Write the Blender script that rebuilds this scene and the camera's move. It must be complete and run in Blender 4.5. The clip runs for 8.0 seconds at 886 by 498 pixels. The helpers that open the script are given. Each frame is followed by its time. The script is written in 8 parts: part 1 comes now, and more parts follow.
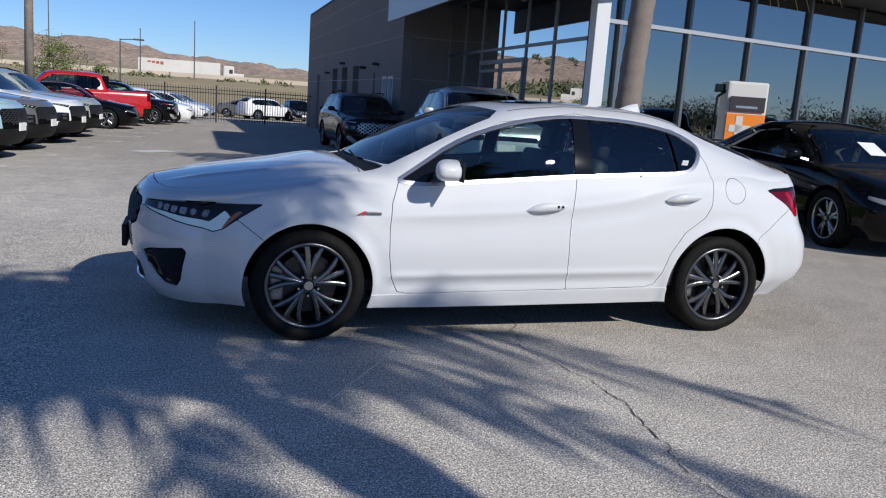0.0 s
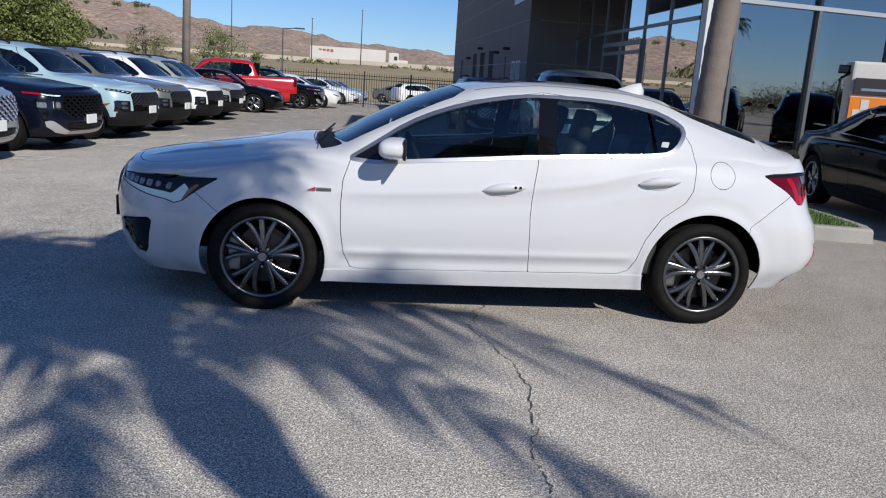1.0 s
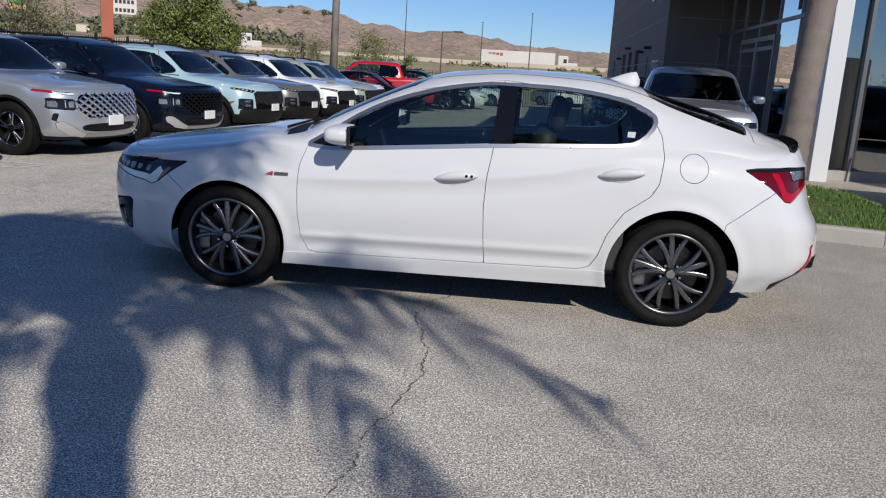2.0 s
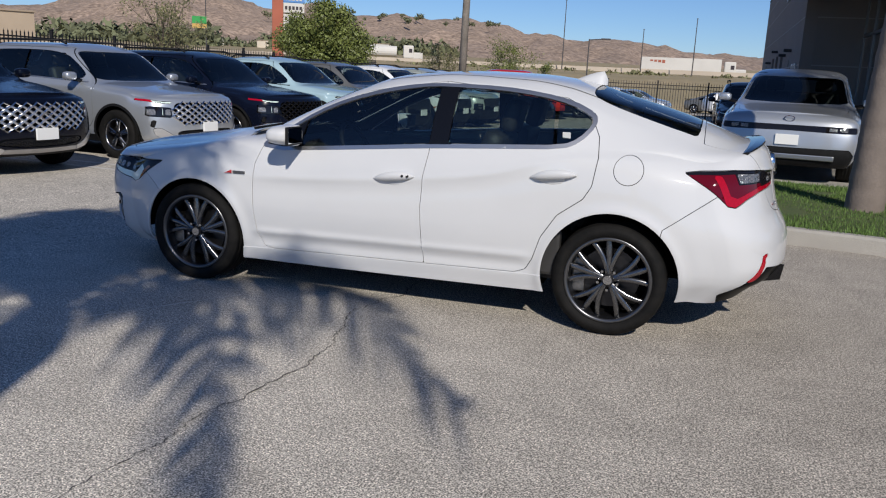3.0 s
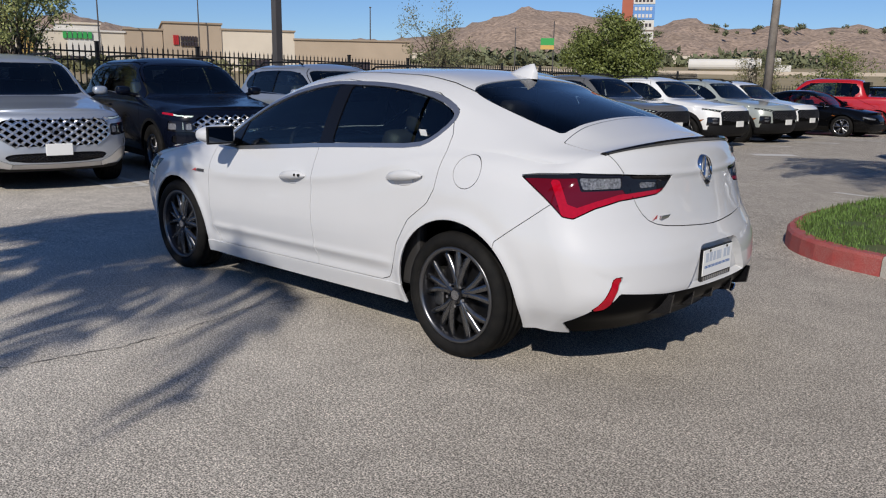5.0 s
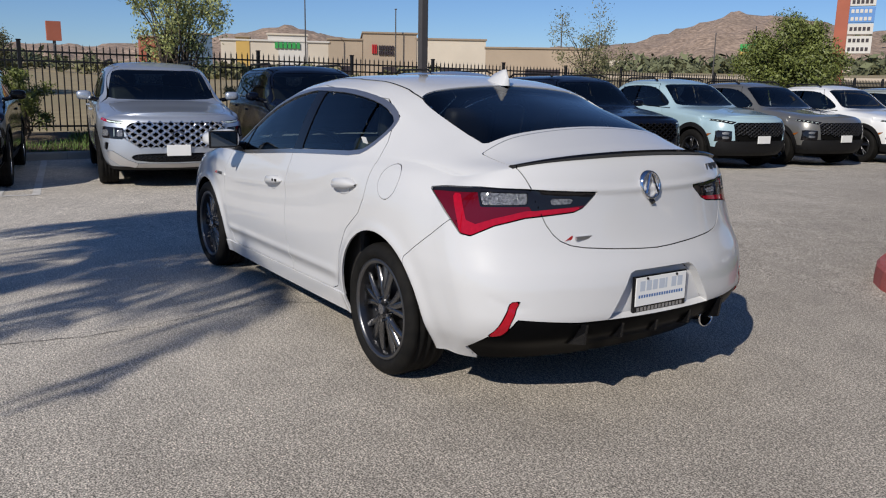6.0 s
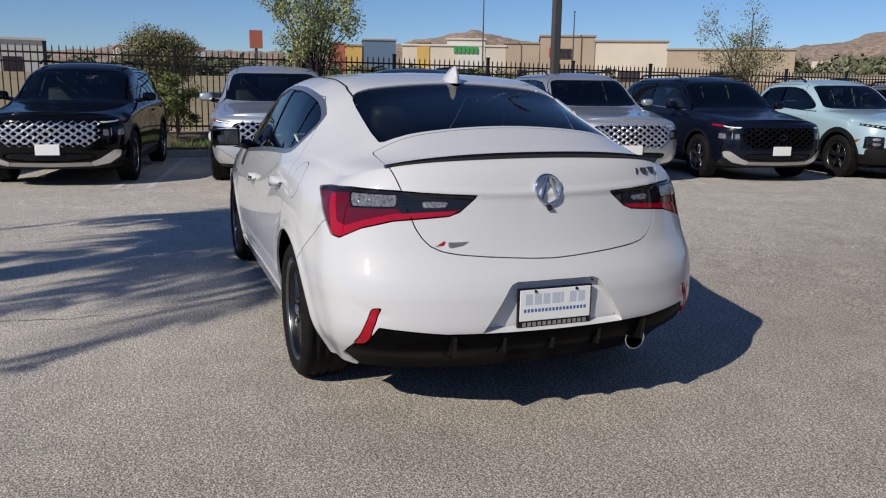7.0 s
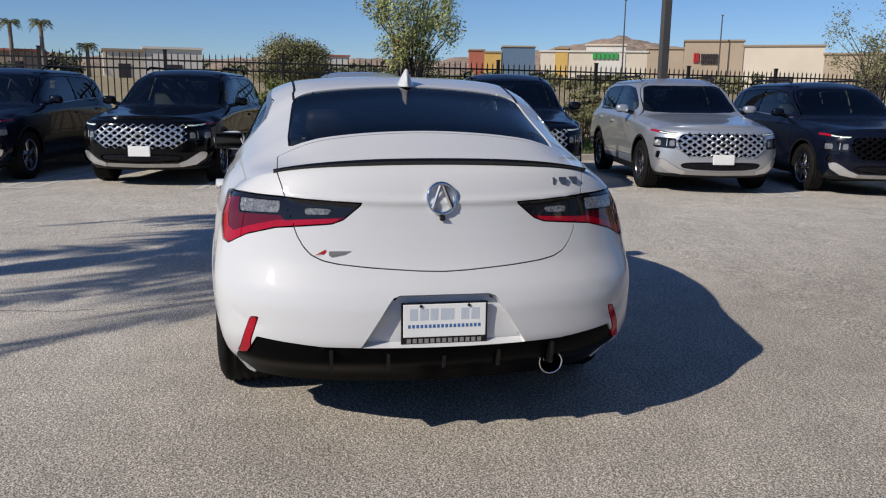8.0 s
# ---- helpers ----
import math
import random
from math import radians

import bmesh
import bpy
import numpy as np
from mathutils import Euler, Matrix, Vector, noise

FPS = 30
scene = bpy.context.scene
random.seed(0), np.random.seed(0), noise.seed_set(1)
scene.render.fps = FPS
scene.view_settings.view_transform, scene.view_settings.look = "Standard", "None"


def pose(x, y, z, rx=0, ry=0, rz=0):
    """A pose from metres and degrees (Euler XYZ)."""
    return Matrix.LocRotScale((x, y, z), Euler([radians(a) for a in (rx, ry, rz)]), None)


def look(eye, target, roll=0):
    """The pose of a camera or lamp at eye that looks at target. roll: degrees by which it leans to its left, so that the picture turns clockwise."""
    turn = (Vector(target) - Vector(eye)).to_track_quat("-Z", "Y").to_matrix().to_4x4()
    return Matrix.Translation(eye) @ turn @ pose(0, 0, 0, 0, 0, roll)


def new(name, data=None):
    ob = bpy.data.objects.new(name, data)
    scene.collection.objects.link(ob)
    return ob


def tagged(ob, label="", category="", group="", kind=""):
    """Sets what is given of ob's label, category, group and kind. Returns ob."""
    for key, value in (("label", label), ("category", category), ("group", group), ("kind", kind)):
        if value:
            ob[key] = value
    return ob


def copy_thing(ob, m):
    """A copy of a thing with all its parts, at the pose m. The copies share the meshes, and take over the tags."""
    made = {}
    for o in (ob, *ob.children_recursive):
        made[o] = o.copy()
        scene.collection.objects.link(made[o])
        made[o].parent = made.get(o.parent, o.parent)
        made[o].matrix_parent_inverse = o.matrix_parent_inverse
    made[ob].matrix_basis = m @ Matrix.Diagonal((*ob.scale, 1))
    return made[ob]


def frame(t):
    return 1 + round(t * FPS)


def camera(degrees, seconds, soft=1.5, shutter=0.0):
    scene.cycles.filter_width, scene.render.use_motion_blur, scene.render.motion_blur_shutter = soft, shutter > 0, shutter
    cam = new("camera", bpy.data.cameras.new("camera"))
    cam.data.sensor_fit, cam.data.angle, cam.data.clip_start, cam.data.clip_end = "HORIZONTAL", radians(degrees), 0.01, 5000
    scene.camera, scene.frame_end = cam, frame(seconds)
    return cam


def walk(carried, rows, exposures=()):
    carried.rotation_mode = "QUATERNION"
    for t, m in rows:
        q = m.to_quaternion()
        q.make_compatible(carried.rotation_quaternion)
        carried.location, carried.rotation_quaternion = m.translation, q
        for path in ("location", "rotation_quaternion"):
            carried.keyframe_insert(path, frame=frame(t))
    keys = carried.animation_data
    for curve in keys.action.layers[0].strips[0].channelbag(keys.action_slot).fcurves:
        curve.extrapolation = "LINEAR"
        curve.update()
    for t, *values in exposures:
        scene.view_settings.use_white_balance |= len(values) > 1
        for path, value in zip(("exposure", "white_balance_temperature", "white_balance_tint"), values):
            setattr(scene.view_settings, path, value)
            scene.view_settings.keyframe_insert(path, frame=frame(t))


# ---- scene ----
cam = camera(58.0, 8.0, 1.15)
PATH = [
    (0, (-1.975, -5.212, 1.376), (-1.368, -3.341, 1.015), 4.0),
    (0.5, (-1.422, -5.344, 1.391), (-0.997, -3.43, 0.996), 4.0),
    (1, (-0.797, -5.491, 1.416), (-0.579, -3.548, 0.995), 3.8),
    (1.5, (-0.149, -5.546, 1.406), (-0.144, -3.593, 0.974), 3.7),
    (2.8, (1.486, -5.309, 1.402), (0.977, -3.426, 0.963), 2.8),
    (3, (1.751, -5.262, 1.421), (1.165, -3.4, 0.985), 2.6),
    (3.5, (2.337, -4.986, 1.399), (1.559, -3.194, 0.971), 2.1),
    (4, (2.96, -4.647, 1.397), (1.988, -2.95, 0.978), 1.6),
    (4.2, (3.183, -4.452, 1.391), (2.129, -2.805, 0.97), 1.3),
    (5.3, (4.117, -3.409, 1.37), (2.682, -2.078, 0.959), 1.1),
    (5.5, (4.242, -3.195, 1.374), (2.743, -1.935, 0.968), 1.3),
    (6, (4.581, -2.632, 1.384), (2.94, -1.564, 0.977), 1.0),
    (6.5, (4.779, -2.053, 1.367), (3.028, -1.179, 0.959), 0.7),
    (7, (4.995, -1.472, 1.372), (3.156, -0.799, 0.967), 0.8),
    (7.2, (5.065, -1.254, 1.395), (3.199, -0.666, 0.978), 0.8),
    (7.5, (5.065, -0.954, 1.362), (3.168, -0.463, 0.96), 0.7),
    (8, (5.088, -0.507, 1.369), (3.157, -0.166, 0.975), 0.8),
]
walk(cam, [(t, look(eye, target, roll)) for t, eye, target, roll in PATH],
     [(0, 0.11, 6250, 10), (1.5, 0.04, 6450, 10), (3.5, -0.08, 6600, 10), (6.8, -0.08, 6720, 10), (8, 0.04, 6750, 10)])


# ---- light and air ----
SUN = Vector((0.385, -0.722, 0.582)).normalized()
lamp_data = bpy.data.lights.new("sun", "SUN")
lamp_data.energy, lamp_data.angle, lamp_data.color = 4.1, radians(0.55), (1.0, 0.955, 0.885)
sun = new("sun", lamp_data)
sun.matrix_world = look(SUN * 60, (0, 0, 0))
world = bpy.data.worlds.new("sky")
scene.world = world
world.use_nodes = True
sky = world.node_tree.nodes.new("ShaderNodeTexSky")
sky.sky_type, sky.sun_disc = "NISHITA", False
sky.sun_elevation, sky.sun_rotation = math.asin(SUN.z), math.atan2(SUN.x, SUN.y)
sky.altitude, sky.air_density, sky.dust_density, sky.ozone_density = 1200, 1.0, 0.0, 6.0
tint = world.node_tree.nodes.new("ShaderNodeMix")
tint.data_type, tint.blend_type = "RGBA", "MULTIPLY"
tint.inputs["Factor"].default_value = 1.0
tint.inputs["B"].default_value = (0.84, 0.96, 1.17, 1)
world.node_tree.links.new(sky.outputs[0], tint.inputs["A"])
world.node_tree.links.new(tint.outputs["Result"], world.node_tree.nodes["Background"].inputs[0])
world.node_tree.nodes["Background"].inputs[1].default_value = 0.079


# ---- materials ----
def shader(name, colour, rough=0.5, metal=0.0, coat=0.0, vary=0.0, scale=4.0, second=None, bump=0.0, bump_scale=60.0,
           grain=0.0, grain_scale=200.0, island=0.0, spec=0.5, emit=0.0):
    """Principled surface; vary and grain mix the colour at a large and a small scale, bump adds fine relief."""
    m = bpy.data.materials.new(name)
    m.use_nodes = True
    nt = m.node_tree
    p = nt.nodes["Principled BSDF"]
    p.inputs["Roughness"].default_value, p.inputs["Metallic"].default_value = rough, metal
    p.inputs["Coat Weight"].default_value, p.inputs["Coat Roughness"].default_value = coat, 0.03
    p.inputs["Specular IOR Level"].default_value = spec
    p.inputs["Base Color"].default_value = (*colour, 1)
    coords = nt.nodes.new("ShaderNodeTexCoord")
    last = None
    if vary or grain or island:
        rgb = nt.nodes.new("ShaderNodeRGB")
        rgb.outputs[0].default_value = (*colour, 1)
        last = rgb.outputs[0]
    for amount, size, detail in ((vary, scale, 5), (grain, grain_scale, 2)):
        if not amount:
            continue
        tex = nt.nodes.new("ShaderNodeTexNoise")
        tex.inputs["Scale"].default_value, tex.inputs["Detail"].default_value = size, detail
        nt.links.new(coords.outputs["Object"], tex.inputs["Vector"])
        ramp = nt.nodes.new("ShaderNodeMapRange")
        ramp.inputs["From Min"].default_value, ramp.inputs["From Max"].default_value = 0.32, 0.68
        nt.links.new(tex.outputs["Fac"], ramp.inputs["Value"])
        mix = nt.nodes.new("ShaderNodeMix")
        mix.data_type = "RGBA"
        other = second if second and amount is vary else tuple(c * (1 - amount) for c in colour)
        nt.links.new(last, mix.inputs["A"])
        mix.inputs["B"].default_value = (*other, 1)
        nt.links.new(ramp.outputs["Result"], mix.inputs["Factor"])
        last = mix.outputs["Result"]
    if island:
        geo = nt.nodes.new("ShaderNodeNewGeometry")
        hsv = nt.nodes.new("ShaderNodeHueSaturation")
        rng = nt.nodes.new("ShaderNodeMapRange")
        rng.inputs["To Min"].default_value, rng.inputs["To Max"].default_value = 1 - island, 1 + island
        nt.links.new(geo.outputs["Random Per Island"], rng.inputs["Value"])
        nt.links.new(rng.outputs["Result"], hsv.inputs["Value"])
        nt.links.new(last, hsv.inputs["Color"])
        last = hsv.outputs["Color"]
    if last:
        nt.links.new(last, p.inputs["Base Color"])
    if bump:
        tex = nt.nodes.new("ShaderNodeTexNoise")
        tex.inputs["Scale"].default_value, tex.inputs["Detail"].default_value = bump_scale, 4
        nt.links.new(coords.outputs["Object"], tex.inputs["Vector"])
        b = nt.nodes.new("ShaderNodeBump")
        b.inputs["Strength"].default_value, b.inputs["Distance"].default_value = bump, 0.02
        nt.links.new(tex.outputs["Fac"], b.inputs["Height"])
        nt.links.new(b.outputs["Normal"], p.inputs["Normal"])
    if emit:
        p.inputs["Emission Color"].default_value = (*colour, 1)
        p.inputs["Emission Strength"].default_value = emit
    return m


def glass(name, tint, rough=0.0, ior=1.5, floor_gloss=0.0):
    """A thin pane: what lies behind it is tinted, and its gloss follows the Fresnel law."""
    m = bpy.data.materials.new(name)
    m.use_nodes = True
    nt = m.node_tree
    nt.nodes.remove(nt.nodes["Principled BSDF"])
    clear, shine = nt.nodes.new("ShaderNodeBsdfTransparent"), nt.nodes.new("ShaderNodeBsdfGlossy")
    clear.inputs["Color"].default_value = (*tint, 1)
    shine.inputs["Roughness"].default_value = rough
    fres, mix = nt.nodes.new("ShaderNodeFresnel"), nt.nodes.new("ShaderNodeMixShader")
    fres.inputs["IOR"].default_value = ior
    add = nt.nodes.new("ShaderNodeMath")
    add.operation, add.use_clamp = "ADD", True
    add.inputs[1].default_value = floor_gloss
    nt.links.new(fres.outputs[0], add.inputs[0])
    nt.links.new(add.outputs[0], mix.inputs["Fac"])
    nt.links.new(clear.outputs[0], mix.inputs[1])
    nt.links.new(shine.outputs[0], mix.inputs[2])
    nt.links.new(mix.outputs[0], nt.nodes["Material Output"].inputs["Surface"])
    return m


def asphalt_shader():
    """Sun-bleached asphalt: stone chips at two sizes, broad stains, tyre-polished patches and a fine relief."""
    m = shader("asphalt", (0.495, 0.452, 0.390), 0.9, vary=0.14, scale=0.3, spec=0.25)
    nt = m.node_tree
    p = nt.nodes["Principled BSDF"]
    base = p.inputs["Base Color"].links[0].from_socket
    coords = nt.nodes.new("ShaderNodeTexCoord")
    height = None
    for size, dark, light, lo, hi in ((140.0, 0.38, 1.78, 0.41, 0.61), (420.0, 0.70, 1.34, 0.36, 0.64), (52.0, 0.74, 1.28, 0.37, 0.63), (5.5, 0.93, 1.07, 0.35, 0.65), (1.6, 0.93, 1.05, 0.35, 0.65)):
        tex = nt.nodes.new("ShaderNodeTexNoise")
        tex.inputs["Scale"].default_value, tex.inputs["Detail"].default_value = size, 3
        nt.links.new(coords.outputs["Object"], tex.inputs["Vector"])
        rng = nt.nodes.new("ShaderNodeMapRange")
        rng.inputs["From Min"].default_value, rng.inputs["From Max"].default_value = lo, hi
        rng.inputs["To Min"].default_value, rng.inputs["To Max"].default_value = dark, light
        nt.links.new(tex.outputs["Fac"], rng.inputs["Value"])
        mul = nt.nodes.new("ShaderNodeMix")
        mul.data_type, mul.blend_type = "RGBA", "MULTIPLY"
        mul.inputs["Factor"].default_value = 1.0
        nt.links.new(base, mul.inputs["A"])
        nt.links.new(rng.outputs["Result"], mul.inputs["B"])
        base = mul.outputs["Result"]
        height = height or tex.outputs["Fac"]
    # the paving's colour turns darker and browner towards the lawn, with an uneven border
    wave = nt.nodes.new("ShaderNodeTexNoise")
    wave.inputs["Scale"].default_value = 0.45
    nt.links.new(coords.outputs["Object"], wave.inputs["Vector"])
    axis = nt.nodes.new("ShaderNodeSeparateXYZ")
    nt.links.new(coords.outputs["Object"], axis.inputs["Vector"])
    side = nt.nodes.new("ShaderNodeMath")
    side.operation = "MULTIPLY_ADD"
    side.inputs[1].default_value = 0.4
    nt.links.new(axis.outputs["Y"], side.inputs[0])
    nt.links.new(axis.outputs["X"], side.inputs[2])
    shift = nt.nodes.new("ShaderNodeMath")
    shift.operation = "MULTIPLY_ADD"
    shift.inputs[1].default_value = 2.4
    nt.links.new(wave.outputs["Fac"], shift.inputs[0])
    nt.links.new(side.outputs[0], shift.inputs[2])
    darkening = nt.nodes.new("ShaderNodeMapRange")
    darkening.interpolation_type = "SMOOTHSTEP"
    darkening.inputs["From Min"].default_value, darkening.inputs["From Max"].default_value = 0.0, 3.6
    nt.links.new(shift.outputs[0], darkening.inputs["Value"])
    browned = nt.nodes.new("ShaderNodeMix")
    browned.data_type, browned.blend_type = "RGBA", "MULTIPLY"
    browned.inputs["B"].default_value = (0.76, 0.745, 0.73, 1)
    nt.links.new(darkening.outputs["Result"], browned.inputs["Factor"])
    nt.links.new(base, browned.inputs["A"])
    nt.links.new(browned.outputs["Result"], p.inputs["Base Color"])
    b = nt.nodes.new("ShaderNodeBump")
    b.inputs["Strength"].default_value, b.inputs["Distance"].default_value = 0.10, 0.003
    nt.links.new(height, b.inputs["Height"])
    nt.links.new(b.outputs["Normal"], p.inputs["Normal"])
    return m


M = {
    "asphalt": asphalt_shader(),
    "white_paint": shader("pearl_white_paint", (0.60, 0.60, 0.60), 0.45, coat=1.0, vary=0.02, scale=3.0, spec=0.2),
    "black_gloss": shader("gloss_black_plastic", (0.006, 0.006, 0.007), 0.04, spec=0.4),
    "black_trim": shader("smooth_black_trim", (0.005, 0.005, 0.0055), 0.3, spec=0.02, vary=0.2, scale=20),
    # base colour darkened to stand in for a dark reflection
    "mirror": shader("darkened_mirror_glass", (0.09, 0.10, 0.11), 0.03, metal=1.0),
    "back_glass": glass("rear_screen_glass", (0.50, 0.53, 0.54), floor_gloss=0.02),
    "rim_lip": shader("dark_machined_alloy", (0.14, 0.14, 0.145), 0.3, metal=0.9),
    "black_matt": shader("matt_black_plastic", (0.012, 0.012, 0.013), 0.6, spec=0.2, vary=0.3, scale=30, bump=0.15, bump_scale=500),
    "void": shader("dark_cavity", (0.005, 0.005, 0.005), 0.9, spec=0.05),
    "rubber": shader("tyre_rubber", (0.010, 0.010, 0.010), 0.65, vary=0.35, scale=18, second=(0.016, 0.015, 0.014), bump=0.1, bump_scale=300, spec=0.06),
    "rim_dark": shader("dark_grey_alloy", (0.05, 0.05, 0.055), 0.28, metal=0.85, vary=0.2, scale=25),
    "spoke": shader("gunmetal_alloy", (0.19, 0.19, 0.195), 0.22, metal=0.95, vary=0.2, scale=30),
    "rim_edge": shader("machined_alloy", (0.45, 0.45, 0.46), 0.22, metal=1.0),
    "chrome": shader("chrome", (0.78, 0.78, 0.79), 0.08, metal=1.0),
    "grille_chrome": shader("bright_satin_chrome", (0.86, 0.86, 0.87), 0.2, metal=1.0),
    "satin": shader("satin_silver_trim", (0.52, 0.52, 0.53), 0.3, metal=0.9),
    "blade": shader("bright_satin_blade", (0.72, 0.72, 0.73), 0.28, metal=0.8),
    "steel": shader("brake_steel", (0.30, 0.29, 0.28), 0.4, metal=1.0, vary=0.3, scale=40),
    "red_lens": shader("red_lens", (0.42, 0.003, 0.016), 0.04, vary=0.2, scale=60),
    "deep_red": shader("dark_red_lens", (0.11, 0.002, 0.007), 0.04),
    "smoke": shader("smoked_lens", (0.010, 0.009, 0.010), 0.04),
    "clear_lens": shader("clear_ribbed_lens", (0.42, 0.42, 0.43), 0.12, metal=0.5, coat=1.0, vary=0.75, scale=90, bump=0.6, bump_scale=160),
    "lamp_white": shader("white_light_guide", (0.72, 0.84, 0.76), 0.15, coat=1.0),
    "amber": shader("amber_lens", (0.30, 0.09, 0.015), 0.12, coat=1.0),
    "window": glass("tinted_glass", (0.62, 0.72, 0.68), floor_gloss=0.06),
    "rear_window": glass("dark_tinted_glass", (0.10, 0.11, 0.12), floor_gloss=0.01),
    "screen": glass("windscreen_glass", (0.5, 0.55, 0.55), floor_gloss=0.01),
    "dark_screen": glass("darker_windscreen_glass", (0.30, 0.34, 0.34), floor_gloss=0.05),
    "seat": shader("charcoal_leather", (0.035, 0.033, 0.032), 0.5, vary=0.2, scale=12, bump=0.2, bump_scale=200),
    "seat_pale": shader("light_grey_trim", (0.30, 0.29, 0.28), 0.6),
    "paper": shader("white_paper", (0.8, 0.8, 0.78), 0.7),
    "print": shader("blue_print", (0.05, 0.14, 0.35), 0.6),
    "print_grey": shader("grey_print", (0.50, 0.55, 0.62), 0.6),
    "print_red": shader("red_print", (0.45, 0.02, 0.02), 0.4),
    "concrete": shader("concrete", (0.46, 0.43, 0.38), 0.85, vary=0.28, scale=2.5, grain=0.25, grain_scale=160, bump=0.35, bump_scale=120),
    "red_kerb": shader("worn_red_kerb_paint", (0.42, 0.075, 0.065), 0.7, vary=0.6, scale=7, second=(0.36, 0.17, 0.15), grain=0.2, grain_scale=120, bump=0.3, bump_scale=90),
    "line": shader("worn_white_line_paint", (0.78, 0.76, 0.72), 0.8, vary=0.5, scale=9, second=(0.48, 0.45, 0.41), grain=0.3, grain_scale=150),
    "crack": shader("crack_filler", (0.025, 0.022, 0.020), 0.95, vary=0.5, scale=14, second=(0.12, 0.105, 0.09)),
    "seam": shader("paved_seam", (0.80, 0.77, 0.72), 0.9, vary=0.3, scale=30),
    "dry": shader("dry_grass_field", (0.44, 0.34, 0.19), 0.95, vary=0.45, scale=0.08, second=(0.27, 0.23, 0.12), grain=0.35, grain_scale=1.3),
    "hill": shader("dry_hillside", (0.58, 0.42, 0.31), 0.95, vary=0.6, scale=0.03, second=(0.37, 0.275, 0.205), grain=0.65, grain_scale=0.3, bump=1.0, bump_scale=0.09),
    "iron": shader("black_painted_iron", (0.010, 0.009, 0.009), 0.5),
    "pole": shader("grey_bronze_pole", (0.11, 0.10, 0.095), 0.45, metal=0.3, vary=0.2, scale=2),
    "wood": shader("weathered_pole_wood", (0.37, 0.32, 0.27), 0.9, vary=0.5, scale=3, grain=0.5, grain_scale=60, bump=0.6, bump_scale=40),
    "palm_bark": shader("palm_bark", (0.245, 0.20, 0.17), 0.9, vary=0.4, scale=5, second=(0.165, 0.135, 0.115), grain=0.22, grain_scale=70, bump=0.25, bump_scale=35),
    "bark": shader("bark", (0.13, 0.10, 0.075), 0.9, vary=0.4, scale=20, bump=0.5, bump_scale=60),
    "frond": shader("palm_frond", (0.085, 0.12, 0.045), 0.6, island=0.3, vary=0.3, scale=2, second=(0.17, 0.15, 0.06)),
    "straw": shader("dry_palm_stalk", (0.42, 0.33, 0.17), 0.8, island=0.3),
    "leaf_pale": shader("pale_green_leaves", (0.29, 0.31, 0.11), 0.65, island=0.45),
    "leaf_dark": shader("dark_green_leaves", (0.14, 0.165, 0.04), 0.55, island=0.5),
    "leaf_olive": shader("olive_leaves", (0.17, 0.165, 0.075), 0.7, island=0.45),
    "leaf_far": shader("distant_tree_green", (0.14, 0.15, 0.08), 0.9, island=0.35),
    "grass": shader("lawn_grass", (0.10, 0.17, 0.035), 0.8, island=0.45),
    "turf": shader("turf", (0.075, 0.12, 0.03), 0.95, vary=0.5, scale=6, second=(0.13, 0.12, 0.05), grain=0.4, grain_scale=150),
    "stucco": shader("dark_brown_grey_stucco", (0.27, 0.235, 0.21), 0.85, vary=0.15, scale=0.8, grain=0.2, grain_scale=180, bump=0.25, bump_scale=220),
    "joint": shader("pale_reveal_joint", (0.36, 0.33, 0.30), 0.8),
    "fascia": shader("pale_metal_fascia", (0.42, 0.44, 0.46), 0.4, metal=0.3),
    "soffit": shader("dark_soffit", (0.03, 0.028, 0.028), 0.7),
    "mullion": shader("grey_anodised_frame", (0.17, 0.18, 0.19), 0.4, metal=0.6),
    "column": shader("white_column_cladding", (0.66, 0.67, 0.68), 0.45),
    "shop_glass": glass("showroom_glass", (0.30, 0.34, 0.36), floor_gloss=0.72),
    "front_glass": glass("showroom_front_glass", (0.30, 0.36, 0.38), floor_gloss=0.30),
    "shop_floor": shader("showroom_tile", (0.10, 0.10, 0.10), 0.35, vary=0.2, scale=2),
    "orange": shader("orange_panel", (0.80, 0.22, 0.01), 0.5),
    "cream": shader("cream_stucco", (0.66, 0.58, 0.47), 0.9, vary=0.12, scale=0.3),
    "beige": shader("beige_stucco", (0.43, 0.34, 0.25), 0.9, vary=0.12, scale=0.3),
    "tan": shader("tan_stucco", (0.34, 0.265, 0.195), 0.9, vary=0.12, scale=0.3),
    "offwhite": shader("offwhite_stucco", (0.66, 0.63, 0.58), 0.9, vary=0.1, scale=0.3),
    "yellow": shader("ochre_stucco", (0.62, 0.40, 0.12), 0.9, vary=0.15, scale=0.4),
    "brick_red": shader("red_stucco", (0.42, 0.13, 0.08), 0.9, vary=0.15, scale=0.4),
    "blue_roof": shader("blue_metal_roof", (0.10, 0.16, 0.24), 0.5),
    "sign_green": shader("sign_green", (0.03, 0.32, 0.07), 0.5),
    "sign_dark": shader("sign_dark", (0.03, 0.02, 0.025), 0.5),
    "sign_blue": shader("sign_blue", (0.10, 0.25, 0.55), 0.5),
    "wall_tan": shader("freeway_barrier", (0.50, 0.42, 0.33), 0.9, vary=0.15, scale=0.2),
    "soil": shader("soil", (0.13, 0.095, 0.06), 0.95, vary=0.4, scale=4, bump=0.6, bump_scale=30),
}
for node in M["hill"].node_tree.nodes:
    if node.type == "BUMP":
        node.inputs["Distance"].default_value = 2.0
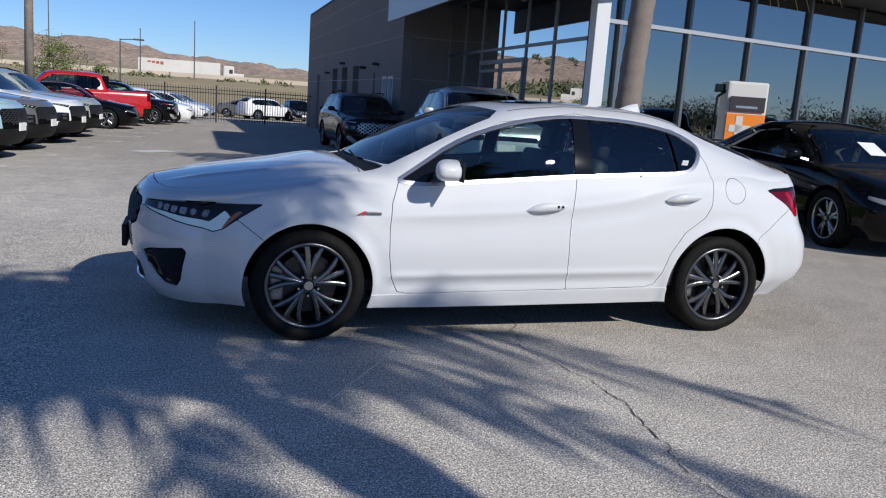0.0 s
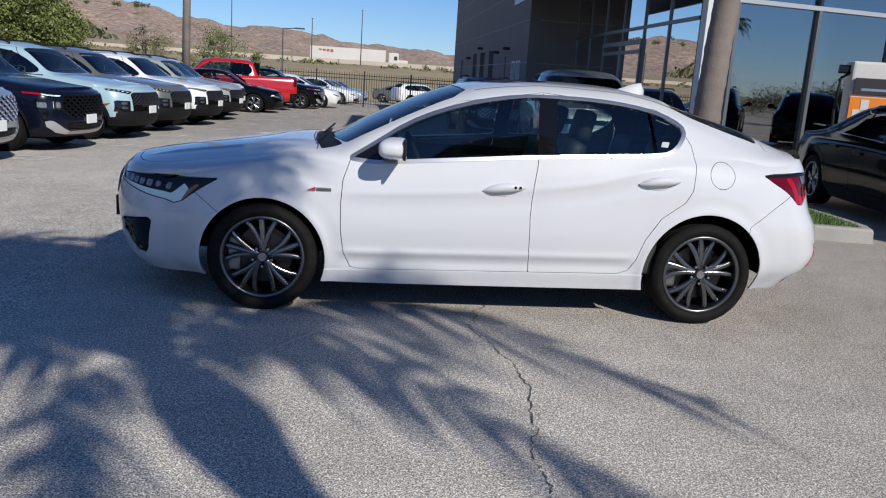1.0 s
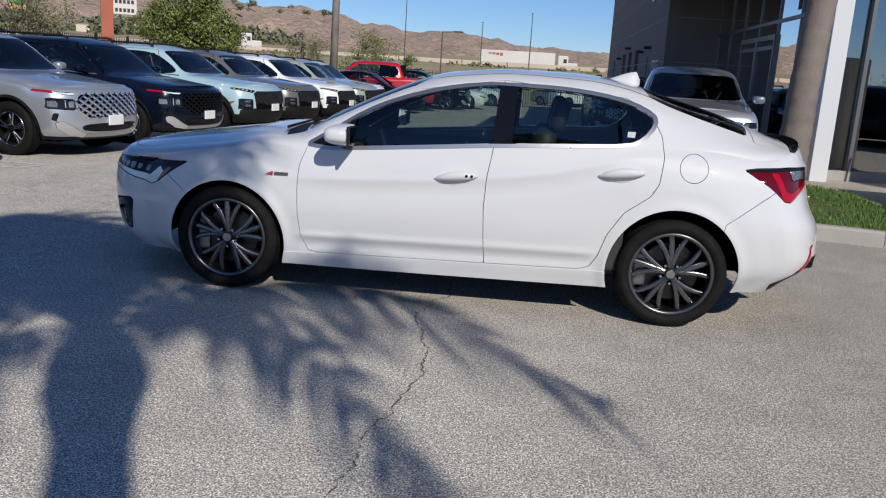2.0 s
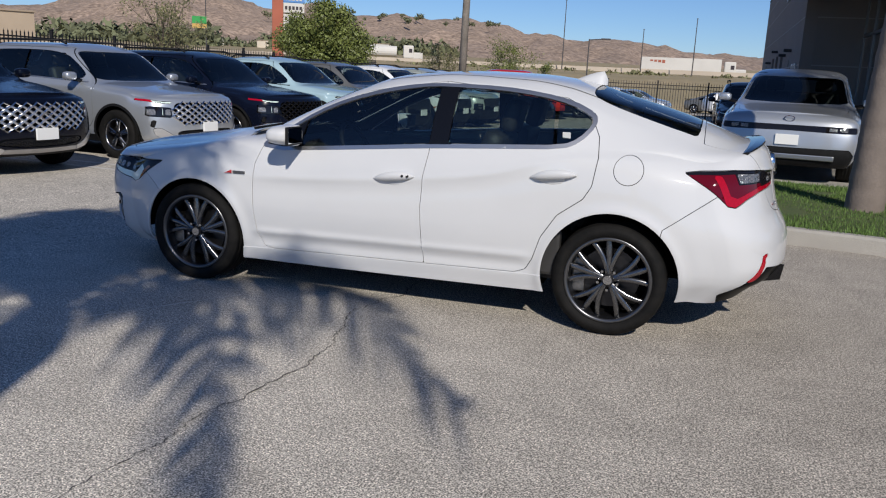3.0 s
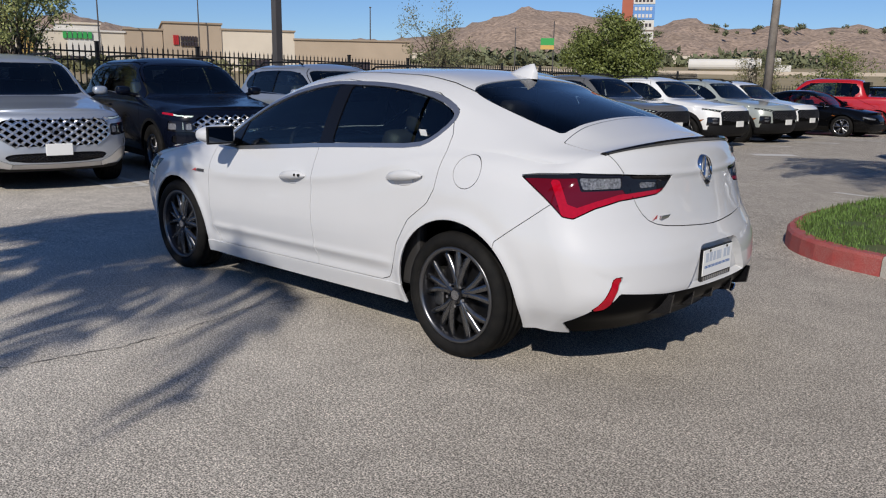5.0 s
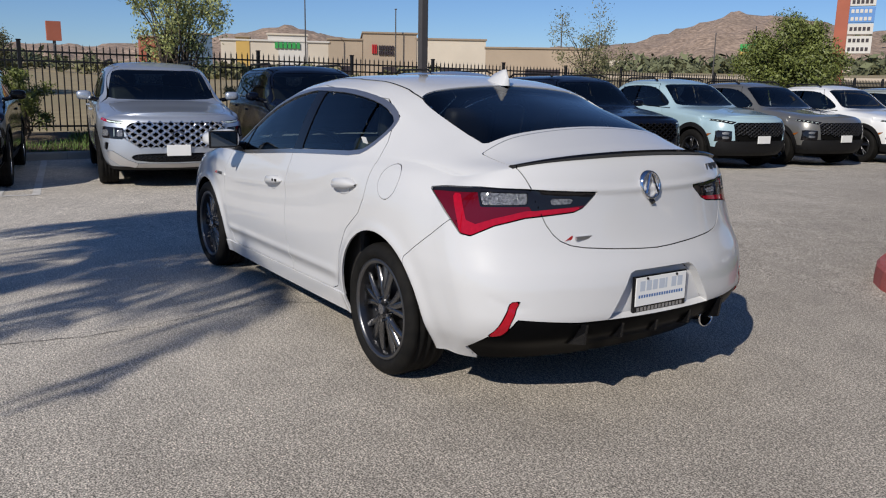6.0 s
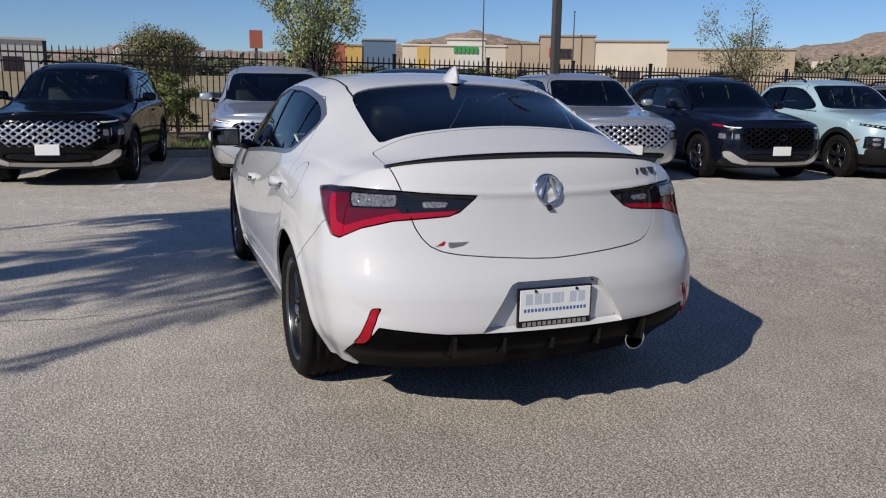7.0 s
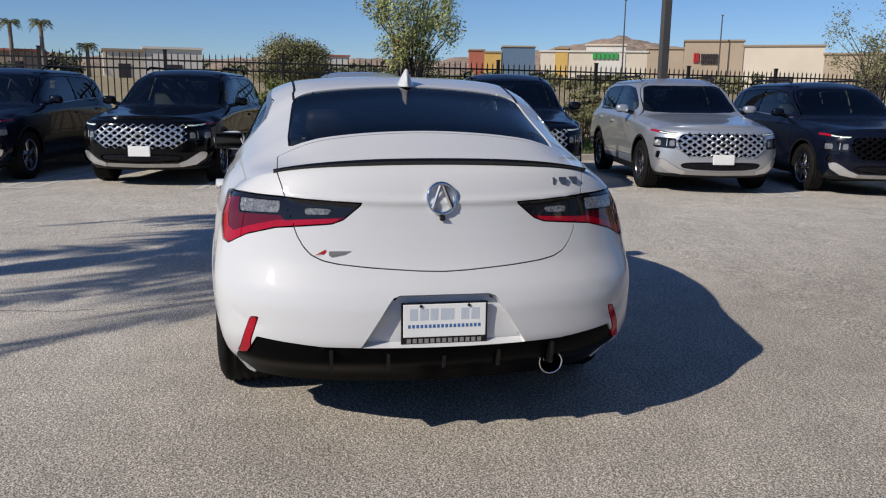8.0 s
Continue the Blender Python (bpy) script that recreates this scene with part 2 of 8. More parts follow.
PAINTS = {
    "silver": shader("silver_paint", (0.50, 0.54, 0.60), 0.36, metal=0.6, coat=1.0),
    "warm_silver": shader("grey_silver_paint", (0.47, 0.495, 0.53), 0.34, metal=0.6, coat=1.0),
    "navy": shader("navy_paint", (0.004, 0.006, 0.015), 0.22, spec=0.15, coat=0.3),
    "black": shader("black_paint", (0.003, 0.003, 0.0035), 0.10, spec=0.12, coat=0.25),
    "blue_black": shader("blue_black_paint", (0.003, 0.0045, 0.011), 0.2, spec=0.15, coat=0.3),
    "pale_blue": shader("pale_blue_paint", (0.36, 0.50, 0.55), 0.3, coat=1.0),
    "stone_grey": shader("stone_grey_paint", (0.16, 0.158, 0.15), 0.32, metal=0.3, coat=1.0),
    "white": shader("white_car_paint", (0.78, 0.78, 0.77), 0.3, coat=1.0),
    "sage": shader("sage_grey_paint", (0.38, 0.41, 0.38), 0.32, metal=0.2, coat=1.0),
    "red": shader("red_paint", (0.47, 0.012, 0.014), 0.25, coat=1.0),
}


# ---- mesh tools ----
def link(name, verts, faces, material, parent=None, label="", smooth=True):
    me = bpy.data.meshes.new(name)
    me.from_pydata([tuple(map(float, v)) for v in verts], [], [tuple(map(int, f)) for f in faces])
    me.materials.append(material)
    if smooth:
        me.polygons.foreach_set("use_smooth", [True] * len(me.polygons))
    me.update()
    ob = new(name, me)
    ob.parent = parent
    if label:
        tagged(ob, label)
    return ob


def part(name, bm, material, parent=None, label="", smooth=False):
    me = bpy.data.meshes.new(name)
    bmesh.ops.recalc_face_normals(bm, faces=bm.faces)
    bm.to_mesh(me)
    bm.free()
    me.materials.append(material)
    if smooth:
        me.polygons.foreach_set("use_smooth", [True] * len(me.polygons))
    ob = new(name, me)
    ob.parent = parent
    if label:
        tagged(ob, label)
    return ob


def thing(name, m, label, category, group="", kind=""):
    ob = new(name)
    ob.empty_display_size = 0.2
    ob.matrix_basis = m
    return tagged(ob, label, category, group, kind)


def box(bm, x0, x1, y0, y1, z0, z1, bevel=0.0, m=None):
    made = bmesh.ops.create_cube(bm, size=1.0, matrix=Matrix.LocRotScale(((x0 + x1) / 2, (y0 + y1) / 2, (z0 + z1) / 2), None, (x1 - x0, y1 - y0, z1 - z0)))
    vs = made["verts"]
    if bevel:
        es = list({e for v in vs for e in v.link_edges})
        made = bmesh.ops.bevel(bm, geom=es, offset=bevel, segments=2, affect="EDGES", profile=0.6)
        vs = list({v for f in made["faces"] for v in f.verts} | {v for v in vs if v.is_valid})
    if m is not None:
        bmesh.ops.transform(bm, matrix=m, verts=vs)
    return bm


def rod(bm, a, b, r, r2=None, seg=10, caps=True):
    a, b = Vector(a), Vector(b)
    q = (b - a).to_track_quat("Z", "Y")
    bmesh.ops.create_cone(bm, cap_ends=caps, segments=seg, radius1=r, radius2=r if r2 is None else r2, depth=(b - a).length,
                          matrix=Matrix.LocRotScale((a + b) / 2, q, None))
    return bm


def lathe(profile, seg=48, closed=False):
    """Verts and quads of a profile of (radius, y) turned about the y axis."""
    v = [(r * math.cos(2 * math.pi * k / seg), y, r * math.sin(2 * math.pi * k / seg)) for k in range(seg) for r, y in profile]
    n = len(profile)
    f = [(k * n + i, k * n + i + 1, (k + 1) % seg * n + i + 1, (k + 1) % seg * n + i) for k in range(seg) for i in range(n - 1)]
    return v, f


def curve(*pairs):
    """A smooth, never overshooting curve through (x, value) pairs; takes arrays."""
    xs, ys = np.array([p[0] for p in pairs], float), np.array([p[1] for p in pairs], float)
    if len(xs) == 1:
        return lambda x: np.full_like(np.asarray(x, float), ys[0])
    h = np.diff(xs)
    d = np.diff(ys) / h
    m = np.zeros(len(xs))
    m[0], m[-1] = d[0], d[-1]
    for i in range(1, len(xs) - 1):
        if d[i - 1] * d[i] > 0:
            w1, w2 = 2 * h[i] + h[i - 1], h[i] + 2 * h[i - 1]
            m[i] = (w1 + w2) / (w1 / d[i - 1] + w2 / d[i])

    def at(x):
        x = np.clip(np.asarray(x, float), xs[0], xs[-1])
        i = np.clip(np.searchsorted(xs, x) - 1, 0, len(xs) - 2)
        t = (x - xs[i]) / h[i]
        return (ys[i] * (1 + 2 * t) * (1 - t) ** 2 + m[i] * h[i] * t * (1 - t) ** 2 + ys[i + 1] * t * t * (3 - 2 * t) + m[i + 1] * h[i] * t * t * (t - 1))
    return at


def ease(t):
    t = np.clip(t, 0, 1)
    return t * t * (3 - 2 * t)


def rounded(points, times=2, keep=0.25):
    """An outline with its corners cut round."""
    p = np.array(points, float)
    for _ in range(times):
        q = np.roll(p, -1, 0)
        p = np.stack([p * (1 - keep) + q * keep, p * keep + q * (1 - keep)], 1).reshape(-1, 2)
    return p


def inside(points, a, b):
    """Signed distance of (a, b) from a closed outline, negative within it."""
    p = np.array(points, float)
    q = np.roll(p, -1, 0)
    best, odd = np.full(len(a), 1e9), np.zeros(len(a), bool)
    for (x0, y0), (x1, y1) in zip(p, q):
        dx, dy = x1 - x0, y1 - y0
        t = np.clip(((a - x0) * dx + (b - y0) * dy) / max(dx * dx + dy * dy, 1e-12), 0, 1)
        best = np.minimum(best, np.hypot(a - x0 - t * dx, b - y0 - t * dy))
        if y0 != y1:
            odd ^= ((y0 > b) != (y1 > b)) & (a < (x1 - x0) * (b - y0) / (y1 - y0) + x0)
    return np.where(odd, -best, best)


def clip(V, T, g):
    """The part of a triangle mesh where g, given at its corners, is below nought."""
    s = g[T] < 0
    n = s.sum(1)
    out, extra, cache = [T[n == 3]], [], {}
    new_v, count = [], len(V)

    def mid(i, j):
        nonlocal count
        key = (i, j) if i < j else (j, i)
        if key not in cache:
            i, j = key
            t = g[i] / (g[i] - g[j])
            new_v.append(V[i] + t * (V[j] - V[i]))
            cache[key] = count
            count += 1
        return cache[key]
    for tri, inn in zip(T[(n == 1) | (n == 2)], s[(n == 1) | (n == 2)]):
        k = int(np.argmax(inn)) if inn.sum() == 1 else int(np.argmin(inn))
        a, b, c = int(tri[k]), int(tri[(k + 1) % 3]), int(tri[(k + 2) % 3])
        ab, ac = mid(a, b), mid(a, c)
        extra += [(a, ab, ac)] if inn.sum() == 1 else [(ab, b, c), (ab, c, ac)]
    if extra:
        out.append(np.array(extra))
    T2 = np.concatenate(out)
    V2 = np.concatenate([V, np.array(new_v).reshape(-1, 3)])
    used, T3 = np.unique(T2, return_inverse=True)
    return V2[used], T3.reshape(-1, 3)


def split(mesh, measure_fn, gap=0.005):
    """(inside, outside) of a mesh, with a gap left between the two."""
    V, T = mesh
    g = measure_fn(V)
    return clip(V, T, g + gap / 2), clip(V, T, gap / 2 - g)


def weld(V, T):
    _, first, back = np.unique(np.round(V, 5), axis=0, return_index=True, return_inverse=True)
    T = back.reshape(-1)[T]
    T = T[(T[:, 0] != T[:, 1]) & (T[:, 1] != T[:, 2]) & (T[:, 0] != T[:, 2])]
    return V[first], T


def normals(V, T):
    n = np.zeros_like(V)
    fn = np.cross(V[T[:, 1]] - V[T[:, 0]], V[T[:, 2]] - V[T[:, 0]])
    for k in range(3):
        np.add.at(n, T[:, k], fn)
    return n / np.maximum(np.linalg.norm(n, axis=1), 1e-9)[:, None]


def skin(name, mesh, material, parent, label="", side=0, lip=0.012, push=0.0, lip_above=-9.0):
    """Links a panel: side 1 or -1 for one flank, 0 for both halves in one; its rim is folded inwards."""
    V, T = mesh
    if not len(T):
        return None
    n = normals(V, T)
    n[np.abs(V[:, 1]) < 1e-6, 1] = 0
    V = V + n * push
    if side == 0:
        W = V * (1, -1, 1)
        V, T = weld(np.concatenate([V, W]), np.concatenate([T, T[:, ::-1] + len(V)]))
    elif side < 0:
        V, T = V * (1, -1, 1), T[:, ::-1]
    n = normals(V, T)
    E = np.concatenate([T[:, [0, 1]], T[:, [1, 2]], T[:, [2, 0]]])
    key = np.sort(E, 1)
    _, where, times = np.unique(key, axis=0, return_index=True, return_counts=True)
    rim = E[where[times == 1]]
    faces = T
    if lip and len(rim):
        ids, back = np.unique(rim, return_inverse=True)
        back = back.reshape(-1, 2)
        top = V[ids]
        low = top - n[ids] * np.where(top[:, 2:] > lip_above, lip, 0.0)
        a = len(V)
        k = len(ids)
        V = np.concatenate([V, top, low])
        q = np.stack([rim[:, 0] * 0 + a + back[:, 0], a + k + back[:, 0], a + k + back[:, 1], a + back[:, 1]], 1)
        faces = [tuple(t) for t in T] + [tuple(t) for t in q]
    return link(name, V, faces, material, parent, label)


def carriage(c, nx=120, lower=30, upper=26):
    """One half (y above 0) of a car's skin as a triangle mesh, facing -x. The table c holds, as curves of x, the half width h0..h6 and
    height z0..z7 of eight lines that run along the car, and for both ends the middle's profile, the corner's depth and its squareness."""
    xa, xb = c["ends"]
    u = np.linspace(0, 1, nx)
    xn = xa + (xb - xa) * u
    H = np.stack([c[f"h{i}"](xn) for i in range(7)] + [xn * 0], 1)
    Z = np.stack([c[f"z{i}"](xn) for i in range(8)], 1)
    H = np.concatenate([H, -H[:, 6:7]], 1)
    Z = np.concatenate([Z, Z[:, 6:7]], 1)
    s_low, s_up = np.linspace(0, 4, lower), np.linspace(4, 7, upper)[1:]
    s = np.concatenate([s_low, s_up])
    ids = range(9)
    hh = np.array([np.asarray(curve(*zip(ids, row))(s)) for row in H])
    zz = np.array([np.asarray(curve(*zip(ids, row))(s)) for row in Z])
    hh[:, -1] = 0
    xx = np.repeat(xn[:, None], len(s), 1)
    for end, profile, depth, power, x_end in ((0, c["front"], c["front_depth"], c["front_power"], xa), (1, c["rear"], c["rear_depth"], c["rear_power"], xb)):
        sign = -1 if end == 0 else 1
        k = 0 if end == 0 else -1
        t = np.where(np.arange(len(s)) < lower, 1.0, hh[k] / hh[k][lower - 1])
        goal = profile(zz[k]) - sign * depth(zz[k]) * (1 - (1 - np.clip(t, 0, 1) ** power) ** (1 / power))
        reach = c.get("reach", 0.55)
        w = ease(1 - (xn - xa) / reach) if end == 0 else ease(1 - (xb - xn) / reach)
        xx += w[:, None] * (goal - x_end)[None, :]
    V = [np.stack([xx, hh, zz], 2).reshape(-1, 3)]
    n = len(s)
    T = []

    def grid(base, rows, cols, flip):
        i, j = np.meshgrid(np.arange(rows - 1), np.arange(cols - 1), indexing="ij")
        a = (base + i * cols + j).reshape(-1)
        b, d, e = a + 1, a + cols, a + cols + 1
        q = np.concatenate([np.stack([a, d, e], 1), np.stack([a, e, b], 1)])
        T.append(q[:, ::-1] if flip else q)
    grid(0, nx, n, True)
    for end, profile, depth, power in ((0, c["front"], c["front_depth"], c["front_power"]), (1, c["rear"], c["rear_depth"], c["rear_power"])):
        sign, k = (-1, 0) if end == 0 else (1, -1)
        rows_h, rows_z = hh[k][:lower], zz[k][:lower]
        t = np.concatenate([[1.0], hh[k][lower:] / hh[k][lower - 1]])
        lift = np.concatenate([[0.0], zz[k][lower:] - zz[k][lower - 1]])
        f = ((rows_z - rows_z[0]) / (rows_z[-1] - rows_z[0])) ** c.get("lift_power", 1.5)
        y = rows_h[:, None] * t[None, :]
        z = rows_z[:, None] + f[:, None] * lift[None, :]
        x = profile(z) - sign * depth(z) * (1 - (1 - np.clip(t, 0, 1)[None, :] ** power) ** (1 / power))
        base = sum(len(v) for v in V)
        V.append(np.stack([x, y, z], 2).reshape(-1, 3))
        grid(base, lower, len(t), end == 0)
    V, T = weld(np.concatenate(V), np.concatenate(T))
    return V, T


def circle(x, z, r):
    return lambda V: np.hypot(V[:, 0] - x, V[:, 2] - z) - r


def flank(points, times=2):
    p = rounded(points, times) if times else points
    return lambda V: inside(p, V[:, 0], V[:, 2])


def plan(points, times=2, above=-9.0):
    p = rounded(points, times) if times else points
    return lambda V: np.maximum(inside(p, V[:, 0], V[:, 1]), above - V[:, 2])


def face_on(points, times=2, beyond=None, front=False):
    p = rounded(points, times) if times else points
    if front:
        return lambda V: np.maximum(inside(p, V[:, 1], V[:, 2]), V[:, 0] - beyond)
    return lambda V: np.maximum(inside(p, V[:, 1], V[:, 2]), beyond - V[:, 0])


def corner(points, times=1, sign=1):
    """Round a corner of the car: the outline is drawn over (sign * x - y, z)."""
    p = rounded(points, times) if times else points
    return lambda V: np.maximum(inside(p, sign * V[:, 0] - V[:, 1], V[:, 2]), 0.6 - sign * V[:, 0])


# ---- wheels ----
def wheel(parent, x, y, r, width, side, rim_r, style, rim_mat, edge_mat, seg=64):
    """A tyre with tread grooves, a rim with its spokes, a hub cap, nuts and a brake disc; side -1 faces -y."""
    w = width / 2
    hub = new("wheel")
    hub.parent = parent
    hub.matrix_basis = pose(x, y, r)
    prof = [(rim_r - 0.004, -w * 0.80), (rim_r + 0.012, -w * 0.97), (rim_r + (r - rim_r) * 0.45, -w * 1.06), (r - 0.03, -w * 1.0), (r - 0.010, -w * 0.88)]
    for g in (-0.55, -0.18, 0.18, 0.55):
        prof += [(r - 0.001, (g - 0.13) * w), (r - 0.009, (g - 0.05) * w), (r - 0.009, (g + 0.05) * w), (r - 0.001, (g + 0.13) * w)]
    prof += [(r - 0.010, w * 0.88), (r - 0.03, w * 1.0), (rim_r + (r - rim_r) * 0.45, w * 1.06), (rim_r + 0.012, w * 0.97), (rim_r - 0.004, w * 0.80)]
    v, f = lathe(prof, seg)
    link("tyre", v, f, M["rubber"], hub)
    o = side * w
    lip = [(rim_r - 0.013, o * 0.82), (rim_r - 0.018, o * 0.74), (rim_r - 0.03, o * 0.35), (rim_r - 0.03, -o * 0.8)]
    v, f = lathe(lip, seg)
    rim = link("rim", v, f, rim_mat, hub)
    v, f = lathe([(rim_r + 0.004, o * 0.80), (rim_r + 0.003, o * 0.9), (rim_r - 0.004, o * 0.925), (rim_r - 0.014, o * 0.915), (rim_r - 0.019, o * 0.82)], seg)
    link("rim_lip", v, f, M["rim_lip"] if edge_mat == M["spoke"] else edge_mat, rim, "machined rim lip")
    bm = bmesh.new()
    n, kind = style
    face = o * 0.72

    def arm(a0, a1, r0, r1, w0, w1, top, dip):
        """One spoke from angle a0 at the hub to a1 at the rim, roof-shaped in section."""
        rows = []
        for k in range(5):
            t = k / 4
            a, rr, ww = a0 + (a1 - a0) * t, r0 + (r1 - r0) * t, w0 + (w1 - w0) * t
            y0 = top + dip * side * math.sin(t * math.pi) - side * 0.010 * t
            c, s = math.cos(a), math.sin(a)
            cx, cz = rr * c, rr * s
            rows.append([bm.verts.new((cx + s * ww * q, y0 - side * d, cz - c * ww * q)) for q, d in ((-1, 0.024), (-0.78, 0.002), (0, 0.004), (0.78, 0.002), (1, 0.024))])
        for r_a, r_b in zip(rows, rows[1:]):
            for i in range(4):
                bm.faces.new((r_a[i], r_a[i + 1], r_b[i + 1], r_b[i]))
    for k in range(n):
        a = 2 * math.pi * k / n + math.pi / 2
        if kind == "triple":
            for off, ww in ((-0.40, 0.0165), (0.0, 0.019), (0.40, 0.0165)):
                arm(a + off * 0.30, a + off + 0.06, 0.034, rim_r - 0.010, 0.013, ww, face, 0.004)
        elif kind == "double":
            for off in (-0.16, 0.16):
                arm(a + off * 0.5, a + off, 0.05, rim_r - 0.006, 0.020, 0.016, face, 0.003)
        else:
            for off, ww in ((-0.30, 0.014), (0.18, 0.020)):
                arm(a + off * 0.2, a + off, 0.05, rim_r - 0.006, 0.026, ww, face, 0.006)
    part("spokes", bm, edge_mat, hub, "", True)
    bm = bmesh.new()
    rod(bm, (0, face - side * 0.03, 0), (0, face + side * 0.003, 0), 0.041, 0.034, 24)
    part("hub_cap", bm, rim_mat, hub)
    bm = bmesh.new()
    rod(bm, (0, face + side * 0.005, 0), (0, face + side * 0.012, 0), 0.027, 0.025, 20)
    part("cap_emblem", bm, M["rim_edge"], hub)
    for k in range(5):
        a = 2 * math.pi * (k + 0.5) / 5 + math.pi / 2
        bm = bmesh.new()
        rod(bm, (0.057 * math.cos(a), face - side * 0.02, 0.057 * math.sin(a)), (0.057 * math.cos(a), face + side * 0.010, 0.057 * math.sin(a)), 0.010, 0.008, 8)
        part("wheel_nut", bm, M["rim_edge"], hub)
    bm = bmesh.new()
    rod(bm, (0, -side * 0.01, 0), (0, side * 0.012, 0), rim_r * 0.70, None, 32)
    part("brake_disc", bm, M["rim_dark"], hub)
    bm = bmesh.new()
    box(bm, -rim_r * 0.86, -rim_r * 0.55, -0.03, 0.035, -0.10, 0.10, 0.01)
    part("brake_caliper", bm, M["steel"], hub)
    bm = bmesh.new()
    rod(bm, (0, -side * w * 0.8, 0), (0, -side * w * 0.2, 0), rim_r - 0.02, None, 32)
    part("wheel_back", bm, M["void"], hub)
    return hub


def wheel_house(parent, x, z, r, y0, y1):
    """The dark liner of a wheel arch."""
    seg = 20
    pts = []
    for k in range(seg + 1):
        a = math.pi * (1 - k / seg)
        pts += [(x + r * math.cos(a), y0, z + r * math.sin(a)), (x + r * math.cos(a), y1, z + r * math.sin(a))]
    f = [(2 * k, 2 * k + 1, 2 * k + 3, 2 * k + 2) for k in range(seg)]
    f.append(tuple(2 * k + 1 for k in range(seg + 1)))
    link("wheel_house", pts, f, M["void"], parent, smooth=False)


def ribbon(name, pts, width, height, material, parent, label="", closed=False):
    """A thin raised strip along points that already lie on the skin; width runs in z."""
    v, f = [], []
    for p in pts:
        p = np.array(p, float)
        v += [p + (0, 0, -width / 2), p + (0, height, 0), p + (0, 0, width / 2)]
    for k in range(len(pts) - 1):
        f += [(3 * k, 3 * k + 1, 3 * k + 4, 3 * k + 3), (3 * k + 1, 3 * k + 2, 3 * k + 5, 3 * k + 4)]
    return link(name, v, f, material, parent, label)


def seat(parent, x, y, material, back_lean=0.32):
    base = new("seat")
    base.parent = parent
    base.matrix_basis = pose(x, y, 0)
    bm = bmesh.new()
    box(bm, -0.28, 0.22, -0.25, 0.25, 0.34, 0.52, 0.05)
    part("seat_cushion", bm, material, base, "", True)
    bm = bmesh.new()
    box(bm, -0.07, 0.07, -0.24, 0.24, 0.0, 0.60, 0.06, pose(0.22, 0, 0.50, 0, math.degrees(back_lean) * 0.9))
    part("backrest", bm, material, base, "", True)
    bm = bmesh.new()
    box(bm, -0.05, 0.05, -0.13, 0.13, 0.0, 0.20, 0.04, pose(0.43, 0, 1.07, 0, 14))
    part("headrest", bm, material, base, "", True)


# ---- the white sedan ----
def fog_at(V):
    return np.maximum(inside([(1.72, 0.445), (1.58, 0.475), (1.25, 0.505), (1.225, 0.485), (1.30, 0.32), (1.36, 0.272), (1.48, 0.285)], -V[:, 0] - V[:, 1], V[:, 2]), V[:, 0] + 1.6)



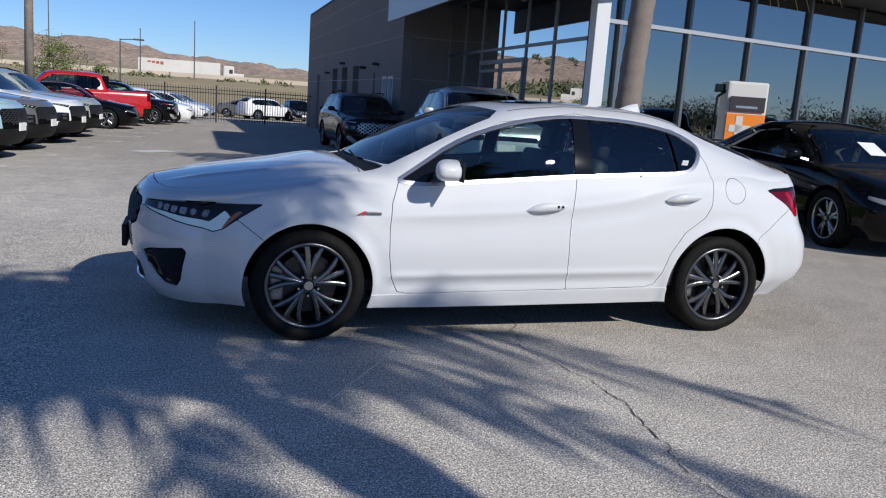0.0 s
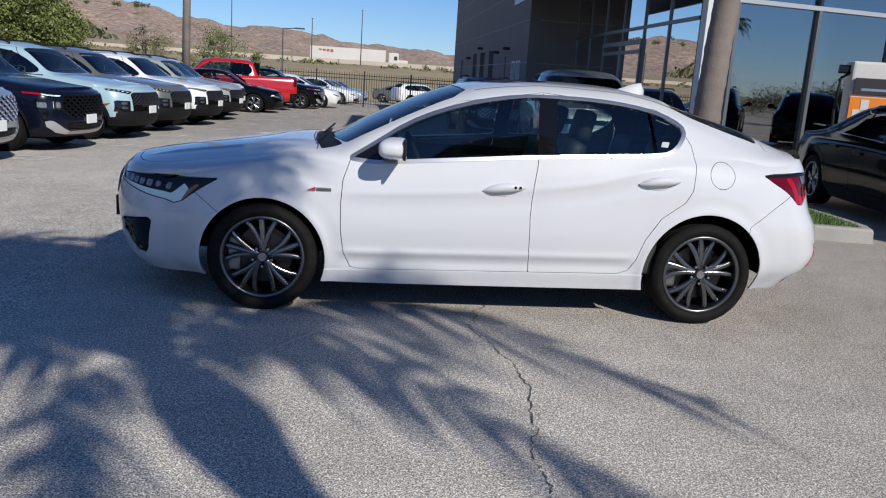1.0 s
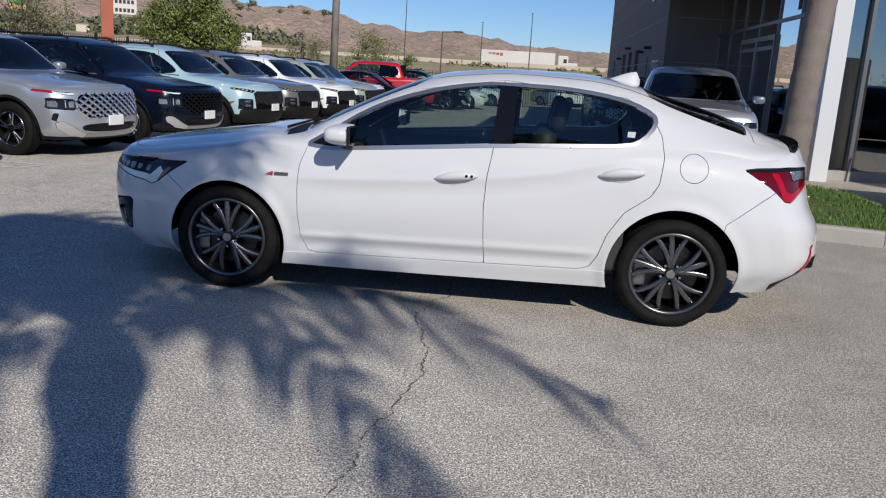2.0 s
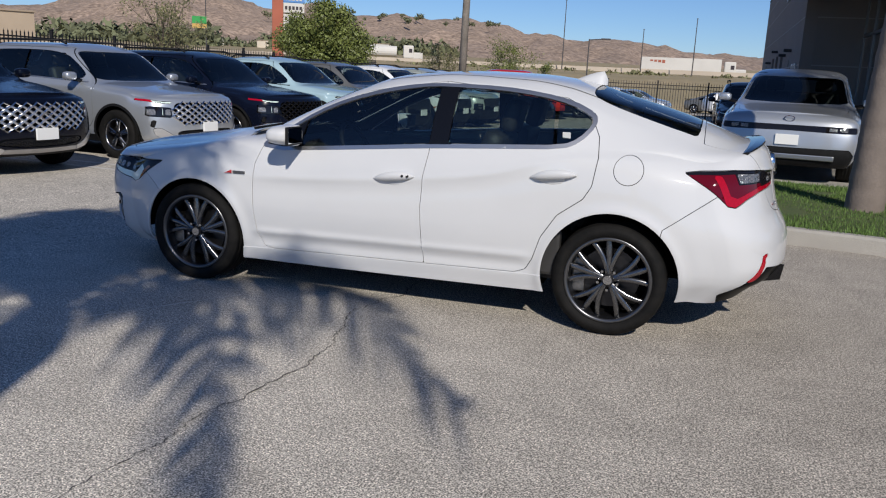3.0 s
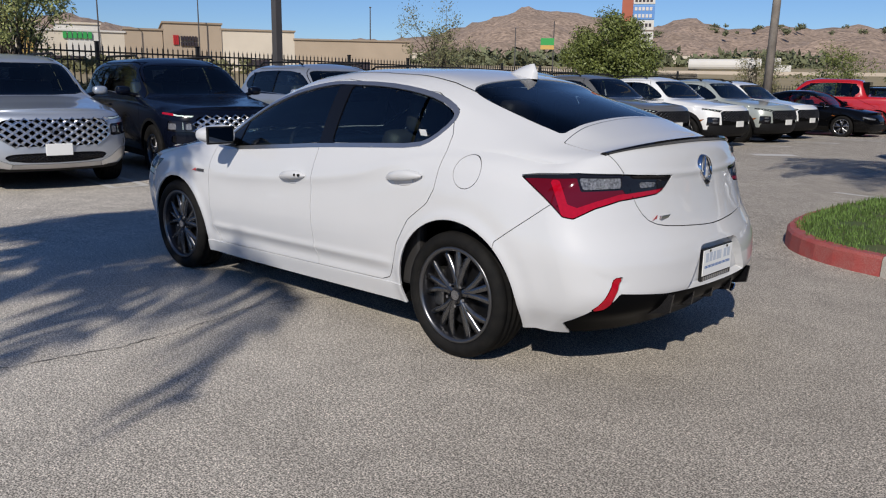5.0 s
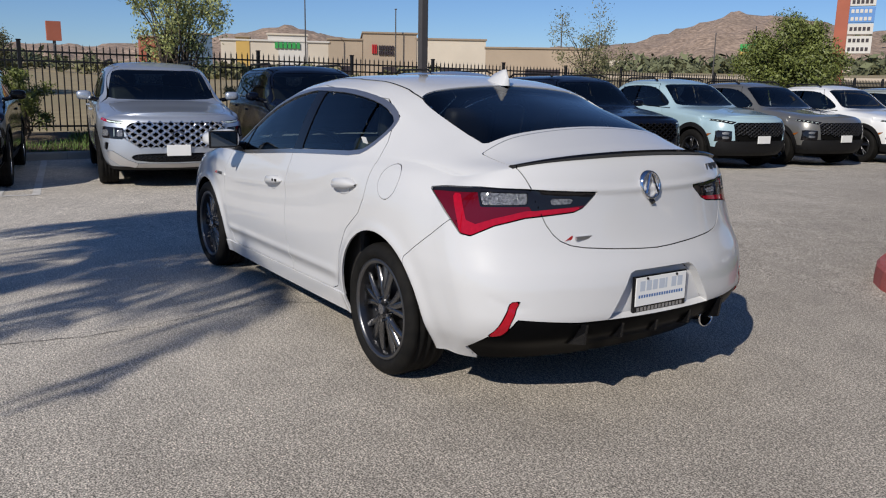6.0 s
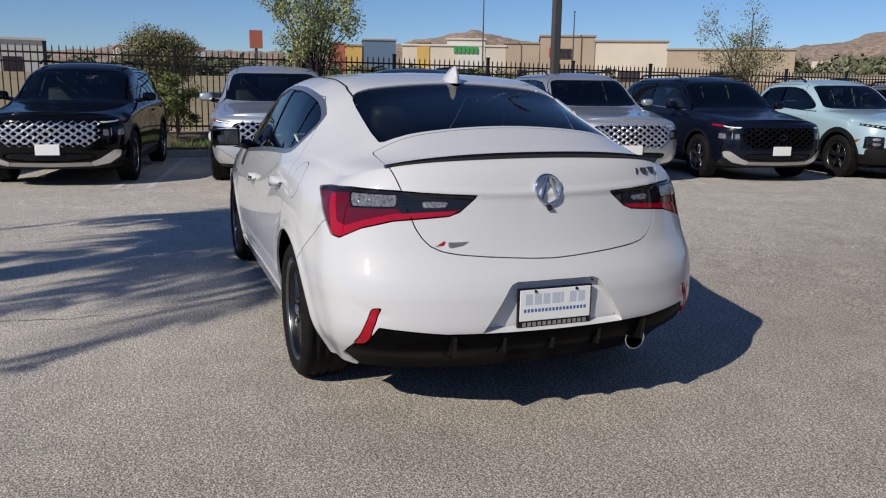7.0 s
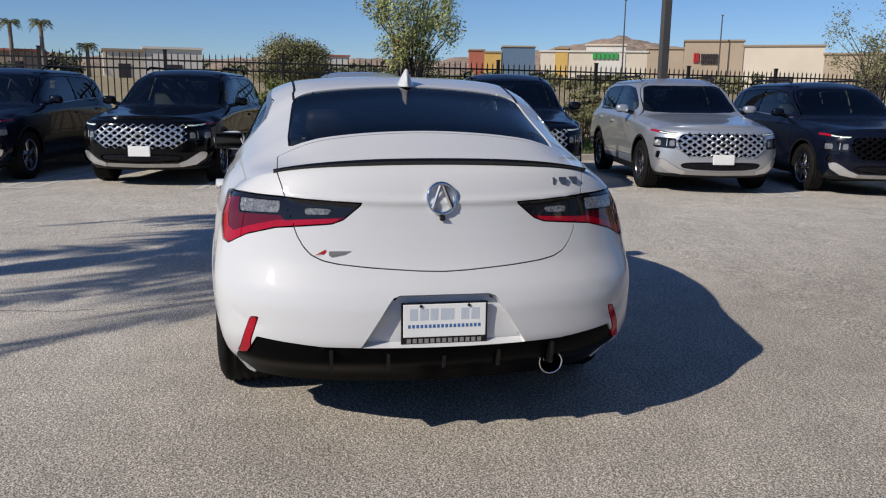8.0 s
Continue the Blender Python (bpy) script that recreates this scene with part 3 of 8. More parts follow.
def white_sedan():
    car = thing("sedan", Matrix.Identity(4), "pearl white four-door sedan parked on sunlit asphalt", "car")
    white = M["white_paint"]
    c = dict(
        ends=(-1.92, 1.82), reach=0.62,
        h0=curve((-1.92, 0.66), (-1.7, 0.80), (-1.3, 0.83), (0, 0.835), (1.3, 0.83), (1.82, 0.77)),
        z0=curve((-1.92, 0.17), (-1.7, 0.185), (-0.95, 0.184), (1.0, 0.205), (1.7, 0.215), (1.82, 0.228)),
        h1=curve((-1.92, 0.74), (-1.7, 0.855), (-1.3, 0.885), (-0.9, 0.872), (0.0, 0.872), (0.9, 0.878), (1.34, 0.892), (1.7, 0.86), (1.82, 0.84)),
        z1=curve((-1.92, 0.30), (-0.9, 0.33), (0.9, 0.35), (1.82, 0.41)),
        h2=curve((-1.92, 0.775), (-1.7, 0.868), (-1.335, 0.902), (-0.9, 0.896), (0.0, 0.902), (0.9, 0.904), (1.34, 0.908), (1.6, 0.895), (1.82, 0.868)),
        z2=curve((-1.92, 0.50), (-1.3, 0.55), (-0.8, 0.55), (0.5, 0.58), (1.2, 0.64), (1.82, 0.62)),
        h3=curve((-1.92, 0.755), (-1.7, 0.845), (-1.335, 0.882), (-0.8, 0.893), (0.2, 0.897), (0.9, 0.893), (1.34, 0.884), (1.6, 0.868), (1.82, 0.838)),
        z3=curve((-1.92, 0.645), (-1.335, 0.715), (-0.8, 0.725), (0.2, 0.795), (0.7, 0.85), (1.1, 0.905), (1.5, 0.905), (1.82, 0.865)),
        h4=curve((-1.92, 0.70), (-1.7, 0.79), (-1.3, 0.815), (-0.9, 0.835), (-0.3, 0.85), (0.3, 0.85), (0.9, 0.835), (1.3, 0.80), (1.6, 0.765), (1.82, 0.74)),
        z4=curve((-1.92, 0.745), (-1.6, 0.82), (-1.2, 0.888), (-0.8, 0.905), (0.0, 0.972), (0.6, 1.01), (1.1, 1.04), (1.5, 1.035), (1.82, 1.0)),
        h5=curve((-1.92, 0.55), (-1.5, 0.62), (-1.1, 0.70), (-0.9, 0.735), (-0.5, 0.70), (-0.1, 0.668), (0.3, 0.655), (0.8, 0.645), (1.1, 0.635), (1.4, 0.628), (1.6, 0.632), (1.82, 0.625)),
        z5=curve((-1.92, 0.785), (-1.5, 0.875), (-1.1, 0.945), (-0.93, 0.958), (-0.75, 1.045), (-0.5, 1.168), (-0.25, 1.265), (0.0, 1.328), (0.35, 1.362), (0.75, 1.345), (1.05, 1.29), (1.3, 1.205), (1.5, 1.128), (1.66, 1.070), (1.82, 1.045)),
        h6=curve((-1.92, 0.32), (-1.1, 0.45), (-0.5, 0.46), (0.3, 0.47), (1.0, 0.45), (1.6, 0.42), (1.82, 0.4)),
        z6=curve((-1.92, 0.80), (-1.5, 0.905), (-1.12, 0.982), (-1.0, 0.985), (-0.75, 1.105), (-0.5, 1.225), (-0.25, 1.325), (-0.05, 1.378), (0.35, 1.412), (0.75, 1.405), (1.05, 1.365), (1.3, 1.285), (1.5, 1.205), (1.68, 1.108), (1.75, 1.080), (1.82, 1.074)),
        z7=curve((-1.92, 0.815), (-1.5, 0.925), (-1.15, 0.998), (-1.03, 0.995), (-0.75, 1.128), (-0.5, 1.248), (-0.25, 1.348), (-0.05, 1.398), (0.35, 1.432), (0.7, 1.428), (1.05, 1.392), (1.3, 1.318), (1.5, 1.232), (1.68, 1.127), (1.75, 1.094), (1.82, 1.086)),
        front=curve((0.15, -2.20), (0.26, -2.285), (0.40, -2.315), (0.55, -2.325), (0.68, -2.312), (0.76, -2.275), (0.82, -2.21)),
        front_depth=curve((0.15, 0.40), (0.5, 0.42), (0.82, 0.38)), front_power=2.1,
        rear=curve((0.20, 2.08), (0.28, 2.16), (0.36, 2.26), (0.46, 2.305), (0.56, 2.300), (0.63, 2.280), (0.68, 2.252), (0.73, 2.226), (0.85, 2.192), (0.97, 2.168), (1.05, 2.135), (1.10, 2.085)),
        rear_depth=curve((0.28, 0.34), (0.6, 0.44), (0.80, 0.44), (1.0, 0.40), (1.1, 0.34)), rear_power=2.25,
    )
    V, T = carriage(c, 320, 74, 64)
    x, y, z = V[:, 0], V[:, 1], V[:, 2]
    # pressed character line that rises from the front door over the rear handle
    line_z = curve((-1.0, 0.715), (-0.24, 0.757), (0.23, 0.80), (0.6, 0.855), (0.93, 0.945), (1.2, 0.992), (1.7, 1.0))(x)
    near = ease((x + 1.1) / 0.5) * ease((1.75 - x) / 0.4)
    d = z - line_z
    flankward = np.where((y > 0.6) & (z < 1.03), 1.0, 0.0)
    y += flankward * near * (0.0042 * np.exp(-(d / 0.022) ** 2) - 0.005 * np.exp(-((d + 0.075) / 0.05) ** 2))
    # lower door crease and the sill step
    d = z - (0.395 + 0.02 * x)
    y += np.where(np.abs(x) < 1.0, 1, 0) * ease((0.95 - np.abs(x)) / 0.15) * np.where(y > 0.6, 1, 0) * (0.008 * np.exp(-(d / 0.02) ** 2) - 0.010 * np.exp(-((d + 0.06) / 0.035) ** 2))
    # lips round the wheel arches
    for wx, wr in ((-1.335, 0.36), (1.335, 0.378)):
        far = np.hypot(x - wx, z - 0.32) - wr
        y += np.where((y > 0.6) & (z < 0.8), 0.007 * np.exp(-((far - 0.012) / 0.022) ** 2) - 0.002 * np.exp(-((far - 0.075) / 0.03) ** 2), 0)
    # plate recess, trunk-lid crease and the bumper's ledge
    back = x > 1.95
    x += np.where(back, 0.010 * np.exp(-((z - 0.955 - 0.05 * y * y) / 0.012) ** 2) * ease((0.6 - y) / 0.1), 0)
    x += 0.02 * ease(-fog_at(V) / 0.04)
    crease = inside([(0.62, 0.50), (0.76, 0.55), (0.79, 0.57), (0.79, 0.53), (0.70, 0.47)], y, z)
    x -= np.where(back, 0.007 * ease(-crease / 0.03), 0)
    # hood pressings
    x_h = (x < -1.12) & (z > 0.7) & (y < 0.72)
    z += np.where(x_h, 0.012 * np.exp(-((y - (0.42 - 0.10 * (x + 1.12) * -1)) / 0.03) ** 2) * ease((-1.1 - x) / 0.3) * ease((x + 2.15) / 0.3), 0)

    mesh = (V, T)
    # black shell behind the panels; its colour stands in for shade in the gaps
    inner = (V - normals(V, T) * 0.022, T)
    middle = V[T].mean(1)
    keep = ((middle[:, 2] < 0.9) | (middle[:, 0] < -1.1)) & ~((middle[:, 0] > 1.99) & (middle[:, 1] < 0.40) & (np.abs(middle[:, 2] - 0.52) < 0.15))
    arches = np.minimum(circle(-1.335, 0.312, 0.42)(inner[0]), circle(1.335, 0.32, 0.43)(inner[0]))
    skin("inner_shell", clip(inner[0], T[keep], -arches), M["void"], car, lip=0)
    _, mesh = split(mesh, circle(-1.335, 0.312, 0.362), 0)
    _, mesh = split(mesh, circle(1.335, 0.322, 0.380), 0)
    for wx, wz, wr in ((-1.335, 0.312, 0.40), (1.335, 0.322, 0.415)):
        for s in (-1, 1):
            wheel_house(car, wx, wz, wr, s * 0.805, s * 0.55)

    def pair(name, got, material, label="", **k):
        for s in (-1, 1):
            skin(name, got, material, car, label, side=s, **k)
    # glass
    got, mesh = split(mesh, flank([(-0.86, 0.905), (-0.71, 0.998), (-0.52, 1.122), (-0.325, 1.208), (-0.095, 1.275), (0.13, 1.316), (0.225, 1.324), (0.262, 1.325), (0.26, 1.29), (0.252, 1.16), (0.248, 1.04), (0.247, 1.003), (0.2, 0.999), (-0.2, 0.963)], 1), 0.004)
    quarter, front_win = split(got, flank([(-0.92, 0.86), (-0.60, 0.86), (-0.56, 1.14), (-0.92, 1.14)], 0), 0.012)
    pair("front_window", front_win, M["window"], "tinted front door glass", push=-0.006)
    pair("mirror_sail", quarter, M["black_gloss"], push=-0.002)
    got, mesh = split(mesh, flank([(0.373, 1.28), (0.375, 1.325), (0.42, 1.325), (0.62, 1.322), (0.85, 1.300), (1.03, 1.262), (1.155, 1.205), (1.165, 1.165), (1.10, 1.085), (1.02, 1.048), (0.70, 1.03), (0.41, 1.014), (0.362, 1.012), (0.364, 1.06)], 1), 0.004)
    quarter, rear_win = split(got, flank([(0.945, 1.4), (0.985, 0.95), (1.3, 0.95), (1.3, 1.4)], 0), 0.022)
    pair("rear_door_window", rear_win, M["window"], "tinted rear door glass", push=-0.006)
    pair("quarter_window", quarter, M["window"], push=-0.006)
    got, mesh = split(mesh, flank([(0.235, 1.327), (0.405, 1.327), (0.388, 1.008), (0.225, 0.998)], 0), 0.002)
    pair("door_pillar", got, M["black_gloss"], "gloss black door pillar", push=-0.001)
    band = lambda V: np.abs(flank([(-0.87, 0.90), (-0.71, 1.0), (-0.52, 1.126), (-0.325, 1.212), (-0.095, 1.28), (0.13, 1.32), (0.32, 1.33), (0.62, 1.327), (0.85, 1.305), (1.04, 1.266), (1.163, 1.208), (1.172, 1.162), (1.105, 1.08), (1.02, 1.042), (0.70, 1.024), (0.25, 0.996), (-0.2, 0.956)], 1)(V) - 0.007) - 0.0115
    got, mesh = split(mesh, lambda V: np.maximum(band(V), 0.4 - V[:, 1]), 0.0)
    pair("window_trim", got, M["satin"], "satin chrome window surround", push=0.003)
    got, mesh = split(mesh, plan([(-0.98, -0.2), (-0.965, 0.3), (-0.905, 0.60), (-0.855, 0.690), (-0.5, 0.655), (-0.16, 0.585), (-0.19, 0.3), (-0.20, -0.2)], 1, 0.9), 0.006)
    skin("windscreen", got, M["screen"], car, "clear windscreen", push=-0.004)
    got, mesh = split(mesh, plan([(1.12, -0.2), (1.125, 0.3), (1.13, 0.46), (1.14, 0.525), (1.17, 0.548), (1.30, 0.556), (1.70, 0.570), (1.735, 0.54), (1.742, 0.3), (1.745, -0.2)], 1, 1.0), 0.006)
    skin("rear_window", got, M["back_glass"], car, "dark tinted rear window", push=-0.004)
    got, mesh = split(mesh, plan([(-0.02, -0.2), (-0.02, 0.40), (0.42, 0.40), (0.42, -0.2)], 1, 1.2), 0.006)
    skin("sunroof", got, M["black_gloss"], car, "dark glass sunroof", push=-0.002)
    # lamps
    got, mesh = split(mesh, corner([(0.868, 0.946), (1.00, 0.960), (1.20, 0.970), (1.46, 0.966), (1.865, 0.949), (1.79, 0.888), (1.74, 0.872), (1.47, 0.852), (1.30, 0.820), (1.165, 0.776), (1.10, 0.783), (1.03, 0.836)], 0), 0.006)
    gap, got = split(got, lambda V: np.maximum(np.abs(V[:, 1] - 0.525 - 0.35 * (V[:, 2] - 0.80)) - 0.0035, 1.8 - V[:, 0]), 0.0)
    pair("lamp_gap", gap, M["void"], lip=0, push=-0.006)
    red, rest = split(got, corner([(0.89, 0.936), (1.19, 0.951), (1.212, 0.894), (1.49, 0.899), (1.505, 0.880), (1.82, 0.900), (1.78, 0.79), (1.1, 0.69), (0.89, 0.84)], 0), 0.0)
    bracket, edge = split(red, corner([(1.03, 0.940), (1.085, 0.940), (1.13, 0.838), (1.19, 0.824), (1.30, 0.850), (1.47, 0.880), (1.77, 0.892), (1.77, 0.86), (1.47, 0.84), (1.30, 0.81), (1.165, 0.766), (1.10, 0.775)], 0), 0.0)
    pair("tail_lamp_red", bracket, M["red_lens"], "bright red tail lamp bracket", push=-0.002, lip=0)
    pair("tail_lamp_edge", edge, M["deep_red"], "dark red lamp lens", push=-0.003, lip=0)
    clear, dark = split(rest, corner([(1.20, 0.953), (1.475, 0.951), (1.48, 0.905), (1.225, 0.900)], 0), 0.003)
    pair("reversing_lens", clear, M["clear_lens"], "clear ribbed tail lamp lens", push=-0.002, lip=0)
    small, dark = split(dark, corner([(1.60, 0.930), (1.735, 0.926), (1.72, 0.905), (1.615, 0.902)], 0), 0.002)
    pair("lamp_insert", small, M["clear_lens"], push=-0.002, lip=0)
    pair("tail_lamp_housing", dark, M["smoke"], "smoked tail lamp housing", push=-0.001)
    got, mesh = split(mesh, corner([(0.755, 0.765), (1.0, 0.757), (1.36, 0.752), (1.72, 0.735), (1.70, 0.70), (1.42, 0.665), (1.06, 0.605), (0.98, 0.625)], 0, -1), 0.006)
    guide, lens = split(got, corner([(1.72, 0.690), (1.42, 0.655), (1.06, 0.595), (1.01, 0.60), (0.985, 0.645), (0.945, 0.692), (0.995, 0.722), (1.065, 0.676), (1.10, 0.656), (1.42, 0.690), (1.72, 0.706)], 0, -1), 0.0)
    mark, lens = split(lens, corner([(1.0, 0.615), (0.86, 0.722), (0.90, 0.722), (0.945, 0.692), (0.985, 0.645)], 0, -1), 0.0)
    for k in range(6):
        q = 1.115 + 0.072 * k
        bead, lens = split(lens, corner([(q, 0.714 + 0.004 * k), (q + 0.056, 0.716 + 0.004 * k), (q + 0.052, 0.680 + 0.005 * k), (q + 0.006, 0.675 + 0.005 * k)], 0, -1), 0.0)
        pair("projector", bead, M["clear_lens"], push=-0.002, lip=0)
    pair("light_guide", guide, M["lamp_white"], "white daytime light guide", push=-0.002, lip=0)
    pair("side_marker", mark, M["amber"], push=-0.002, lip=0)
    pair("headlamp_lens", lens, M["smoke"], "dark headlamp lens", push=-0.002)
    # front face
    got, mesh = split(mesh, face_on([(-0.1, 0.755), (0.40, 0.745), (0.48, 0.70), (0.42, 0.56), (-0.1, 0.535)], 1, -1.9, True), 0.006)
    skin("grille", got, M["void"], car, "black pentagon grille", push=-0.02)
    mesh_grille("grille_mesh", c, [(-0.38, 0.745), (0.39, 0.737), (0.46, 0.70), (0.40, 0.57), (-0.38, 0.548)], 0.026, 0.019, M["rim_lip"], car, "dark diamond grille mesh", 0.006)
    got, mesh = split(mesh, face_on([(-0.1, 0.40), (0.44, 0.39), (0.48, 0.30), (0.40, 0.25), (-0.1, 0.245)], 1, -1.9, True), 0.005)
    skin("lower_intake", got, M["black_matt"], car, push=-0.02)
    got, mesh = split(mesh, lambda V: fog_at(V), 0.005)
    pair("fog_vent", got, M["black_gloss"], "gloss black bumper vent", push=-0.012)
    # panels
    got, mesh = split(mesh, circle(1.394, 0.938, 0.079), 0.0035)
    pair("fuel_flap", clip(got[0], got[1], 0.6 - got[0][:, 1]), white)
    got, mesh = split(mesh, flank([(-0.846, 0.915), (-0.884, 0.80), (-0.893, 0.66), (-0.888, 0.50), (-0.868, 0.37), (-0.825, 0.282), (-0.76, 0.270), (0.248, 0.292), (0.234, 0.455), (0.224, 0.64), (0.232, 0.812), (0.252, 0.94), (0.258, 1.0), (0.29, 1.36), (-0.2, 1.28), (-0.6, 1.09)], 0), 0.0042)
    got = clip(got[0], got[1], 0.55 - got[0][:, 1])
    pair("front_door", got, white, "white front door")
    got, mesh = split(mesh, flank([(0.29, 1.36), (0.258, 1.0), (0.252, 0.94), (0.232, 0.812), (0.224, 0.64), (0.234, 0.455), (0.248, 0.292), (0.80, 0.306), (0.865, 0.330), (0.905, 0.40), (0.945, 0.53), (1.03, 0.665), (1.165, 0.765), (1.208, 0.84), (1.226, 0.99), (1.212, 1.10), (1.175, 1.17), (1.17, 1.22), (1.0, 1.30)], 0), 0.0042)
    got = clip(got[0], got[1], 0.55 - got[0][:, 1])
    pair("rear_door", got, white, "white rear door")
    got, mesh = split(mesh, lambda V: np.maximum(inside(rounded([(-0.3, 0.700), (0.0, 0.700), (0.36, 0.724), (0.47, 0.745), (0.525, 0.80), (0.56, 0.90), (0.582, 0.99), (0.612, 1.07), (0.615, 1.3), (-0.3, 1.3)], 1), V[:, 1], V[:, 2]), 1.765 - V[:, 0]), 0.0045)
    skin("trunk_lid", got, white, car, "white trunk lid")
    got, mesh = split(mesh, plan([(-2.19, -0.2), (-2.17, 0.30), (-2.08, 0.52), (-1.90, 0.61), (-1.5, 0.655), (-1.1, 0.72), (-1.03, 0.70), (-1.085, 0.4), (-1.10, -0.2)], 1, 0.76), 0.006)
    skin("hood", got, white, car, "white hood")
    got, mesh = split(mesh, plan([(-1.09, -0.2), (-1.07, 0.45), (-1.02, 0.70), (-0.90, 0.66), (-0.955, 0.4), (-0.97, -0.2)], 0, 0.9), 0.0)
    skin("cowl", got, M["black_matt"], car, push=-0.012)
    got, mesh = split(mesh, face_on([(-0.3, 0.425), (0.45, 0.430), (0.69, 0.452), (0.728, 0.378), (0.765, 0.366), (0.775, 0.34), (0.775, 0.10), (-0.3, 0.10)], 0, 1.92), 0.006)
    skin("diffuser", got, M["black_trim"], car, "black rear diffuser", push=-0.006)
    got, mesh = split(mesh, face_on([(0.682, 0.530), (0.712, 0.526), (0.738, 0.455), (0.755, 0.400), (0.768, 0.372), (0.718, 0.370), (0.712, 0.44)], 0, 1.9), 0.004)
    pair("rear_reflector", got, M["red_lens"], "red bumper reflector", push=0.002)
    got, mesh = split(mesh, face_on([(-0.3, 0.628), (0.182, 0.625), (0.205, 0.60), (0.315, 0.425), (-0.3, 0.40)], 0, 1.99), 0.0)
    skin("plate_recess", got, white, car, push=-0.04, lip=-0.04, lip_above=0.437)
    got, mesh = split(mesh, lambda V: np.maximum(inside([(1.88, 0.845), (1.60, 0.635), (1.50, 0.0), (2.6, 0.0), (2.6, 0.92), (1.93, 0.92)], V[:, 0], V[:, 2]), 1.4 - V[:, 0]), 0.0038)
    skin("rear_bumper", got, white, car, "white rear bumper")
    got, mesh = split(mesh, lambda V: np.maximum(inside([(-1.72, 0.675), (-1.58, 0.57), (-1.50, 0.0), (-2.6, 0.0), (-2.6, 0.70), (-2.0, 0.70)], V[:, 0], V[:, 2]), V[:, 0] + 1.4), 0.0038)
    skin("front_bumper", got, white, car, "white front bumper")
    sill, mesh = split(mesh, lambda V: np.maximum(np.maximum(V[:, 2] - (0.283 + 0.022 * V[:, 0]), np.abs(V[:, 0]) - 0.99), 0.6 - V[:, 1]), 0.0)
    pair("side_sill", sill, white, "white side sill", push=0.006)
    skin("body", mesh, white, car, "pearl white painted body")
    lining = clip(mesh[0], mesh[1], np.maximum(0.93 - mesh[0][:, 2], np.abs(mesh[0][:, 0] - 0.42) - 1.32))
    skin("cabin_lining", lining, M["seat"], car, "dark grey cabin lining", push=-0.02, lip=0)
    # under body
    bm = bmesh.new()
    box(bm, -0.93, 0.93, -0.80, 0.80, 0.19, 0.235)
    box(bm, -2.0, 2.05, -0.55, 0.55, 0.30, 0.34)
    part("floor_pan", bm, M["void"], car)
    # wheels
    for s in (-1, 1):
        for wx in (-1.335, 1.335):
            wheel(car, wx, s * 0.775, 0.320, 0.225, s, 0.242, (5, "triple"), M["rim_dark"], M["spoke"])
    # door handles
    for s in (-1, 1):
        for hx, hz in ((0.055, 0.793), (0.995, 0.878)):
            bm = bmesh.new()
            rows = []
            for k in range(13):
                t = k / 12 * 2 - 1
                ww = 0.021 * (1 - abs(t) ** 2.6) + 0.004
                out = 0.904 + 0.030 * (1 - abs(t) ** 3)
                cz = hz + 0.014 * t + 0.012 * (1 - t * t)
                rows.append([bm.verts.new((hx + 0.128 * t, s * yy, cz + dz)) for yy, dz in ((0.885, ww), (out - 0.004, ww), (out, 0), (out - 0.006, -ww), (0.885, -ww))])
            for a, b in zip(rows, rows[1:]):
                for i in range(4):
                    bm.faces.new((a[i], a[i + 1], b[i + 1], b[i]))
            handle = part("door_handle", bm, white, car, "body-coloured door handle", True)
            bm = bmesh.new()
            bmesh.ops.create_uvsphere(bm, u_segments=16, v_segments=8, radius=1.0, matrix=pose(hx - 0.01, s * 0.893, hz - 0.014) @ Matrix.Diagonal((0.078, 0.0085, 0.034, 1)))
            part("handle_cup", bm, white, handle, "", True)
            if hx < 0.5:
                for q in (0.062, 0.092):
                    bm = bmesh.new()
                    rod(bm, (hx + q, s * 0.915, hz + 0.018), (hx + q, s * 0.9335 - s * (0.004 if q > 0.07 else 0), hz + 0.018), 0.008, None, 10)
                    part("key_lock", bm, M["black_gloss"], handle)
    # mirrors
    for s in (-1, 1):
        bm = bmesh.new()
        bmesh.ops.create_icosphere(bm, subdivisions=4, radius=1.0)
        for v in bm.verts:
            q = Vector((math.copysign(abs(v.co.x) ** 0.7, v.co.x), math.copysign(abs(v.co.y) ** 0.75, v.co.y), math.copysign(abs(v.co.z) ** 0.7, v.co.z)))
            v.co = (-0.598 + 0.085 * q.x - 0.03 * q.y * s * s, s * (1.0 + 0.105 * q.y), 1.003 + (0.060 - 0.012 * q.y) * q.z)
            if v.co.x > -0.545:
                v.co.x = -0.545
        bm2 = bm.copy()
        bmesh.ops.bisect_plane(bm, geom=bm.verts[:] + bm.edges[:] + bm.faces[:], plane_co=(0, 0, 0.958), plane_no=(0.12, 0, -1), clear_outer=True)
        cap = part("door_mirror", bm, white, car, "white door mirror", True)
        bmesh.ops.bisect_plane(bm2, geom=bm2.verts[:] + bm2.edges[:] + bm2.faces[:], plane_co=(0, 0, 0.957), plane_no=(0.12, 0, -1), clear_inner=True)
        part("mirror_base", bm2, M["black_gloss"], cap, "", True)
        bm = bmesh.new()
        box(bm, -0.556, -0.541, s * 1.0 - 0.094, s * 1.0 + 0.094, 0.948, 1.058, 0.006)
        part("mirror_frame", bm, M["black_matt"], cap)
        bm = bmesh.new()
        box(bm, -0.548, -0.538, s * 1.0 - 0.085, s * 1.0 + 0.085, 0.958, 1.05, 0.003)
        part("mirror_glass", bm, M["mirror"], cap, "mirror glass")
        bm = bmesh.new()
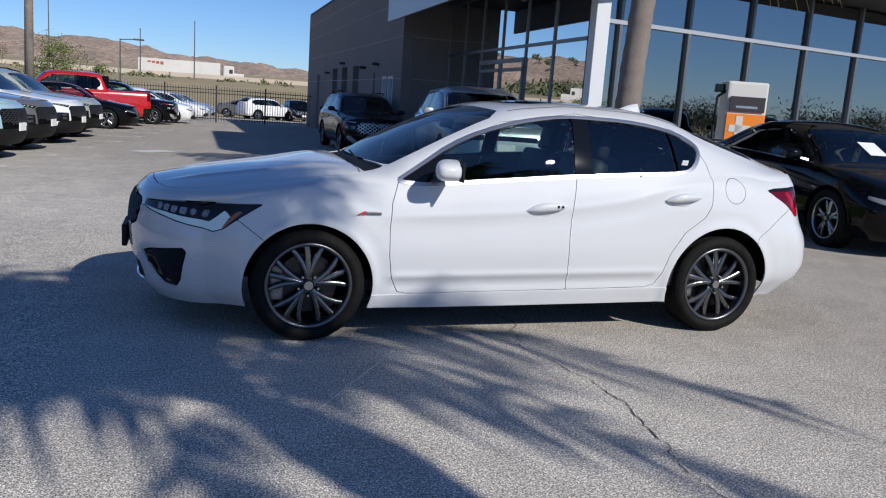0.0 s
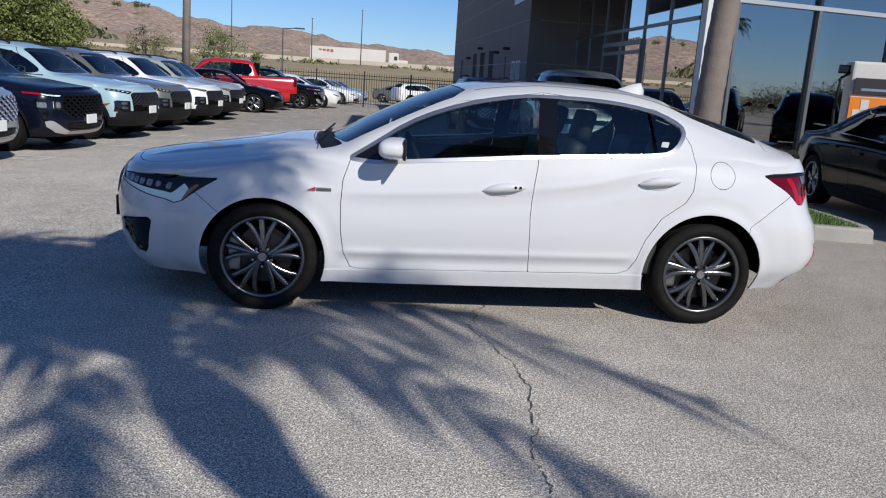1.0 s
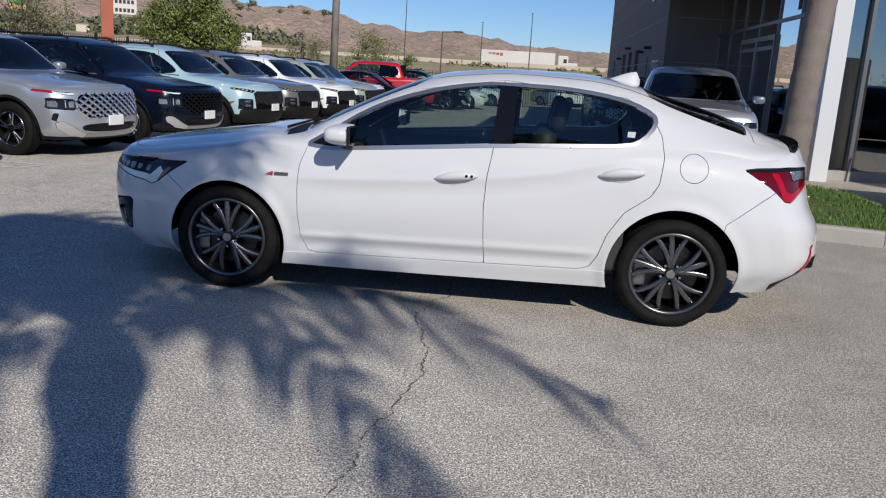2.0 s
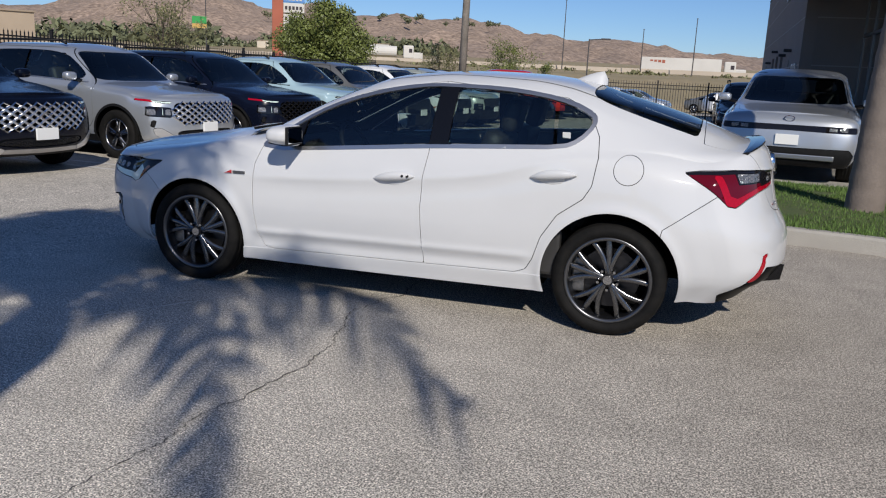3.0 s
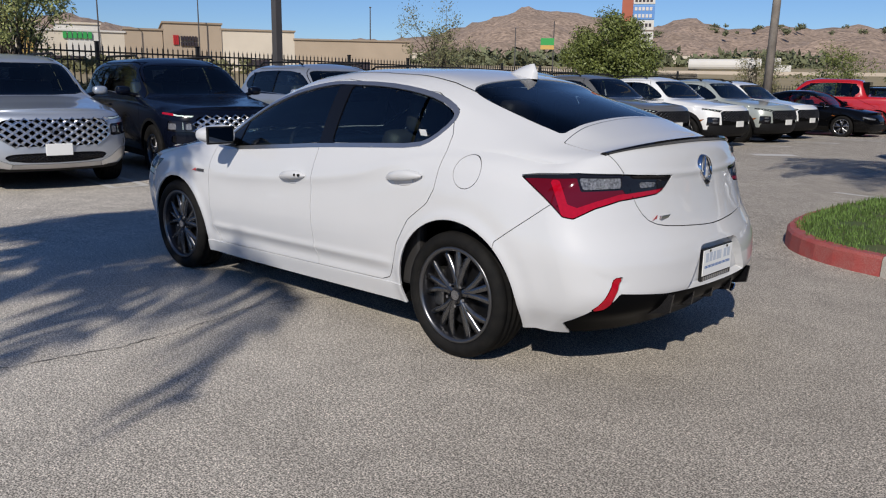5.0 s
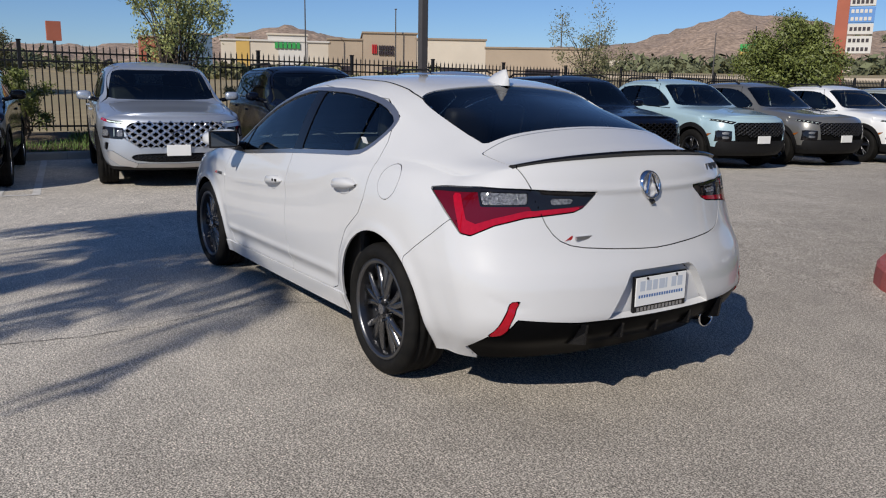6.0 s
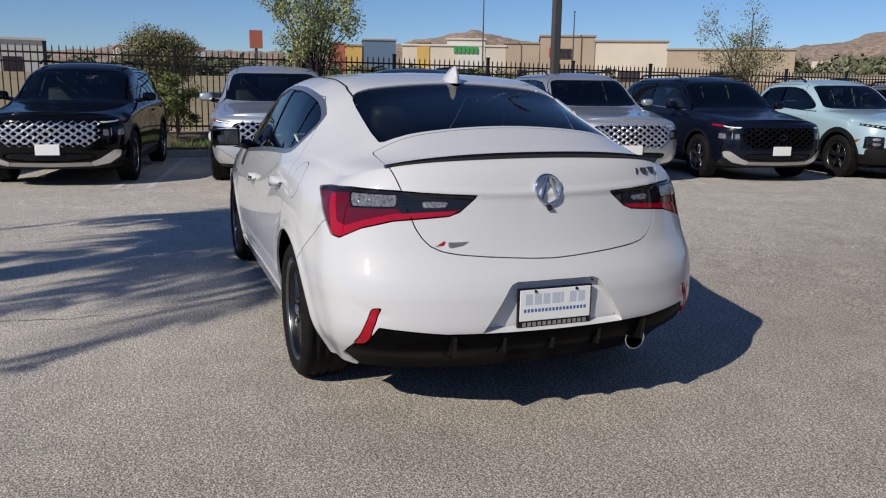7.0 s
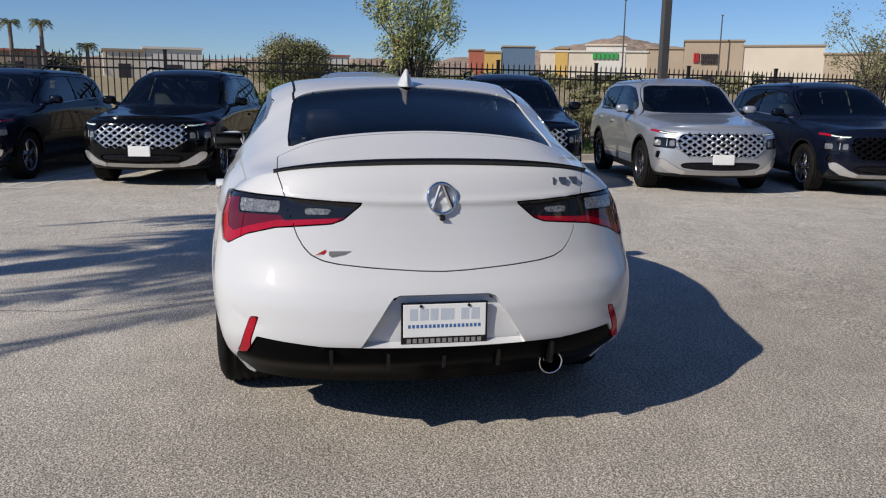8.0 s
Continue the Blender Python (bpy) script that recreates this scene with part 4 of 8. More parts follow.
        rod(bm, (-0.64, s * 0.83, 0.945), (-0.61, s * 0.94, 0.965), 0.035, 0.03, 12)
        part("mirror_arm", bm, M["black_gloss"], cap)
    # badges as plain shapes
    tail = V[V[:, 0] > 1.9]

    def back_x(y0, z0):
        return float(tail[np.argmin((tail[:, 1] - abs(y0)) ** 2 + (tail[:, 2] - z0) ** 2), 0])
    for s in (-1, 1):
        bm = bmesh.new()
        box(bm, -1.032, -0.948, s * 0.893 - 0.006, s * 0.893 + 0.006, 0.732, 0.749, 0.002)
        part("fender_badge", bm, M["steel"], car, "small grey metal bar of a badge")
        bm = bmesh.new()
        v = [bm.verts.new((q[0], s * 0.900, q[1])) for q in ((-1.095, 0.729), (-1.045, 0.752), (-1.037, 0.752), (-1.04, 0.729), (-1.055, 0.735))]
        bm.faces.new(v if s < 0 else v[::-1])
        part("badge_red_mark", bm, M["print_red"], car)
    xb = back_x(0.38, 0.768)
    bm = bmesh.new()
    box(bm, xb - 0.008, xb + 0.004, -0.42, -0.325, 0.760, 0.776, 0.002)
    part("trunk_badge", bm, M["satin"], car, "small grey metal bar of a badge")
    xb = back_x(0.45, 0.768) + 0.004
    bm = bmesh.new()
    v = [bm.verts.new((xb, a, b)) for a, b in ((-0.475, 0.757), (-0.435, 0.779), (-0.428, 0.779), (-0.432, 0.757), (-0.447, 0.764))]
    bm.faces.new(v[::-1])
    part("badge_red_mark", bm, M["print_red"], car)
    for y0, y1 in ((0.452, 0.462), (0.480, 0.512), (0.528, 0.562)):
        bm = bmesh.new()
        xb = back_x((y0 + y1) / 2, 1.019)
        box(bm, -0.010, 0.004, y0, y1, -0.015, 0.015, 0.002, pose(xb, 0, 1.019, 0, -14))
        part("model_badge", bm, M["steel"], car, "plain chrome bar of a badge")
    bm = bmesh.new()
    rows = []
    for k in range(40):
        a = 2 * math.pi * k / 40
        cy, cz = math.cos(a), math.sin(a)
        rows.append([bm.verts.new((2.166 + dx - 0.0112 * cz * q, 0.058 * cy * q, 0.967 + 0.060 * cz * q)) for dx, q in ((0.0, 1.04), (0.014, 1.02), (0.020, 0.93), (0.014, 0.82), (0.004, 0.80))])
    for k in range(40):
        a, b = rows[k], rows[(k + 1) % 40]
        for i in range(4):
            bm.faces.new((a[i], b[i], b[i + 1], a[i + 1]))
    emblem = part("emblem", bm, M["chrome"], car, "oval chrome emblem", True)
    for p, q in (((-0.036, 0.932), (-0.006, 1.014)), ((0.036, 0.932), (0.006, 1.014))):
        bm = bmesh.new()
        rod(bm, (2.183 - 0.19 * (p[1] - 0.967), *p), (2.183 - 0.19 * (q[1] - 0.967), *q), 0.0085, 0.006, 6)
        part("emblem_bar", bm, M["chrome"], emblem)
    # spoiler, fin, plate, exhaust, reflectors, diffuser fins
    rows_v, rows_f = [], []
    n = 33
    for k in range(n):
        t = k / (n - 1) * 2 - 1
        yy = 0.618 * t
        back_x = 2.078 + 0.030 - 0.105 * abs(t) ** 2.6
        top_z = 1.097 - 0.042 * abs(t) ** 2.4
        thin = 1 - 0.55 * abs(t) ** 6
        rows_v += [(back_x - 0.105 * thin, yy, top_z - 0.012), (back_x - 0.05 * thin, yy, top_z + 0.004), (back_x, yy, top_z + 0.014 * thin), (back_x + 0.004, yy, top_z + 0.004), (back_x - 0.012, yy, top_z - 0.016), (back_x - 0.06, yy, top_z - 0.030)]
    for k in range(n - 1):
        for i in range(6):
            j = (i + 1) % 6
            rows_f.append((6 * k + i, 6 * k + j, 6 * k + 6 + j, 6 * k + 6 + i))
    rows_f += [tuple(range(6))[::-1], tuple(range(6 * n - 6, 6 * n))]
    link("spoiler", rows_v, rows_f, M["black_gloss"], car, "gloss black lip spoiler", smooth=False)
    v, f = [], []
    for k in range(9):
        t = k / 8
        xx = 0.93 + 0.215 * t
        top = 1.402 + 0.058 * math.sin(min(1, t * 1.06) * math.pi * 0.5) ** 1.3 - (0.05 * max(0, t - 0.9) / 0.1)
        wd = 0.040 * (1 - (2 * t - 1.0) ** 4) + 0.006
        for s_, h_ in ((-1, 0), (-0.5, 0.6), (-0.12, 1), (0.12, 1), (0.5, 0.6), (1, 0)):
            v.append((xx, wd * s_, 1.375 + (top - 1.375) * h_))
    for k in range(8):
        for i in range(5):
            f.append((6 * k + i, 6 * k + i + 1, 6 * k + 7 + i, 6 * k + 6 + i))
    f += [tuple(range(6))[::-1], tuple(range(48, 54))]
    link("roof_aerial", v, f, white, car, "white shark-fin aerial")
    bm = bmesh.new()
    box(bm, 2.262, 2.276, -0.163, 0.163, 0.434, 0.595, 0.004, None)
    frame_ob = part("plate_frame", bm, M["black_gloss"], car, "black licence plate frame")
    bm = bmesh.new()
    box(bm, 2.275, 2.280, -0.155, 0.155, 0.464, 0.589, 0.002)
    plate = part("licence_plate", bm, M["paper"], frame_ob, "white dealer plate with printed bars")
    for k, wd in enumerate((0.030, 0.031, 0.029, 0.036, 0.012, 0.030, 0.031)):
        y0 = -0.132 + 0.0385 * k
        bm = bmesh.new()
        box(bm, 2.279, 2.2806, y0, y0 + wd, 0.529, 0.573)
        part("large_print", bm, M["print_grey"], plate)
    for k in range(18):
        bm = bmesh.new()
        box(bm, 2.279, 2.2806, -0.138 + 0.0155 * k, -0.128 + 0.0155 * k, 0.499, 0.512)
        part("small_print", bm, M["print"], plate)
    for k in range(13):
        bm = bmesh.new()
        box(bm, 2.275, 2.2775, -0.142 + 0.0222 * k, -0.127 + 0.0222 * k, 0.441, 0.457)
        part("frame_print", bm, M["satin"], frame_ob)
    for yy in (-0.09, 0.09):
        bm = bmesh.new()
        rod(bm, (2.278, yy, 0.583), (2.284, yy, 0.583), 0.006, None, 8)
        part("plate_screw", bm, M["black_gloss"], frame_ob)
    v, f = lathe([(0.044, -0.16), (0.047, 0.0), (0.049, 0.012), (0.046, 0.016), (0.042, 0.010), (0.040, -0.14)], 28)
    pipe = link("exhaust_tip", v, f, M["chrome"], car, "chrome exhaust tip")
    pipe.matrix_basis = pose(2.160, 0.450, 0.306, 0, 0, -90)
    bm = bmesh.new()
    rod(bm, (2.06, 0.450, 0.306), (2.07, 0.450, 0.306), 0.041, None, 20)
    part("exhaust_bore", bm, M["void"], car)
    for k in range(5):
        yy = -0.42 + 0.21 * k
        bm = bmesh.new()
        v4 = [bm.verts.new(q) for q in ((2.16, yy - 0.008, 0.42), (2.275, yy - 0.006, 0.425), (2.262, yy - 0.006, 0.335), (2.10, yy - 0.008, 0.30))]
        bm.faces.new(v4)
        made = bmesh.ops.extrude_face_region(bm, geom=bm.faces[:])
        bmesh.ops.translate(bm, vec=(0, 0.014, 0), verts=[g for g in made["geom"] if isinstance(g, bmesh.types.BMVert)])
        part("diffuser_fin", bm, M["black_gloss"], car)
    bm = bmesh.new()
    rod(bm, (2.20, 0, 0.893), (2.186, 0, 0.903), 0.011, None, 10)
    part("reversing_camera", bm, M["black_gloss"], car)
    # front plate holder, wipers
    bm = bmesh.new()
    box(bm, -2.355, -2.325, -0.17, 0.17, 0.40, 0.53, 0.006)
    part("front_plate_holder", bm, M["black_matt"], car, "black front plate holder")
    for y0, y1 in ((-0.62, -0.05), (-0.02, 0.52)):
        bm = bmesh.new()
        rod(bm, (-1.035, y0, 0.998), (-0.985, y1, 1.028), 0.009, 0.006, 6)
        part("wiper", bm, M["black_matt"], car)
    # cabin
    bm = bmesh.new()
    box(bm, -1.0, 1.55, -0.74, 0.74, 0.26, 0.33)
    part("cabin_floor", bm, M["seat"], car)
    for xx in (0.18, 0.84):
        for yy in (-0.36, 0.36):
            seat(car, xx, yy, M["seat"], 0.32)
    bm = bmesh.new()
    box(bm, -1.0, -0.60, -0.72, 0.72, 0.70, 0.93, 0.06)
    part("dashboard", bm, M["seat"], car, "", True)
    bm = bmesh.new()
    box(bm, 1.25, 1.72, -0.60, 0.60, 1.02, 1.08, 0.02)
    part("parcel_shelf", bm, M["seat"], car)
    for s in (-1, 1):
        bm = bmesh.new()
        box(bm, -0.80, 1.05, s * 0.80 - 0.03, s * 0.80 + 0.03, 0.30, 0.90, 0.02)
        part("door_card", bm, M["seat"], car)
    v, f = [], []
    for k in range(28):
        a = 2 * math.pi * k / 28
        for j in range(8):
            b = 2 * math.pi * j / 8
            rr = 0.185 + 0.016 * math.cos(b)
            v.append((0.016 * math.sin(b), rr * math.cos(a), rr * math.sin(a)))
    for k in range(28):
        for j in range(8):
            f.append((k * 8 + j, (k + 1) % 28 * 8 + j, (k + 1) % 28 * 8 + (j + 1) % 8, k * 8 + (j + 1) % 8))
    wheel_ob = link("steering_wheel", v, f, M["black_matt"], car)
    wheel_ob.matrix_basis = pose(-0.42, -0.36, 0.88, 0, -25, 0)
    bm = bmesh.new()
    box(bm, -0.01, 0.01, -0.12, 0.12, -0.035, 0.035, 0.01, pose(-0.32, 0, 1.24, 0, 20))
    part("inside_mirror", bm, M["black_gloss"], car)
    # paper slips on the glass
    for m in (pose(-0.74, -0.55, 1.012, 0, -24, 8), ):
        bm = bmesh.new()
        box(bm, -0.05, 0.05, -0.04, 0.04, 0.0, 0.003, 0, m)
        part("price_slip", bm, M["paper"], car, "white slip behind the windscreen")
    bm = bmesh.new()
    box(bm, -0.022, 0.022, -0.002, 0.002, -0.017, 0.017, 0, pose(1.035, -0.797, 1.10, 22))
    part("window_sticker", bm, M["paper"], car)
    bm = bmesh.new()
    box(bm, -0.014, 0.014, -0.028, 0.028, -0.002, 0.002, 0, pose(1.685, -0.47, 1.108, 0, 22))
    part("window_sticker", bm, M["paper"], car)
    # roof seams
    for s in (-1, 1):
        pts = []
        for k in range(26):
            xx = -0.12 + 1.30 * k / 25
            cand = np.argmin(np.abs(V[:, 0] - xx) * 3 + np.abs(V[:, 1] - (0.562 - 0.02 * k / 25)))
            pts.append((V[cand, 0], s * V[cand, 1], V[cand, 2] + 0.0015))
        v = []
        for p in pts:
            v += [(p[0], p[1] - 0.006, p[2] + 0.001), (p[0], p[1] + 0.006, p[2] + 0.001)]
        link("roof_moulding", v, [(2 * k, 2 * k + 2, 2 * k + 3, 2 * k + 1) for k in range(25)], M["black_matt"], car)
    return car


# ---- ground ----
def strip(name, pts, width, z, material, label, wobble=0.0, category="ground", kind="structure"):
    """A flat ribbon along a line on the ground."""
    pts = [Vector((*p, 0)) for p in pts]
    v, f = [], []
    for k, p in enumerate(pts):
        d = (pts[min(k + 1, len(pts) - 1)] - pts[max(k - 1, 0)]).normalized()
        s = Vector((-d.y, d.x, 0)) * width / 2 * (1 + wobble * random.uniform(-1, 1))
        v += [(*(p + s).xy, z + on_lot(*(p + s).xy)), (*(p - s).xy, z + on_lot(*(p - s).xy))]
    f = [(2 * k, 2 * k + 1, 2 * k + 3, 2 * k + 2) for k in range(len(pts) - 1)]
    f = [q[::-1] for q in f]
    ob = link(name, v, f, material, None, "", False)
    return tagged(ob, label, category, "", kind)


# ---- parked cars ----
def car_lines(a, b, half, w, belt, roof, hood_f, hood_r, cowl, top, roof_end, tail, deck, sill=0.25, bed=None):
    """The lines of a plain car: ends a and b, hubs at -half and half, half width w, and heights along its middle."""
    mid = [(a, hood_f), (cowl - 0.06, hood_r), (cowl + 0.06, hood_r + 0.01), (top, roof - 0.075), (top + 0.45, roof), (roof_end - 0.35, roof - 0.01), (roof_end, roof - 0.06), (tail, deck), (b, deck - 0.03)]

    def lowered(hood_d, roof_d, tail_d):
        return curve(*[(x, z - (hood_d if x <= cowl + 0.07 else tail_d if x >= tail else roof_d)) for x, z in mid])
    return dict(
        ends=(a + 0.30, b - 0.28), reach=0.5,
        h0=curve((a, w * 0.80), (-half, w * 0.9), (half, w * 0.9), (b, w * 0.84)),
        z0=curve((a, sill + 0.02), (-half, sill), (half, sill), (b, sill + 0.08)),
        h1=curve((a, w * 0.90), (-half, w * 0.985), (0, w * 0.96), (half, w * 0.985), (b, w * 0.93)),
        z1=curve((a, sill + 0.16), (b, sill + 0.20)),
        h2=curve((a, w * 0.94), (-half, w), (0, w * 0.985), (half, w), (b, w * 0.95)),
        z2=curve((a, belt * 0.58), (b, belt * 0.64)),
        h3=curve((a, w * 0.92), (-half, w * 0.975), (0, w * 0.975), (half, w * 0.975), (b, w * 0.92)),
        z3=curve((a, hood_f - 0.16), (-half, belt - 0.14), (half, belt - 0.08), (b, min(belt, deck) - 0.12)),
        h4=curve((a, w * 0.86), (-half, w * 0.90), (0, w * 0.915), (half, w * 0.90), (b, w * 0.85)),
        z4=curve((a, hood_f - 0.055), (cowl - 0.2, hood_r - 0.09), (cowl + 0.4, belt), (half, belt + 0.04), (b, min(belt + 0.04, deck - 0.06))),
        h5=curve((a, w * 0.66), (cowl, w * 0.80), (top, w * 0.73), (roof_end, w * 0.70), (b, w * 0.68)), z5=lowered(0.03, 0.10, 0.05),
        h6=curve((a, w * 0.40), (top, w * 0.52), (b, w * 0.48)), z6=lowered(0.008, 0.025, 0.015),
        z7=curve(*mid), lift_power=2.0)


def on_nose(c, front=True):
    """The x of a car's front (or rear) face at (y, z)."""
    x_end = c["ends"][0 if front else 1]
    zs = np.array([c[f"z{i}"](x_end) for i in range(5)], float)
    hs = np.array([c[f"h{i}"](x_end) for i in range(5)], float)
    width = curve(*zip(zs, hs))
    key, sign = ("front", -1) if front else ("rear", 1)

    def at(y, z):
        t = np.clip(abs(y) / width(z), 0, 1)
        return float(c[key](z) - sign * c[key + "_depth"](z) * (1 - (1 - t ** c[key + "_power"]) ** (1 / c[key + "_power"])))
    return at


def mesh_grille(name, c, outline, step, bar, material, parent, label, out=0.012):
    """A grille of rhombic rings that follows the car's nose."""
    at = on_nose(c)
    ring = rounded(outline, 1)
    v, f = [], []
    hi = max(p[0] for p in outline)
    z_lo, z_hi = min(p[1] for p in outline), max(p[1] for p in outline)
    row = 0
    z = z_lo
    while z < z_hi:
        y = -hi + (step if row % 2 else 0)
        while y < hi:
            if inside(ring, np.array([abs(y)]), np.array([z]))[0] < -0.006:
                base = len(v)
                for k, (dy, dz) in enumerate(((1, 0), (0, 1), (-1, 0), (0, -1))):
                    for q, o in ((1.0, 0.1), (0.80, 1.0), (0.54, 0.2)):
                        yy, zz = y + dy * step * q, z + dz * bar * q
                        v.append((at(yy, zz) - out * o, yy, zz))
                for k in range(4):
                    m = (k + 1) % 4
                    for i in range(2):
                        f.append((base + 3 * k + i, base + 3 * m + i, base + 3 * m + i + 1, base + 3 * k + i + 1))
            y += 2 * step
        z += bar
        row += 1
    return link(name, v, f, material, parent, label, False)


def plain_car(kind):
    """An SUV, utility pickup, electric hatchback, fastback sedan or large pickup, parked; facing -x with its base at z = 0."""
    paint = PAINTS["silver"]
    black = M["black_matt"]
    seg = dict(nx=120, lower=34, upper=26)
    if kind == "suv":
        a, b, half, w, wr, rim = -2.31, 2.47, 1.3825, 0.95, 0.366, 0.235
        c = car_lines(a, b, half, w, 1.10, 1.675, 0.955, 1.11, -1.04, -0.26, 1.85, 2.30, 1.16, 0.24)
        win = (-0.78, 1.112, -0.12, 1.535, 1.72, 1.515, 2.0, 1.21)
        c.update(front=curve((0.22, -2.20), (0.34, -2.30), (0.50, -2.335), (0.70, -2.33), (0.84, -2.315), (0.92, -2.28), (0.955, -2.20)), front_depth=curve((0.2, 0.40), (0.6, 0.46), (0.9, 0.50)), front_power=2.3)
        c.update(rear=curve((0.25, 2.36), (0.5, 2.47), (0.9, 2.43), (1.2, 2.36)), rear_depth=curve((0.2, 0.28)), rear_power=2.6)
    elif kind == "ute":
        a, b, half, w, wr, rim = -2.40, 2.57, 1.5025, 0.953, 0.372, 0.238
        c = car_lines(a, b, half, w, 1.12, 1.69, 0.99, 1.15, -1.05, -0.30, 1.05, 1.62, 1.17, 0.27)
        win = (-0.80, 1.13, -0.12, 1.535, 0.98, 1.52, 1.18, 1.21)
        c.update(front=curve((0.25, -2.30), (0.36, -2.39), (0.52, -2.425), (0.74, -2.42), (0.90, -2.385), (0.97, -2.33), (1.0, -2.27)), front_depth=curve((0.2, 0.42), (0.6, 0.50), (0.9, 0.56)), front_power=2.2)
        c.update(rear=curve((0.25, 2.46), (0.5, 2.57), (0.9, 2.55), (1.2, 2.52)), rear_depth=curve((0.2, 0.22)), rear_power=3.0)
    elif kind == "electric":
        a, b, half, w, wr, rim = -2.34, 2.30, 1.50, 0.945, 0.362, 0.25
        c = car_lines(a, b, half, w, 1.02, 1.605, 0.93, 1.05, -1.25, -0.30, 1.65, 2.10, 1.08, 0.22)
        win = (-0.95, 1.045, -0.20, 1.46, 1.45, 1.45, 1.85, 1.13)
        c.update(front=curve((0.2, -2.24), (0.3, -2.33), (0.45, -2.365), (0.66, -2.35), (0.84, -2.30), (0.92, -2.23), (0.95, -2.16)), front_depth=curve((0.2, 0.26), (0.9, 0.30)), front_power=3.6)
        c.update(rear=curve((0.25, 2.2), (0.5, 2.3), (0.9, 2.26), (1.2, 2.18)), rear_depth=curve((0.2, 0.25)), rear_power=2.8)
    elif kind == "fastback":
        a, b, half, w, wr, rim = -2.40, 2.45, 1.475, 0.94, 0.352, 0.245
        c = car_lines(a, b, half, w, 0.97, 1.49, 0.74, 0.98, -1.35, -0.42, 0.85, 2.05, 1.06, 0.19)
        win = (-1.02, 0.985, -0.28, 1.36, 0.60, 1.375, 1.45, 1.07)
        c.update(front=curve((0.15, -2.30), (0.3, -2.40), (0.5, -2.41), (0.65, -2.37), (0.74, -2.30)), front_depth=curve((0.2, 0.36)), front_power=2.2)
        c.update(rear=curve((0.25, 2.35), (0.5, 2.45), (0.85, 2.42), (1.06, 2.34)), rear_depth=curve((0.2, 0.34)), rear_power=2.2)
    else:
        a, b, half, w, wr, rim = -2.90, 3.02, 1.835, 1.03, 0.42, 0.26
        c = car_lines(a, b, half, w, 1.27, 1.95, 1.22, 1.33, -1.28, -0.55, 1.25, 1.50, 1.40, 0.36)
        win = (-1.02, 1.29, -0.38, 1.77, 1.16, 1.77, 1.28, 1.35)
        c.update(front=curve((0.3, -2.84), (0.5, -2.92), (1.0, -2.90), (1.22, -2.82)), front_depth=curve((0.2, 0.22)), front_power=3.2)
        c.update(rear=curve((0.3, 2.96), (0.6, 3.02), (1.36, 3.0)), rear_depth=curve((0.2, 0.14)), rear_power=4.0)
    names = {"suv": "suv", "ute": "pickup", "electric": "hatchback", "fastback": "sedan", "truck": "pickup"}
    car = thing(names[kind], Matrix.Identity(4), "parked car on an asphalt lot", "car")
    mesh = carriage(c, **seg)
    V, T = mesh
    arch = wr + (0.055 if kind in ("suv", "ute", "truck") else 0.045)
    # added black backing, coloured so that the panel gaps look shaded
    inner = (V - normals(V, T) * 0.03, T)
    keep = np.array([V[t, 2].mean() < win[1] - 0.05 for t in T])
    skin("inner_shell", clip(inner[0], T[keep], -np.minimum(circle(-half, wr, arch + 0.05)(inner[0]), circle(half, wr, arch + 0.05)(inner[0]))), M["void"], car, lip=0)
    for s in (-half, half):
        _, mesh = split(mesh, circle(s, wr - 0.005, arch), 0)
        for q in (-1, 1):
            wheel_house(car, s, wr, arch + 0.04, q * (w - 0.02), q * (w - 0.36))

    def pair(name, got, material, label="", **k):
        for s in (-1, 1):
            skin(name, got, material, car, label, side=s, **k)
    x0, z0, x1, z1, x2, z2, x3, z3 = win
    glass_all, mesh = split(mesh, flank([(x0, z0), ((x0 + x1) / 2 - 0.03, (z0 + z1) / 2 + 0.03), (x1, z1), ((x1 + x2) / 2, (z1 + z2) / 2 + 0.03), (x2, z2), (x3, z3), ((x0 + x3) / 2, (z0 + z3) / 2 - 0.005)], 2), 0.004)
    b1 = x1 + (x3 - x1) * (0.36 if kind != "truck" else 0.5)
    b2 = x1 + (x3 - x1) * 0.80
    front_win, rest = split(glass_all, lambda V: V[:, 0] - b1, 0.05)
    rear_win, rest = split(rest, lambda V: V[:, 0] - b2, 0.04)
    pair("front_window", front_win, M["window"], push=-0.006)
    pair("rear_door_window", rear_win, M["rear_window"], push=-0.006)
    pair("quarter_window", rest, M["rear_window"], push=-0.006)
    trim, mesh = split(mesh, lambda V: np.maximum(np.abs(V[:, 2] - (z0 - 0.012 + (z3 - z0) * (V[:, 0] - x0) / (x3 - x0))) - 0.009, np.maximum(np.abs(V[:, 0] - (x0 + x3) / 2) - (x3 - x0) / 2, 0.4 - V[:, 1])), 0)
    pair("belt_trim", trim, M["satin"] if kind != "ute" else M["black_gloss"], push=0.004)
    pillars, mesh = split(mesh, lambda V: np.maximum(np.maximum(z0 + 0.02 - V[:, 2], np.abs(V[:, 0] - (x1 + x2) / 2 + 0.05) - (x2 - x1) / 2), np.maximum(V[:, 2] - min(z1, z2), 0.4 - V[:, 1])), 0)
    pair("door_pillar", pillars, M["black_gloss"])
    cowl = x0 - 0.24
    top = x1 - 0.16
    ww = w * 0.70
